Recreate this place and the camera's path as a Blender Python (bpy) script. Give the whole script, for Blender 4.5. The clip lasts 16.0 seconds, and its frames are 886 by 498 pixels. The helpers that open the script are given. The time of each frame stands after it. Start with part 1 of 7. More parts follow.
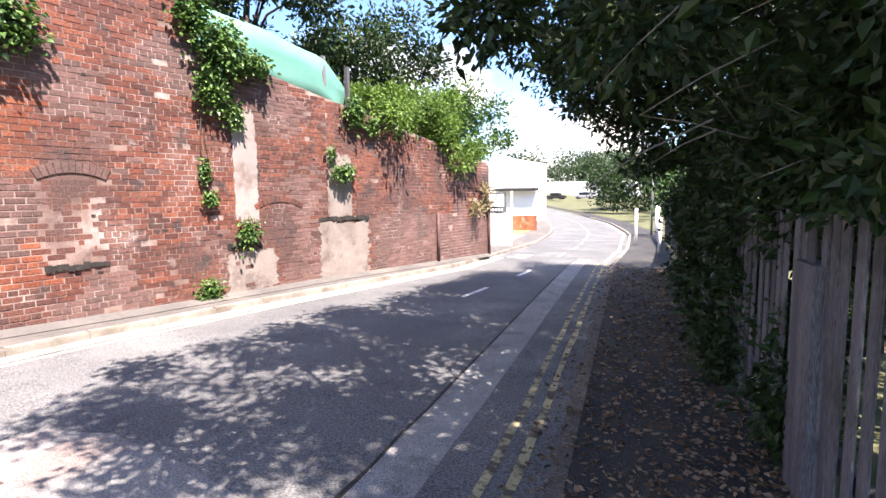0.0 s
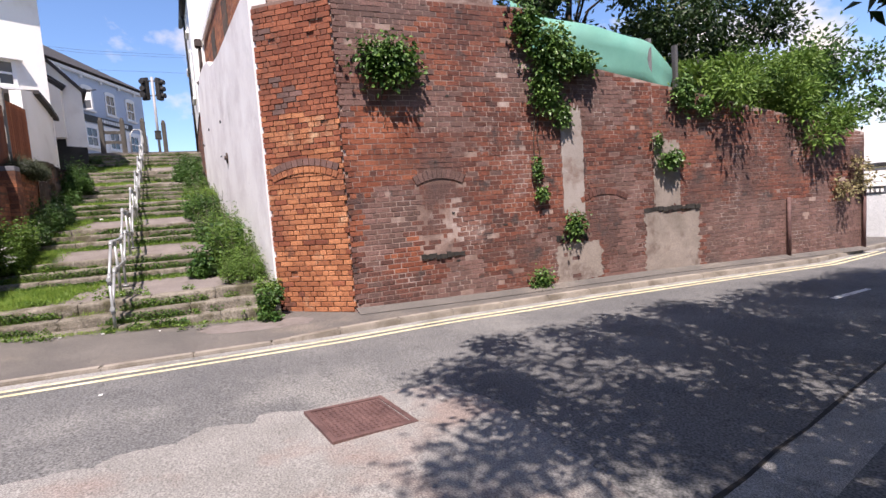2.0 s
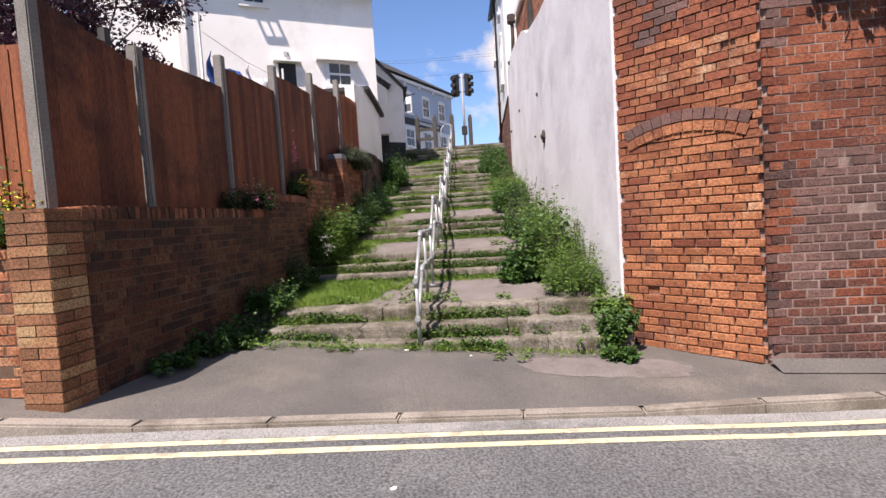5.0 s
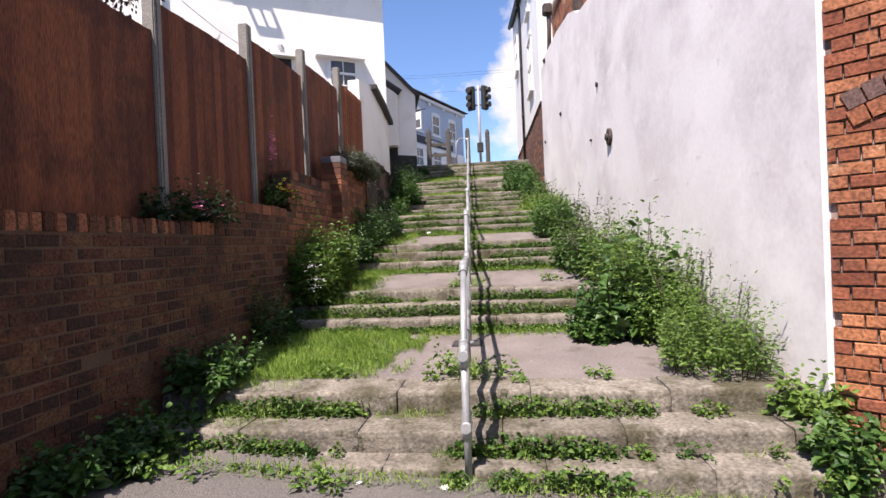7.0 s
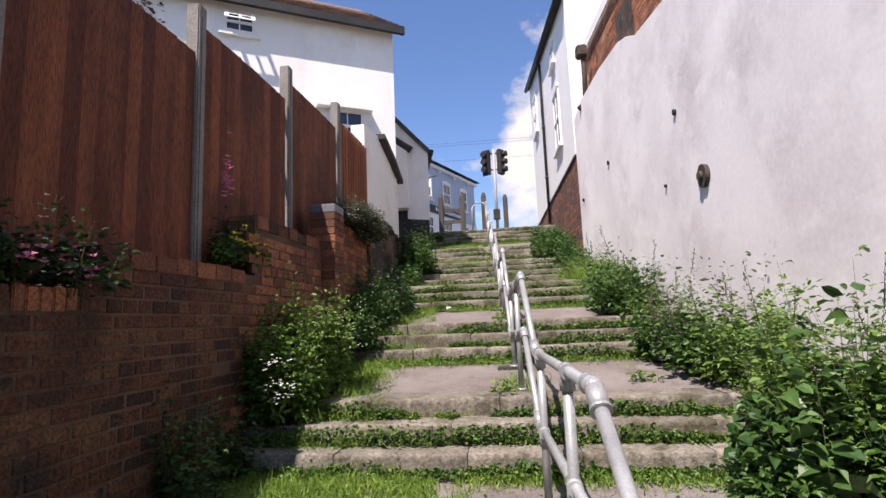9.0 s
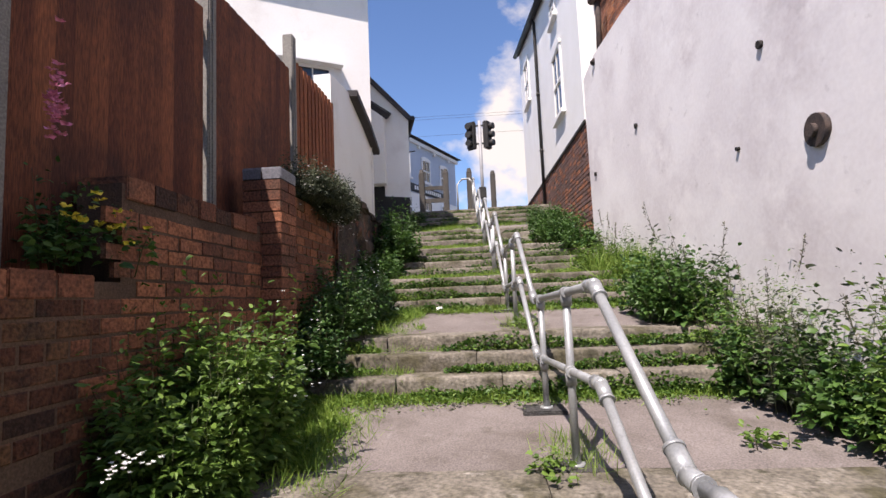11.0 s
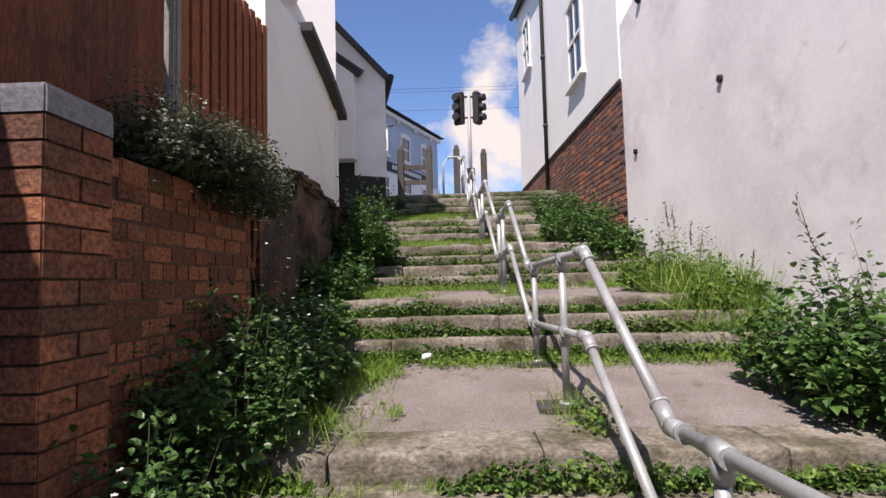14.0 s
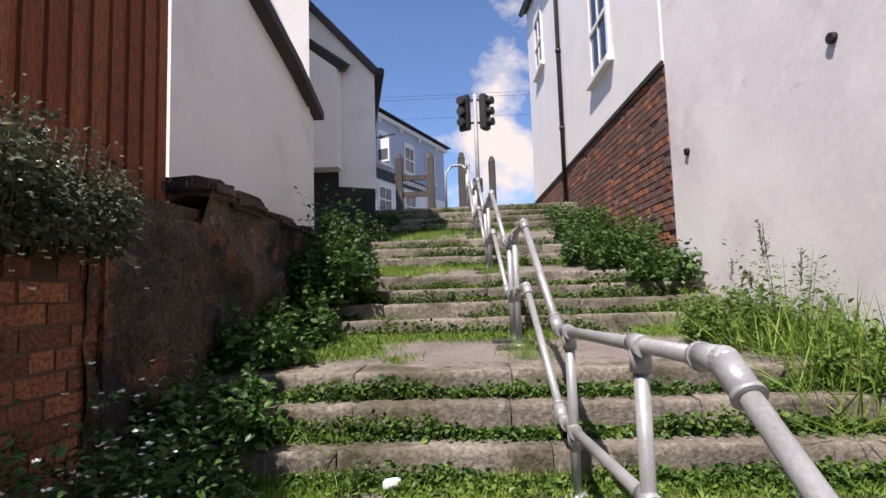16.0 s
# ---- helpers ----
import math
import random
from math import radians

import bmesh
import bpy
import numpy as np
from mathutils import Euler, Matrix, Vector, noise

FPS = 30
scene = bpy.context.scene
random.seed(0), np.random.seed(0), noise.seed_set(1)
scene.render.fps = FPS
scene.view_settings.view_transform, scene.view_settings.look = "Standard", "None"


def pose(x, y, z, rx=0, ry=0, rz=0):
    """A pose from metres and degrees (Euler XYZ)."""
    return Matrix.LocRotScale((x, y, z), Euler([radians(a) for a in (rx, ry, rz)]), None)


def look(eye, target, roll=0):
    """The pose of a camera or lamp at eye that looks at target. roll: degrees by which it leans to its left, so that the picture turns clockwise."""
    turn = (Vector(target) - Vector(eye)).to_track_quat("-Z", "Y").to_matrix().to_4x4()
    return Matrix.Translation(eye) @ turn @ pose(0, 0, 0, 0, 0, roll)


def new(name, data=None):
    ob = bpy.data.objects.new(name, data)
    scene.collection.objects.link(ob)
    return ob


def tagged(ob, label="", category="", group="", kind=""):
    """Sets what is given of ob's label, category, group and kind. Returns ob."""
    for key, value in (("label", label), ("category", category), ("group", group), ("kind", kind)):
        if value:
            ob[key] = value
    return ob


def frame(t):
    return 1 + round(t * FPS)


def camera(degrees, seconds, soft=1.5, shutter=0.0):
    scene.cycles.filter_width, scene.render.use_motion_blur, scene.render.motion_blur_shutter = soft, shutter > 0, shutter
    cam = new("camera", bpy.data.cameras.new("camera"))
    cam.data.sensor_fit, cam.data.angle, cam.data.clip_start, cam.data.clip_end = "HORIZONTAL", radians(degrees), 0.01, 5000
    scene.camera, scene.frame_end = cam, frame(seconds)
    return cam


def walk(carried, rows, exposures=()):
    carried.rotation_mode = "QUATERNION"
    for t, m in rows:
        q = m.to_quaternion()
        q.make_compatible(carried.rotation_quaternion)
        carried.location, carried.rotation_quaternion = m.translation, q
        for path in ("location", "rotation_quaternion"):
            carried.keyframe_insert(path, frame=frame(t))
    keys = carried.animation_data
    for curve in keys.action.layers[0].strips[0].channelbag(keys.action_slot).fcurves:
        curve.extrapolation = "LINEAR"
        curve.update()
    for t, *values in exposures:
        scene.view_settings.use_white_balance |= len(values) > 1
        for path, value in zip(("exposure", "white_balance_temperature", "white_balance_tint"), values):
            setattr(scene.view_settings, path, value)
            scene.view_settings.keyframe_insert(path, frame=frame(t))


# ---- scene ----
cam = camera(81.1, 16.0)
EXPO, CLOUD_AT = 0.64, (0.0, 0.0, 0.0)
METRES, EYE, TILT, LEAN, TURN = 14.0, 1.5, 0.0, 0.0, 33.6
ROWS = [
    (0.0, 0.0, 0.0, 0.0, -0.07, -6.03, 0.66),
    (0.5, -0.0045, -0.0011, -0.0001, 8.18, -5.92, 1.78),
    (1.0, -0.0107, -0.0044, 0.0001, 17.89, -5.73, 2.67),
    (1.5, -0.0153, -0.0073, 0.0002, 24.2, -5.59, 3.03),
    (2.0, -0.023, -0.0101, -0.0007, 32.76, -5.41, 3.95),
    (2.5, -0.038, -0.0046, -0.0033, 43.36, -5.2, 5.21),
    (3.0, -0.063, 0.0097, -0.0044, 53.23, -6.03, 5.31),
    (3.5, -0.0971, 0.0221, -0.0079, 57.65, -5.65, 4.24),
    (4.0, -0.1353, 0.0407, -0.0092, 60.67, -5.58, 3.94),
    (6.5, -0.3558, 0.1242, -0.0107, 64.3, -1.76, 2.9),
    (7.0, -0.3983, 0.1359, -0.0106, 63.26, -0.49, 2.43),
    (7.5, -0.4385, 0.1512, -0.0108, 64.76, 1.55, 2.66),
    (8.0, -0.478, 0.1632, -0.0097, 64.59, 3.5, 1.96),
    (8.5, -0.5146, 0.1779, -0.0074, 63.93, 6.73, 2.1),
    (9.0, -0.5479, 0.1892, -0.0063, 63.89, 7.84, 2.31),
    (11.5, -0.6896, 0.2469, 0.0195, 60.16, 4.95, 2.09),
    (12.0, -0.7116, 0.2582, 0.0236, 59.16, 4.91, 1.53),
    (12.5, -0.7399, 0.2718, 0.0264, 59.55, 4.88, 1.8),
    (13.0, -0.7701, 0.2873, 0.0315, 58.9, 4.98, 2.03),
    (13.5, -0.7936, 0.3041, 0.0385, 59.61, 4.39, 1.79),
    (14.0, -0.8158, 0.3104, 0.0455, 58.6, 3.62, 1.47),
    (14.5, -0.8331, 0.3221, 0.0532, 57.46, 3.13, 2.1),
    (15.0, -0.8526, 0.3373, 0.0599, 58.37, 2.68, 2.28),
    (15.5, -0.8762, 0.3542, 0.0624, 58.6, 3.4, 1.75),
    (16.0, -0.901, 0.3768, 0.0655, 59.83, 4.97, 1.81),
]

walk(cam, [(t, pose(0, 0, EYE, TILT, LEAN, TURN) @ pose(METRES * x, METRES * y, METRES * z, 90 + pitch, roll, yaw)) for t, x, y, z, yaw, pitch, roll in ROWS],
     exposures=[(t, EXPO + e, 7000, 20) for t, e in ((0.0, 1.4), (0.8, 1.28), (1.5, 0.68), (2.2, 0.12), (3.2, -0.14), (4.2, -0.06), (6.5, 0.38), (7.5, 0.27), (9.0, 0.17), (11.5, 0.1), (14.0, 0.0), (16.0, 0.0))])

# ---- world and sun ----
SUN = Vector((0.53, -0.26, 1.0)).normalized()
world = bpy.data.worlds.new("sky")
scene.world = world
world.use_nodes = True
wn, wl = world.node_tree.nodes, world.node_tree.links
wn.clear()
w_out, w_bg = wn.new("ShaderNodeOutputWorld"), wn.new("ShaderNodeBackground")
w_sky = wn.new("ShaderNodeTexSky")
w_sky.sky_type, w_sky.sun_disc = "NISHITA", False
w_sky.sun_elevation, w_sky.sun_rotation = math.asin(SUN.z), math.atan2(SUN.x, SUN.y)
w_sky.air_density, w_sky.dust_density, w_sky.ozone_density = 1.0, 0.05, 3.5
w_co, w_map, w_noise, w_ramp, w_mix = (wn.new("ShaderNodeTexCoord"), wn.new("ShaderNodeMapping"), wn.new("ShaderNodeTexNoise"),
                                       wn.new("ShaderNodeValToRGB"), wn.new("ShaderNodeMixRGB"))
w_map.inputs["Location"].default_value = CLOUD_AT
w_map.inputs["Scale"].default_value = (1.0, 1.0, 1.5)
w_noise.inputs["Scale"].default_value, w_noise.inputs["Detail"].default_value, w_noise.inputs["Roughness"].default_value = 3.2, 8, 0.55
w_ramp.color_ramp.elements[0].position, w_ramp.color_ramp.elements[1].position = 0.53, 0.62
w_mix.inputs[2].default_value = (7.2, 7.1, 7.0, 1)
wl.new(w_co.outputs["Generated"], w_map.inputs[0])
wl.new(w_map.outputs[0], w_noise.inputs["Vector"])
# a heaped cloud stands over the head of the steps, clear blue beside it
w_sum = w_noise.outputs["Fac"]
for heading, width, gain in (((-0.94, 0.03, 0.30), 0.105, 0.16), ((-0.90, 0.10, 0.42), 0.085, 0.13), ((-0.89, -0.14, 0.45), 0.14, -0.12), ((-0.86, -0.03, 0.55), 0.12, -0.06)):
    w_far, w_fall, w_add = wn.new("ShaderNodeVectorMath"), wn.new("ShaderNodeMapRange"), wn.new("ShaderNodeMath")
    w_far.operation = "DISTANCE"
    w_far.inputs[1].default_value = Vector(heading).normalized()
    w_fall.interpolation_type = "SMOOTHSTEP"
    w_fall.inputs["From Min"].default_value, w_fall.inputs["From Max"].default_value = 0.0, width * 2
    w_fall.inputs["To Min"].default_value, w_fall.inputs["To Max"].default_value = gain, 0.0
    wl.new(w_co.outputs["Generated"], w_far.inputs[0])
    wl.new(w_far.outputs["Value"], w_fall.inputs["Value"])
    wl.new(w_sum, w_add.inputs[0])
    wl.new(w_fall.outputs[0], w_add.inputs[1])
    w_sum = w_add.outputs[0]
wl.new(w_sum, w_ramp.inputs[0])
wl.new(w_ramp.outputs[0], w_mix.inputs[0])
w_tint = wn.new("ShaderNodeMixRGB")
w_tint.blend_type = "MULTIPLY"
w_tint.inputs[0].default_value, w_tint.inputs[2].default_value = 1.0, (1.0, 1.2, 1.43, 1)
wl.new(w_sky.outputs[0], w_tint.inputs[1])
wl.new(w_tint.outputs[0], w_mix.inputs[1])
wl.new(w_mix.outputs[0], w_bg.inputs[0])
w_bg.inputs[1].default_value = 0.082
wl.new(w_bg.outputs[0], w_out.inputs[0])
sun = new("sun", bpy.data.lights.new("sun", "SUN"))
sun.data.energy, sun.data.angle, sun.data.color = 5.0, radians(0.53), (1.0, 0.97, 0.93)
sun.matrix_world = look(SUN * 60, (0, 0, 0))

# ---- materials ----
def material(name, colours, scale=4.0, grain=60.0, rough=0.85, bump=0.3, metal=0.0, spread=0.25, detail=6.0, island=0.0, stain=None,
             stain_scale=0.7, stain_at=(0.52, 0.68), stretch=(1, 1, 1), bump_scale=None, through_light=0.0, spec=0.4, more=()):
    """A surface with colour drifting between two tints, a fine grain, stains with their own outline, and relief."""
    m = bpy.data.materials.new(name)
    m.use_nodes = True
    n, l = m.node_tree.nodes, m.node_tree.links
    b = n["Principled BSDF"]
    geo, mp = n.new("ShaderNodeNewGeometry"), n.new("ShaderNodeMapping")
    mp.inputs["Scale"].default_value = stretch
    l.new(geo.outputs["Position"], mp.inputs[0])
    big, fine = n.new("ShaderNodeTexNoise"), n.new("ShaderNodeTexNoise")
    for node, s, d in ((big, scale, detail), (fine, grain, 4.0)):
        node.inputs["Scale"].default_value, node.inputs["Detail"].default_value = s, d
        l.new(mp.outputs[0], node.inputs["Vector"])
    ramp = n.new("ShaderNodeValToRGB")
    ramp.color_ramp.elements[0].position, ramp.color_ramp.elements[1].position = 0.3, 0.7
    ramp.color_ramp.elements[0].color, ramp.color_ramp.elements[1].color = (*colours[0], 1), (*colours[1], 1)
    if len(colours) > 2:
        for i, c in enumerate(colours[2:]):
            e = ramp.color_ramp.elements.new(0.4 + 0.2 * i)
            e.color = (*c, 1)
    fac = big.outputs["Fac"]
    if island:
        info, add, mul = n.new("ShaderNodeObjectInfo"), n.new("ShaderNodeMath"), n.new("ShaderNodeMath")
        both = n.new("ShaderNodeMath")
        both.operation = "ADD"
        l.new(geo.outputs["Random Per Island"], both.inputs[0])
        l.new(info.outputs["Random"], both.inputs[1])
        frac = n.new("ShaderNodeMath")
        frac.operation = "FRACT"
        l.new(both.outputs[0], frac.inputs[0])
        mul.operation, add.operation = "MULTIPLY_ADD", "ADD"
        l.new(frac.outputs[0], mul.inputs[0])
        mul.inputs[1].default_value, mul.inputs[2].default_value = island, -island / 2
        l.new(mul.outputs[0], add.inputs[0])
        l.new(big.outputs["Fac"], add.inputs[1])
        fac = add.outputs[0]
    l.new(fac, ramp.inputs[0])
    colour = ramp.outputs[0]
    layers = ([(stain, stain_scale, stain_at)] if stain else []) + list(more)
    for k, (tint, s, at) in enumerate(layers):
        st, sr, mx = n.new("ShaderNodeTexNoise"), n.new("ShaderNodeValToRGB"), n.new("ShaderNodeMixRGB")
        st.inputs["Scale"].default_value, st.inputs["Detail"].default_value, st.inputs["Roughness"].default_value = s, 8, 0.62
        shift = n.new("ShaderNodeVectorMath")
        shift.inputs[1].default_value = (7.3 * k, 3.1 * k, 5.7 * k)
        l.new(geo.outputs["Position"], shift.inputs[0])
        l.new(shift.outputs[0], st.inputs["Vector"])
        sr.color_ramp.elements[0].position, sr.color_ramp.elements[1].position = at
        l.new(st.outputs["Fac"], sr.inputs[0])
        l.new(sr.outputs[0], mx.inputs[0])
        l.new(colour, mx.inputs[1])
        mx.inputs[2].default_value = (*tint, 1)
        colour = mx.outputs[0]
    gm = n.new("ShaderNodeMixRGB")
    gm.blend_type = "OVERLAY"
    gm.inputs[0].default_value = spread
    l.new(colour, gm.inputs[1])
    crisp = n.new("ShaderNodeMapRange")
    crisp.inputs["From Min"].default_value, crisp.inputs["From Max"].default_value = 0.33, 0.67
    l.new(fine.outputs["Fac"], crisp.inputs["Value"])
    l.new(crisp.outputs[0], gm.inputs[2])
    l.new(gm.outputs[0], b.inputs["Base Color"])
    b.inputs["Roughness"].default_value, b.inputs["Metallic"].default_value = rough, metal
    b.inputs["Specular IOR Level"].default_value = spec
    if bump:
        bp = n.new("ShaderNodeBump")
        bp.inputs["Strength"].default_value, bp.inputs["Distance"].default_value = bump, 0.01
        src = fine
        if bump_scale:
            src = n.new("ShaderNodeTexNoise")
            src.inputs["Scale"].default_value, src.inputs["Detail"].default_value = bump_scale, 5
            l.new(mp.outputs[0], src.inputs["Vector"])
        l.new(src.outputs["Fac"], bp.inputs["Height"])
        l.new(bp.outputs[0], b.inputs["Normal"])
    if through_light:
        tr, ms = n.new("ShaderNodeBsdfTranslucent"), n.new("ShaderNodeMixShader")
        l.new(gm.outputs[0], tr.inputs[0])
        ms.inputs[0].default_value = through_light
        l.new(b.outputs[0], ms.inputs[1])
        l.new(tr.outputs[0], ms.inputs[2])
        l.new(ms.outputs[0], n["Material Output"].inputs[0])
    return m


def glass_material(name):
    m = bpy.data.materials.new(name)
    m.use_nodes = True
    b = m.node_tree.nodes["Principled BSDF"]
    b.inputs["Base Color"].default_value, b.inputs["Roughness"].default_value = (0.02, 0.025, 0.03, 1), 0.04
    b.inputs["Specular IOR Level"].default_value = 0.8
    return m


M_ROAD = material("asphalt", ((0.096, 0.096, 0.097), (0.142, 0.140, 0.136)), 0.9, 55, 0.9, 0.7, spread=0.55, stain=(0.182, 0.178, 0.168), stain_scale=0.45, bump_scale=80, more=(((0.075, 0.075, 0.076), 1.7, (0.60, 0.72)),))
M_PATCH = material("pale_patch_asphalt", ((0.182, 0.175, 0.164), (0.235, 0.225, 0.213)), 2.0, 80, 0.92, 0.4, spread=0.45, stain=(0.205, 0.165, 0.148), stain_scale=1.2, bump_scale=150)
M_TRENCH = material("trench_asphalt", ((0.21, 0.205, 0.195), (0.29, 0.28, 0.265)), 2.0, 110, 0.92, 0.5, spread=0.6, stain=(0.15, 0.145, 0.135), stain_scale=2.5)
M_PAVE = material("pavement_asphalt", ((0.092, 0.084, 0.077), (0.128, 0.115, 0.104)), 1.5, 140, 0.93, 0.4, spread=0.6, stain=(0.159, 0.138, 0.118), stain_scale=0.8)
M_PINK = material("weathered_terrace_asphalt", ((0.142, 0.12, 0.11), (0.193, 0.166, 0.154)), 2.2, 90, 0.93, 0.35, spread=0.26, stain=(0.117, 0.098, 0.085), stain_scale=1.6, more=(((0.10, 0.085, 0.07), 3.5, (0.58, 0.70)), ((0.24, 0.215, 0.20), 5.0, (0.62, 0.74))))
M_KERB = material("kerb_concrete", ((0.225, 0.198, 0.165), (0.31, 0.272, 0.228)), 3, 80, 0.9, 0.35, island=0.3, stain=(0.16, 0.135, 0.108), stain_scale=2.0, stain_at=(0.46, 0.62))
M_STEP = material("step_concrete", ((0.128, 0.112, 0.090), (0.215, 0.190, 0.155)), 4, 38, 0.94, 0.8, island=0.3, stain=(0.070, 0.062, 0.036), stain_scale=2.4, stain_at=(0.48, 0.64), spread=0.35, bump_scale=55, more=(((0.265, 0.24, 0.205), 6.0, (0.60, 0.72)), ((0.055, 0.050, 0.032), 7.0, (0.58, 0.68))))
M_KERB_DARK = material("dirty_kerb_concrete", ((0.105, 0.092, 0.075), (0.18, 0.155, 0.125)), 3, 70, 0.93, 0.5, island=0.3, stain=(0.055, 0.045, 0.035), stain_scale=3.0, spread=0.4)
M_BRICK = material("old_red_brick", ((0.082, 0.030, 0.022), (0.205, 0.070, 0.041), (0.118, 0.040, 0.027), (0.165, 0.053, 0.033)), 0.8, 50, 0.93, 0.7, island=0.42, stain=(0.090, 0.050, 0.043), stain_scale=0.55, stain_at=(0.45, 0.64), spread=0.5,
                   more=(((0.22, 0.14, 0.118), 1.1, (0.57, 0.78)), ((0.055, 0.040, 0.037), 2.6, (0.56, 0.68)), ((0.30, 0.235, 0.21), 3.2, (0.64, 0.75))))
M_BRICK_ORANGE = material("orange_brick", ((0.245, 0.085, 0.038), (0.40, 0.160, 0.074)), 1.5, 50, 0.93, 0.6, island=0.5, spread=0.45, stain=(0.185, 0.066, 0.038), stain_scale=0.9, more=(((0.46, 0.29, 0.175), 2.2, (0.58, 0.74)), ((0.11, 0.05, 0.034), 3.4, (0.62, 0.72))))
M_BRICK_DARK = material("sooty_brick", ((0.105, 0.059, 0.049), (0.174, 0.095, 0.08)), 1.0, 60, 0.93, 0.5, island=0.4, stain=(0.084, 0.055, 0.049), stain_scale=0.8, spread=0.4)
M_BRICK_GARDEN = material("mixed_garden_brick", ((0.042, 0.020, 0.014), (0.130, 0.062, 0.030), (0.080, 0.029, 0.016), (0.105, 0.040, 0.021)), 2.5, 60, 0.93, 0.8, island=0.5, spread=0.5, stain=(0.060, 0.027, 0.018), stain_scale=1.1, stain_at=(0.50, 0.64), more=(((0.028, 0.021, 0.016), 3.0, (0.55, 0.65)), ((0.15, 0.105, 0.062), 6.0, (0.66, 0.76))))
M_BRICK_PLINTH = material("plinth_brick", ((0.140, 0.052, 0.030), (0.310, 0.118, 0.060)), 1.8, 60, 0.93, 0.6, island=0.5, spread=0.45, stain=(0.10, 0.048, 0.032), stain_scale=2.2, more=(((0.24, 0.14, 0.09), 5.0, (0.62, 0.74)),))
M_MORTAR = material("lime_mortar", ((0.195, 0.125, 0.102), (0.35, 0.25, 0.21)), 1.5, 90, 0.95, 0.6, stain=(0.115, 0.068, 0.056), stain_scale=0.55, stain_at=(0.45, 0.64), more=(((0.48, 0.40, 0.36), 1.1, (0.53, 0.71)), ((0.085, 0.058, 0.05), 2.6, (0.57, 0.70))))
# dark asphalt, its colour lowered further to deepen the tree shade on the pavement
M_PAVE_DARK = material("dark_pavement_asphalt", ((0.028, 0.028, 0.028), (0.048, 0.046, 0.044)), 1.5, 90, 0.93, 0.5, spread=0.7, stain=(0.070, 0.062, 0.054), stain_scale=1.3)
M_RENDER = material("white_render", ((0.621, 0.585, 0.587), (0.752, 0.731, 0.724)), 0.8, 26, 0.9, 0.3, stain=(0.545, 0.50, 0.505), stain_scale=0.9, stain_at=(0.48, 0.72), spread=0.07, bump_scale=6, more=(((0.73, 0.70, 0.69), 2.6, (0.52, 0.70)), ((0.50, 0.47, 0.47), 4.5, (0.64, 0.76)), ((0.44, 0.42, 0.41), 0.55, (0.60, 0.80))))
M_CREAM = material("cream_render", ((0.80, 0.765, 0.71), (0.86, 0.835, 0.79)), 0.8, 40, 0.9, 0.2, spread=0.08, bump_scale=14, stain=(0.74, 0.70, 0.645), stain_scale=1.3, stain_at=(0.54, 0.70))
M_WHITE = material("white_paint", ((0.76, 0.75, 0.72), (0.82, 0.81, 0.79)), 1.5, 50, 0.6, 0.05, spread=0.08)
M_BLACK = material("black_bitumen_paint", ((0.012, 0.012, 0.012), (0.03, 0.028, 0.026)), 3, 60, 0.6, 0.2)
M_BLUE = material("pale_blue_render", ((0.38, 0.44, 0.54), (0.46, 0.52, 0.61)), 0.8, 40, 0.85, 0.1, spread=0.1)
M_FENCE = material("red_brown_fence_boards", ((0.092, 0.025, 0.011), (0.215, 0.068, 0.027)), 1.2, 30, 0.8, 0.35, island=0.35, stretch=(6, 6, 0.6), spread=0.45, stain=(0.060, 0.019, 0.010), stain_scale=1.3)
M_POST = material("concrete_post", ((0.184, 0.169, 0.148), (0.239, 0.224, 0.2)), 3, 80, 0.92, 0.35)
M_GREYWOOD = material("silvered_wood", ((0.085, 0.083, 0.086), (0.165, 0.162, 0.165)), 2, 40, 0.85, 0.45, island=0.5, stretch=(5, 5, 0.5), spread=0.45, stain=(0.055, 0.056, 0.05), stain_scale=1.6)
M_DARKWOOD = material("dark_weathered_wood", ((0.042, 0.039, 0.035), (0.085, 0.077, 0.068)), 2, 40, 0.88, 0.35, stretch=(5, 5, 0.6))
M_STEEL = material("galvanised_tube", ((0.30, 0.31, 0.31), (0.39, 0.40, 0.40)), 9, 120, 0.42, 0.06, metal=0.35, spread=0.1, stain=(0.24, 0.24, 0.23), stain_scale=5.0, stain_at=(0.56, 0.70))
M_IRON = material("rusty_cast_iron", ((0.085, 0.045, 0.042), (0.155, 0.088, 0.08)), 6, 90, 0.75, 0.3, metal=0.2)
M_SLATE = material("dark_roof_tile", ((0.03, 0.028, 0.028), (0.061, 0.052, 0.05)), 3, 60, 0.8, 0.3, island=0.4)
M_YELLOW = material("pale_yellow_paint", ((0.527, 0.459, 0.272), (0.612, 0.561, 0.383)), 4, 90, 0.85, 0.3, stain=(0.357, 0.315, 0.23), stain_scale=7, stain_at=(0.52, 0.62))
M_YELLOW_WORN = material("worn_yellow_paint", ((0.30, 0.25, 0.13), (0.44, 0.37, 0.21)), 4, 90, 0.85, 0.3, stain=(0.085, 0.07, 0.05), stain_scale=6, stain_at=(0.47, 0.56))
M_LINE = material("worn_white_paint", ((0.62, 0.61, 0.58), (0.74, 0.73, 0.70)), 4, 90, 0.85, 0.3, stain=(0.30, 0.29, 0.27), stain_scale=7)
M_GLASS = glass_material("window_glass")
M_LEAF_DARK = material("tree_leaf", ((0.014, 0.034, 0.008), (0.032, 0.064, 0.013)), 2.0, 30, 0.5, 0, island=0.6, through_light=0.18, spread=0.1)
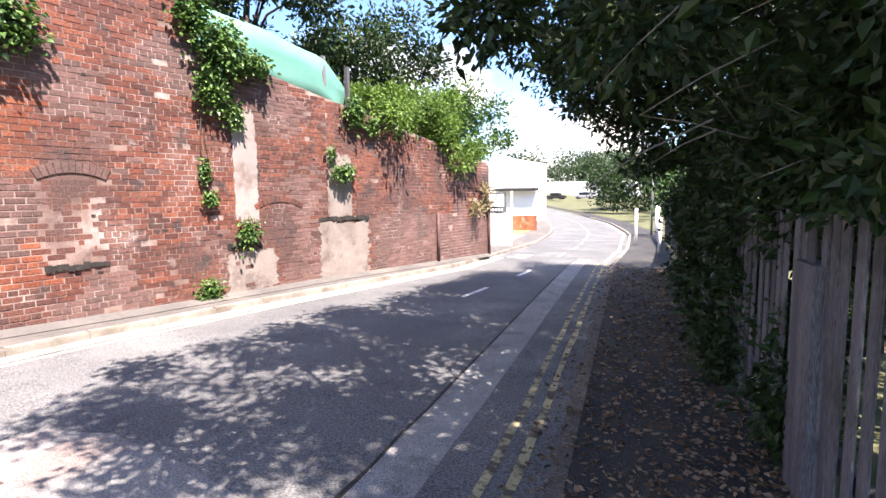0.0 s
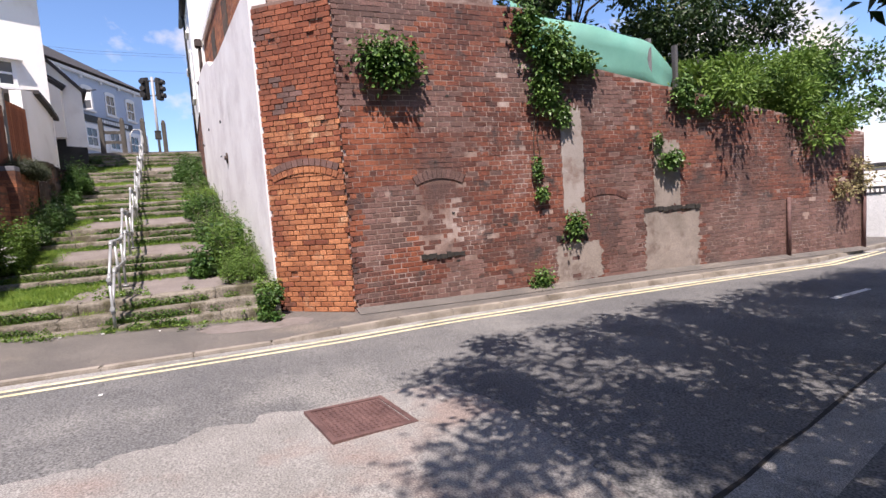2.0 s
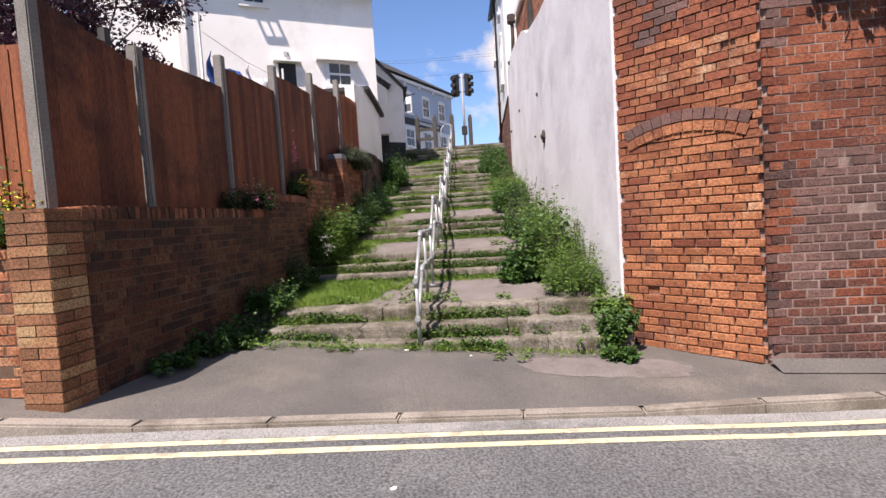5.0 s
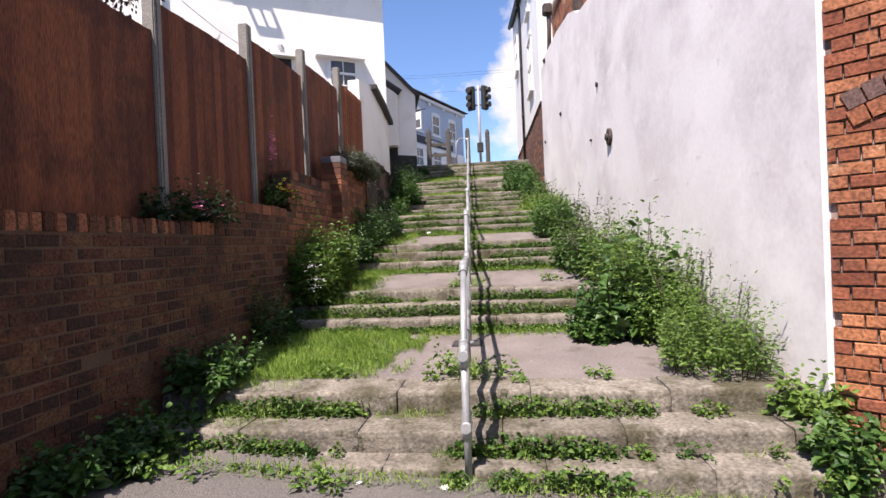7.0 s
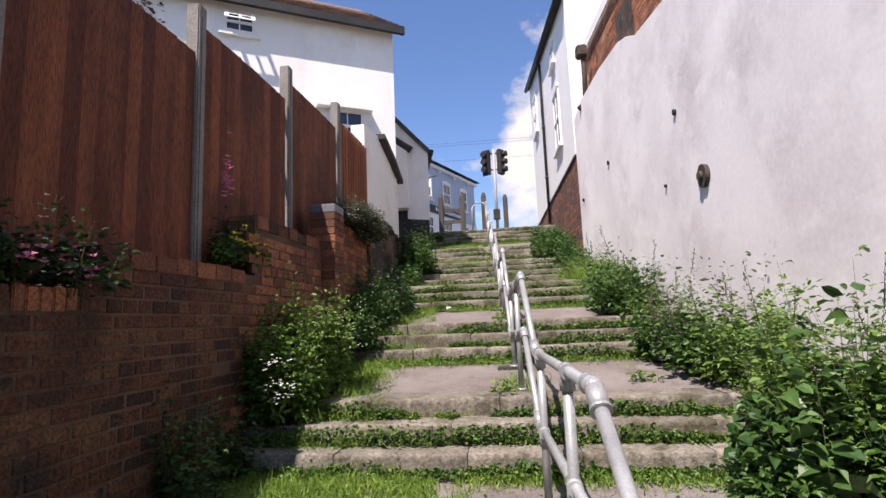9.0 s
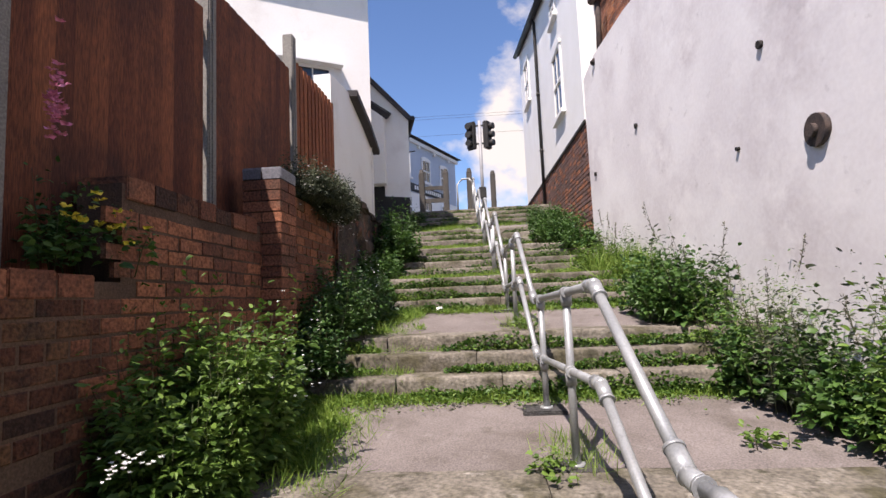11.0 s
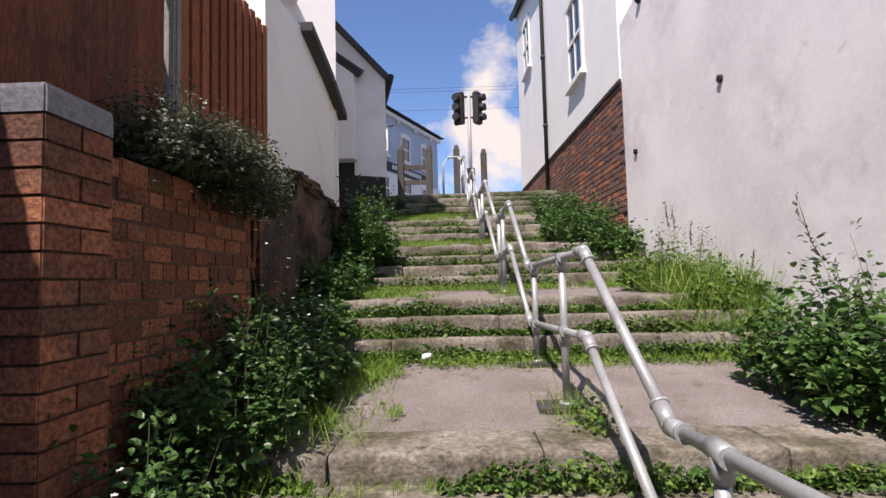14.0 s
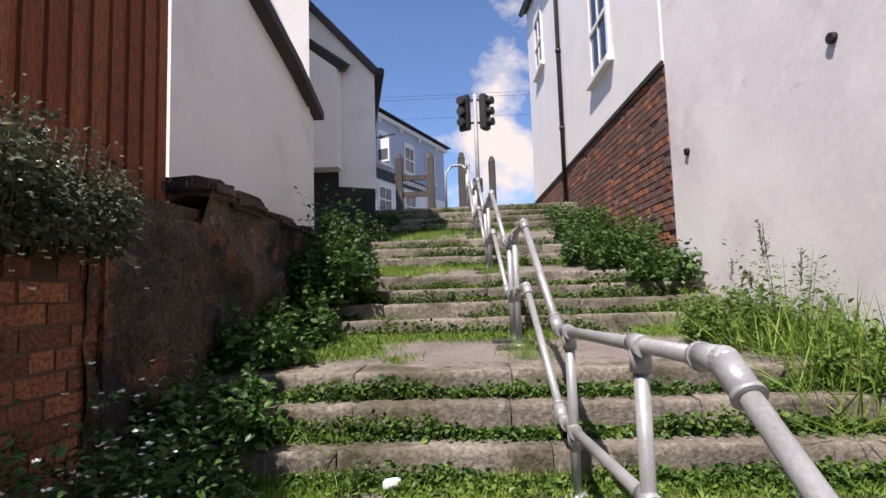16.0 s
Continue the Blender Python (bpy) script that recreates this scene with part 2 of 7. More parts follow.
M_LEAF = material("weed_leaf", ((0.028, 0.078, 0.014), (0.078, 0.158, 0.032)), 2.0, 30, 0.5, 0, island=0.7, through_light=0.28, spread=0.1)
M_GRASS = material("grass_blade", ((0.101, 0.196, 0.022), (0.221, 0.323, 0.054)), 2.0, 30, 0.55, 0, island=0.6, through_light=0.3, spread=0.1)
M_BARK = material("bark", ((0.042, 0.033, 0.024), (0.084, 0.066, 0.051)), 4, 30, 0.95, 0.8, stretch=(3, 3, 0.6))
M_NET = material("green_netting", ((0.20, 0.50, 0.41), (0.28, 0.58, 0.48)), 1.2, 200, 0.8, 0.2, through_light=0.5, spread=0.3)
M_EARTH = material("earth_and_grass", ((0.075, 0.085, 0.035), (0.13, 0.13, 0.06)), 1.5, 40, 0.95, 0.5, stain=(0.10, 0.08, 0.05), stain_scale=0.6)

M_BRICK_PALE = material("lime_bloomed_brick", ((0.177, 0.095, 0.074), (0.313, 0.231, 0.197)), 1.5, 60, 0.95, 0.5, island=0.6, spread=0.4)
M_BRICK_BLUE = material("blue_engineering_brick", ((0.10, 0.10, 0.115), (0.18, 0.18, 0.20)), 2, 60, 0.6, 0.3, island=0.5)
M_CEMENT = material("cement_render", ((0.252, 0.217, 0.195), (0.341, 0.3, 0.274)), 2.0, 60, 0.95, 0.5, stain=(0.185, 0.126, 0.103), stain_scale=2.5)
M_CEMENT_DARK = material("sooty_cement", ((0.18, 0.149, 0.126), (0.279, 0.234, 0.203)), 2.0, 60, 0.95, 0.6, stain=(0.126, 0.09, 0.077), stain_scale=2.5)
# near black: shade in the wall's hollows, also tar and pipe stubs
M_NEAR_BLACK = material("near_black_hollow_shade_and_tar", ((0.012, 0.011, 0.01), (0.04, 0.035, 0.03)), 6, 60, 0.9, 0.6)
M_RUST = material("dark_rust", ((0.03, 0.025, 0.025), (0.08, 0.055, 0.045)), 12, 90, 0.85, 0.5)
M_MORTAR_DARK = material("dirty_mortar", ((0.080, 0.047, 0.031), (0.145, 0.088, 0.060)), 2.0, 90, 0.95, 0.5, stain=(0.055, 0.032, 0.022), stain_scale=1.1, stain_at=(0.46, 0.62))
M_OLDWALL = material("old_cement_wall", ((0.040, 0.028, 0.021), (0.105, 0.068, 0.046)), 2.2, 50, 0.95, 1.0, stain=(0.020, 0.017, 0.015), stain_scale=1.8, stain_at=(0.46, 0.60), bump_scale=12, spread=0.6, more=(((0.17, 0.066, 0.036), 3.0, (0.56, 0.66)), ((0.20, 0.165, 0.135), 4.3, (0.62, 0.70))))
M_FENCE_LIGHT = material("orange_brown_boards", ((0.192, 0.056, 0.022), (0.288, 0.096, 0.04)), 1.2, 30, 0.8, 0.35, island=0.35, stretch=(6, 6, 0.6), spread=0.4)
M_TILE = material("brown_roof_tile", ((0.12, 0.075, 0.055), (0.22, 0.145, 0.11)), 3, 60, 0.85, 0.3, island=0.5)
M_GREYPIPE = material("grey_plastic", ((0.28, 0.28, 0.29), (0.36, 0.36, 0.37)), 3, 60, 0.5, 0.05, spread=0.1)
M_STALK = material("plant_stalk", ((0.034, 0.044, 0.014), (0.066, 0.074, 0.027)), 4, 40, 0.8, 0.1)
M_WEED = material("bright_weed_leaf", ((0.062, 0.128, 0.018), (0.150, 0.245, 0.045)), 2.0, 30, 0.55, 0, island=0.7, through_light=0.3, spread=0.1)
M_BROAD = material("dock_leaf", ((0.024, 0.068, 0.014), (0.066, 0.135, 0.030)), 2.0, 30, 0.42, 0, island=0.6, through_light=0.22, spread=0.1)
M_SPIKE = material("seed_spike", ((0.075, 0.072, 0.048), (0.15, 0.14, 0.09)), 4.0, 40, 0.8, 0, island=0.6)
M_IVY = material("ivy_leaf", ((0.038, 0.09, 0.019), (0.112, 0.203, 0.045)), 2.0, 30, 0.4, 0, island=0.7, through_light=0.2, spread=0.1)
M_LEAF_YELLOW = material("yellow_green_leaf", ((0.08, 0.13, 0.03), (0.17, 0.21, 0.06)), 2.0, 30, 0.55, 0, island=0.6, through_light=0.3, spread=0.1)
M_DRYLEAF = material("dry_creeper_leaf", ((0.20, 0.16, 0.08), (0.30, 0.26, 0.13)), 3.0, 30, 0.8, 0, island=0.6, through_light=0.2)
M_GREYLEAF = material("grey_green_leaf", ((0.042, 0.056, 0.032), (0.105, 0.119, 0.07)), 3.0, 30, 0.7, 0, island=0.6, through_light=0.2)
M_YELLOWFLOWER = material("yellow_green_foliage", ((0.20, 0.24, 0.03), (0.50, 0.45, 0.05)), 6.0, 30, 0.6, 0, island=0.8, through_light=0.2)
M_PURPLE = material("purple_leaf", ((0.026, 0.009, 0.017), (0.068, 0.022, 0.038)), 2.0, 30, 0.5, 0, island=0.6, through_light=0.25)
M_PETAL_WHITE = material("white_petal", ((0.75, 0.74, 0.70), (0.82, 0.81, 0.78)), 3.0, 30, 0.7, 0)
M_PETAL_YELLOW = material("yellow_petal", ((0.70, 0.55, 0.04), (0.80, 0.68, 0.10)), 3.0, 30, 0.7, 0)
M_PETAL_PINK = material("pink_petal", ((0.60, 0.14, 0.28), (0.72, 0.28, 0.42)), 3.0, 30, 0.7, 0)
M_DEADTWIG = material("bleached_twig", ((0.13, 0.115, 0.095), (0.20, 0.18, 0.15)), 5.0, 40, 0.9, 0.2)
M_LITTER = material("dry_leaf_litter", ((0.105, 0.06, 0.03), (0.255, 0.18, 0.112)), 4.0, 40, 0.9, 0, island=0.9)
M_PANELGREY = material("pale_grey_panel", ((0.48, 0.49, 0.50), (0.56, 0.57, 0.58)), 2.0, 40, 0.7, 0.05)
M_DARKSIGN = material("dark_grey_sign", ((0.07, 0.075, 0.085), (0.10, 0.105, 0.115)), 2.0, 40, 0.6, 0.05)
M_VERGE = material("sunlit_verge_grass", ((0.154, 0.173, 0.064), (0.238, 0.226, 0.109)), 1.0, 30, 0.9, 0.6)
M_CLOTH_BLUE = material("blue_cloth", ((0.015, 0.06, 0.22), (0.03, 0.11, 0.32)), 6, 60, 0.8, 0.2, through_light=0.2)

M_BRICK_STOCK = material("tan_stock_brick", ((0.17, 0.078, 0.038), (0.36, 0.225, 0.115), (0.25, 0.108, 0.054), (0.31, 0.165, 0.08)), 2.0, 60, 0.93, 0.6, island=0.6, spread=0.45, more=(((0.10, 0.07, 0.055), 3.0, (0.60, 0.70)),))
M_BRICK_RED = material("deep_red_brick", ((0.155, 0.045, 0.024), (0.27, 0.088, 0.045)), 1.5, 50, 0.93, 0.6, island=0.45, spread=0.4, stain=(0.10, 0.045, 0.032), stain_scale=1.4, stain_at=(0.52, 0.68))

# ---- building helpers ----
def box(bm, x0, x1, y0, y1, z0, z1, m=None, bevel=0.0):
    g = bmesh.ops.create_cube(bm, size=1.0)["verts"]
    bmesh.ops.scale(bm, vec=(abs(x1 - x0), abs(y1 - y0), abs(z1 - z0)), verts=g)
    bmesh.ops.translate(bm, vec=((x0 + x1) / 2, (y0 + y1) / 2, (z0 + z1) / 2), verts=g)
    if bevel:
        edges = list({e for v in g for e in v.link_edges})
        g = list({v for f in bmesh.ops.bevel(bm, geom=edges, offset=bevel, segments=2, affect="EDGES")["faces"] for v in f.verts} | {v for v in g if v.is_valid})
    if m is not None:
        bmesh.ops.transform(bm, matrix=m, verts=g)
    return g


def prism(bm, outline, z0, z1):
    """A solid over a plan outline; z0 and z1 are heights or functions of (x, y)."""
    f0 = z0 if callable(z0) else (lambda x, y: z0)
    f1 = z1 if callable(z1) else (lambda x, y: z1)
    lo = [bm.verts.new((x, y, f0(x, y))) for x, y in outline]
    hi = [bm.verts.new((x, y, f1(x, y))) for x, y in outline]
    bm.faces.new(hi)
    bm.faces.new(lo[::-1])
    k = len(outline)
    for i in range(k):
        bm.faces.new((lo[i], lo[(i + 1) % k], hi[(i + 1) % k], hi[i]))


def slab(bm, corners, normal, depth):
    """A plate: an outline in 3D, thickened against the normal."""
    off = Vector(normal).normalized() * -depth
    a = [bm.verts.new(c) for c in corners]
    b = [bm.verts.new(Vector(c) + off) for c in corners]
    bm.faces.new(a)
    bm.faces.new(b[::-1])
    k = len(a)
    for i in range(k):
        bm.faces.new((a[i], b[i], b[(i + 1) % k], a[(i + 1) % k]))


def tube(bm, points, radius, sides=10, taper=None):
    """A round bar along points."""
    pts = [Vector(p) for p in points]
    rings = []
    for i, p in enumerate(pts):
        d = (pts[min(i + 1, len(pts) - 1)] - pts[max(i - 1, 0)]).normalized()
        a = d.cross(Vector((0, 0, 1)) if abs(d.z) < 0.95 else Vector((1, 0, 0))).normalized()
        c = d.cross(a)
        r = radius if taper is None else radius * (1 + (taper - 1) * i / max(1, len(pts) - 1))
        rings.append([bm.verts.new(p + (a * math.cos(2 * math.pi * k / sides) + c * math.sin(2 * math.pi * k / sides)) * r) for k in range(sides)])
    for q, s in zip(rings, rings[1:]):
        for k in range(sides):
            bm.faces.new((q[k], q[(k + 1) % sides], s[(k + 1) % sides], s[k])).smooth = True
    bm.faces.new(rings[0][::-1])
    bm.faces.new(rings[-1])


def mesh_of(name, bm, mat):
    bmesh.ops.recalc_face_normals(bm, faces=bm.faces[:])
    me = bpy.data.meshes.new(name)
    bm.to_mesh(me)
    bm.free()
    me.materials.append(mat)
    return me


def part(name, bm, mat, parent=None, label=""):
    ob = new(name, mesh_of(name, bm, mat))
    if parent is not None:
        ob.parent = parent
    return tagged(ob, label)


def thing(name, label, category, group="", kind="", at=(0, 0, 0)):
    ob = new(name)
    ob.location = at
    return tagged(ob, label, category, group, kind)


def solid(name, bm, mat, label="", category="", group="", kind=""):
    return tagged(part(name, bm, mat), label, category, group, kind)


def leaf_mesh(name, pos, along, size, mat, slim=0.55, fold=0.25, oval=False):
    """Many separate leaves, folded along the rib: two faces each, or four where the outline is oval and the tip droops."""
    pos, along, size = np.asarray(pos, float), np.asarray(along, float), np.asarray(size, float)[:, None]
    k = len(pos)
    along /= np.linalg.norm(along, axis=1)[:, None] + 1e-9
    side = np.cross(along, np.random.normal(size=(k, 3)) * [0.6, 0.6, 1] + [0, 0, 0.8 if oval else 0])
    side /= np.linalg.norm(side, axis=1)[:, None] + 1e-9
    up = np.cross(side, along)
    if oval:
        rib = pos + along * size * 0.5 + up * size * 0.05
        tip = pos + along * size - np.array([0, 0, 1]) * size * np.random.uniform(0.0, 0.35, (k, 1))
        lift, wide = up * size * fold * slim * 0.7, side * size * slim / 2
        low, high = pos + along * size * 0.28 + lift, pos + along * size * 0.66 + lift
        verts = np.stack([pos, low + wide, high + wide * 0.85, tip, high - wide * 0.85, low - wide, rib], 1).reshape(-1, 3)
        i = np.arange(k)[:, None] * 7
        faces = np.concatenate([i + [0, 1, 2, 6], i + [6, 2, 3, 3], i + [6, 3, 4, 4], i + [0, 6, 4, 5]], 1).reshape(-1, 4)
        faces = [f if f[2] != f[3] else f[:3] for f in faces.tolist()]
    else:
        mid = pos + along * size * 0.45
        verts = np.stack([pos, mid + side * size * slim / 2 + up * size * fold * slim, pos + along * size, mid - side * size * slim / 2 + up * size * fold * slim], 1).reshape(-1, 3)
        i = np.arange(k)[:, None] * 4
        faces = np.concatenate([i + [0, 1, 2], i + [0, 2, 3]], 1).reshape(-1, 3).tolist()
    me = bpy.data.meshes.new(name)
    me.from_pydata(verts.tolist(), [], faces)
    me.materials.append(mat)
    return me


def blob_leaves(n, centres, radii, squash=0.8, shell=0.5, rng=None):
    """Places and directions of leaves in a bunch of clumps with ragged outlines."""
    r = rng or np.random
    c = np.asarray(centres, float)
    which = r.integers(len(c), size=n)
    d = r.normal(size=(n, 3))
    d /= np.linalg.norm(d, axis=1)[:, None]
    rad = np.asarray(radii, float)[which] * (shell + (1 - shell) * r.random(n)) * (0.75 + 0.5 * r.random(n))
    p = c[which] + d * rad[:, None] * [1, 1, squash]
    a = d + r.normal(size=(n, 3)) * 0.7 + [0, 0, -0.15]
    return p, a


# ---- levels ----
GY = ((-60, 3.0), (-10, 0.42), (-6, 0.20), (-4, 0.10), (-1.5, -0.05), (0.25, -0.16), (1, -0.19), (4, -0.27), (8, -0.33), (15, -0.48), (30, -0.85), (60, -0.9), (120, 0.5), (300, 6))


def street(y):
    """Height of the pavement on the stair side of the street."""
    return float(np.interp(y, [a for a, _ in GY], [b for _, b in GY]))


def kerb_far(y):
    return float(np.interp(y, (-60, -10, -4.5, -3.4, -1.5, 0.2, 2.9, 5.75, 8, 12, 16.6, 21.5, 31, 41, 60, 120), (4, -5.1, -6.28, -6.5, -6.87, -7.2, -7.53, -7.6, -7.55, -7.5, -8.3, -9.2, -12.2, -16.5, -27, -70)))


def kerb_near(y):
    return float(np.interp(y, (-60, -10, 14.3, 20, 31, 41, 60, 120), (13, 2.02, -3.98, -5.0, -7.6, -11.5, -21, -62)))


def ribbon(bm, fa, fb, ys, za, zb, across=3):
    rows = []
    for y in ys:
        a, b = fa(y), fb(y)
        rows.append([bm.verts.new((a + (b - a) * i / across, y, za(y) + (zb(y) - za(y)) * i / across)) for i in range(across + 1)])
    for q, s in zip(rows, rows[1:]):
        for i in range(across):
            bm.faces.new((q[i], q[i + 1], s[i + 1], s[i]))


YS = [-60, -40, -25, -15] + [-10 + 0.5 * i for i in range(61)] + [22, 24, 27, 30, 34, 38, 42, 48, 54, 60, 75, 90, 120]
def kerb_up(y):
    """Height of the stair-side kerb above the road: low where it is dropped before the steps."""
    return float(np.interp(y, (-4.4, -3.4, 0.2, 1.4), (0.09, 0.035, 0.035, 0.09)))


road_z = lambda y: street(y) - 0.09

# ---- ground, road, pavements ----
def ground_height(x, y):
    low = street(y) - 0.35
    if x > -8.6:
        return low if x < 4 else low - 0.02 * (x - 4)
    if 14.5 > y > 1.9 and x < -8.65:
        return 2.2
    if y >= 14.5:
        return low if x > -60 else low + 2
    k = min(1.0, (-8.6 - x) / 15.5)
    return low - 0.25 + (3.6 - low) * k


bm = bmesh.new()
xs = [-900, -400, -200, -100, -60, -40, -30, -25, -23, -20, -17, -14, -11, -9, -8.66, -8.6, -6, -3, 0, 4, 10, 20, 60, 200, 500, 900]
ys = [-900, -400, -150, -60, -30, -15, -8, -4, -1, 0.6, 1.89, 1.95, 3, 8, 14.44, 14.5, 20, 30, 45, 60, 90, 120, 200, 400, 900]
grid = [[bm.verts.new((x, y, ground_height(x, y))) for y in ys] for x in xs]
for i in range(len(xs) - 1):
    for j in range(len(ys) - 1):
        bm.faces.new((grid[i][j], grid[i + 1][j], grid[i + 1][j + 1], grid[i][j + 1]))
solid("ground", bm, M_EARTH, "bare earth and rough grass under the whole place", "ground", kind="structure")

bm = bmesh.new()
ribbon(bm, kerb_far, kerb_near, YS, road_z, road_z, 4)
solid("road", bm, M_ROAD, "worn grey asphalt road with patches", "road", kind="structure")
bm = bmesh.new()
ribbon(bm, lambda y: -9.4 if -4.6 < y < 1.2 else (min(kerb_far(y) - 1.3, -8.4) if y < 15.5 else kerb_far(y) - 1.6), lambda y: kerb_far(y) - 0.12, YS, street, lambda y: road_z(y) + kerb_up(y), 3)
solid("pavement", bm, M_PAVE, "grey asphalt pavement at the foot of the steps", "pavement", kind="structure")
# this side's colour holds part of the shade under the trees
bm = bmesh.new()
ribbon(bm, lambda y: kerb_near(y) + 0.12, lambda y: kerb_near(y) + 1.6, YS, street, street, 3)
solid("pavement", bm, M_PAVE_DARK, "asphalt pavement coloured darker for the tree shade, strewn with dry leaves", "pavement", kind="structure")

# ---- steps ----
STEPS = ((-8.73, 0.02), (-8.98, 0.16), (-9.33, 0.31), (-11.45, 0.53), (-11.75, 0.66), (-12.05, 0.79), (-13.65, 1.10), (-13.95, 1.25), (-14.24, 1.385),
         (-15.88, 1.705), (-16.12, 1.85), (-16.37, 1.985), (-17.95, 2.20), (-18.20, 2.34), (-18.45, 2.47), (-18.70, 2.61), (-20.10, 2.90), (-20.35, 3.04), (-20.60, 3.18),
         (-22.10, 3.60), (-22.40, 3.74), (-22.70, 3.89), (-23.00, 4.04))


def right_wall(x):
    """The white wall's face beside the steps."""
    return float(np.interp(x, (-27.6, -18.95, -9.2), (-0.80, -0.45, 0.50)))


def left_wall(x):
    return float(np.interp(x, (-23, -20, -16, -6), (-4.45, -4.35, -4.15, -4.12)))


def worn_stone(bm, x0, x1, y0, y1, z0, z1, seed):
    """A cast step stone with a rounded, chipped nose and a lumpy face."""
    n = max(3, round((y1 - y0) / 0.07))
    prof = [(x0, z1)] + [(x0 + (x1 - x0 - 0.05) * k / 3, z1) for k in (1, 2, 3)] + [(x1 - 0.012, z1 - 0.001), (x1 - 0.003, z1 - 0.010), (x1, z1 - 0.035), (x1 + 0.002, z1 - 0.10), (x1 + 0.002, z1 - 0.16), (x1 + 0.002, z0)]
    rows = []
    for k in range(n + 1):
        y = y0 + (y1 - y0) * k / n
        end = 0.006 if k in (0, n) else 0.0
        row = []
        for j, (px, pz) in enumerate(prof):
            d = 0.004 * noise.noise((y * 9, px * 9 + seed, pz * 9)) + 0.0025 * noise.noise((y * 25, px * 25, pz * 25 + seed))
            chip = 0.022 * max(0.0, noise.noise((y * 4.5, seed, 3.0)) - 0.28) if 4 <= j <= 6 else 0.0
            row.append(bm.verts.new((px + (d - chip - end if j > 3 else 0), y, pz + (d if j < 6 else 0) - chip - (end if j < 6 else 0))))
        rows.append(row)
    for p, q in zip(rows, rows[1:]):
        for j in range(len(prof) - 1):
            bm.faces.new((p[j], p[j + 1], q[j + 1], q[j])).smooth = j not in (2, 6)
    for row in (rows[0], rows[-1]):
        bm.faces.new(row + [bm.verts.new((x0, row[0].co.y, z0))])


stairs = thing("steps", "long flight of old concrete steps with overgrown asphalt landings", "steps", kind="structure")
for i, (x, z) in enumerate(STEPS):
    last = i == len(STEPS) - 1
    nx, nz = STEPS[i + 1] if not last else (-24.5, 4.2)
    run = x - nx
    back = nx if run < 0.6 else x - 0.34
    lo, hi = left_wall(x), right_wall(x)
    y, k = lo, 0
    rnd = random.Random(i)
    while y < hi - 0.05:
        w = rnd.uniform(0.75, 1.05)
        e = min(hi, y + w)
        if hi - e < 0.3:
            e = hi
        bm = bmesh.new()
        worn_stone(bm, back - 0.02, x + rnd.uniform(-0.016, 0.016), y + 0.003, e - 0.003, z - 0.26, z + rnd.uniform(-0.010, 0.008), i * 7.3 + y)
        part("kerb_stone", bm, M_STEP, stairs)
        y = e
    if run > 0.6:
        bm = bmesh.new()
        slope = (nz - 0.14 - z) if not last else 0.16
        cells = 8
        rows = []
        for a in range(cells + 1):
            px = back - 0.005 + (nx - back - 0.02) * a / cells
            rows.append([bm.verts.new((px, lo + (hi - lo) * b / 10, z - 0.012 + slope * a / cells + 0.012 * noise.noise((px * 2, b, 1)))) for b in range(11)])
        for q, s in zip(rows, rows[1:]):
            for b in range(10):
                bm.faces.new((q[b], q[b + 1], s[b + 1], s[b]))
        part("landing", bm, M_PINK, stairs, "pinkish grey worn asphalt landing")

# ---- brick work ----
def brick_list(length, low, high, course=0.085, pitch=0.235, seed=1, skip=(), header_every=4):
    """Bricks of one face as (along, up, width) with every fourth course of headers; skip holds (a0, a1, z0, z1)."""
    rnd = random.Random(seed)
    out = []
    row = 0
    z = min(low(0), low(length))
    while z < max(high(0), high(length / 2), high(length)):
        head = row % header_every == header_every - 1
        w = pitch / 2 if head else pitch
        a = -(w / 2 if row % 2 else 0) + rnd.uniform(-0.02, 0.0)
        while a < length:
            a0, a1 = max(0, a), min(length, a + w)
            m = (a0 + a1) / 2
            if a1 - a0 > 0.05 and low(m) - 0.03 <= z and z + course <= high(m) + 0.01:
                if not any(s[0] < m < s[1] and s[2] < z + course / 2 < s[3] for s in skip):
                    out.append((a0, z, a1 - a0))
            a += w
        z += course
        row += 1
    return out


BRICK_MESHES = {}


def brick_mesh(w, mat, course=0.085, depth=0.10):
    key = (round(w, 2), mat.name, course)
    if key not in BRICK_MESHES:
        bm = bmesh.new()
        box(bm, 0.006, round(w, 2) - 0.006, -depth, 0, 0.006, course - 0.006)
        front = [e for e in bm.edges if all(v.co.y > -0.001 for v in e.verts)]
        bmesh.ops.bevel(bm, geom=front, offset=0.006, segments=1, affect="EDGES")
        BRICK_MESHES[key] = mesh_of("brick", bm, mat)
    return BRICK_MESHES[key]


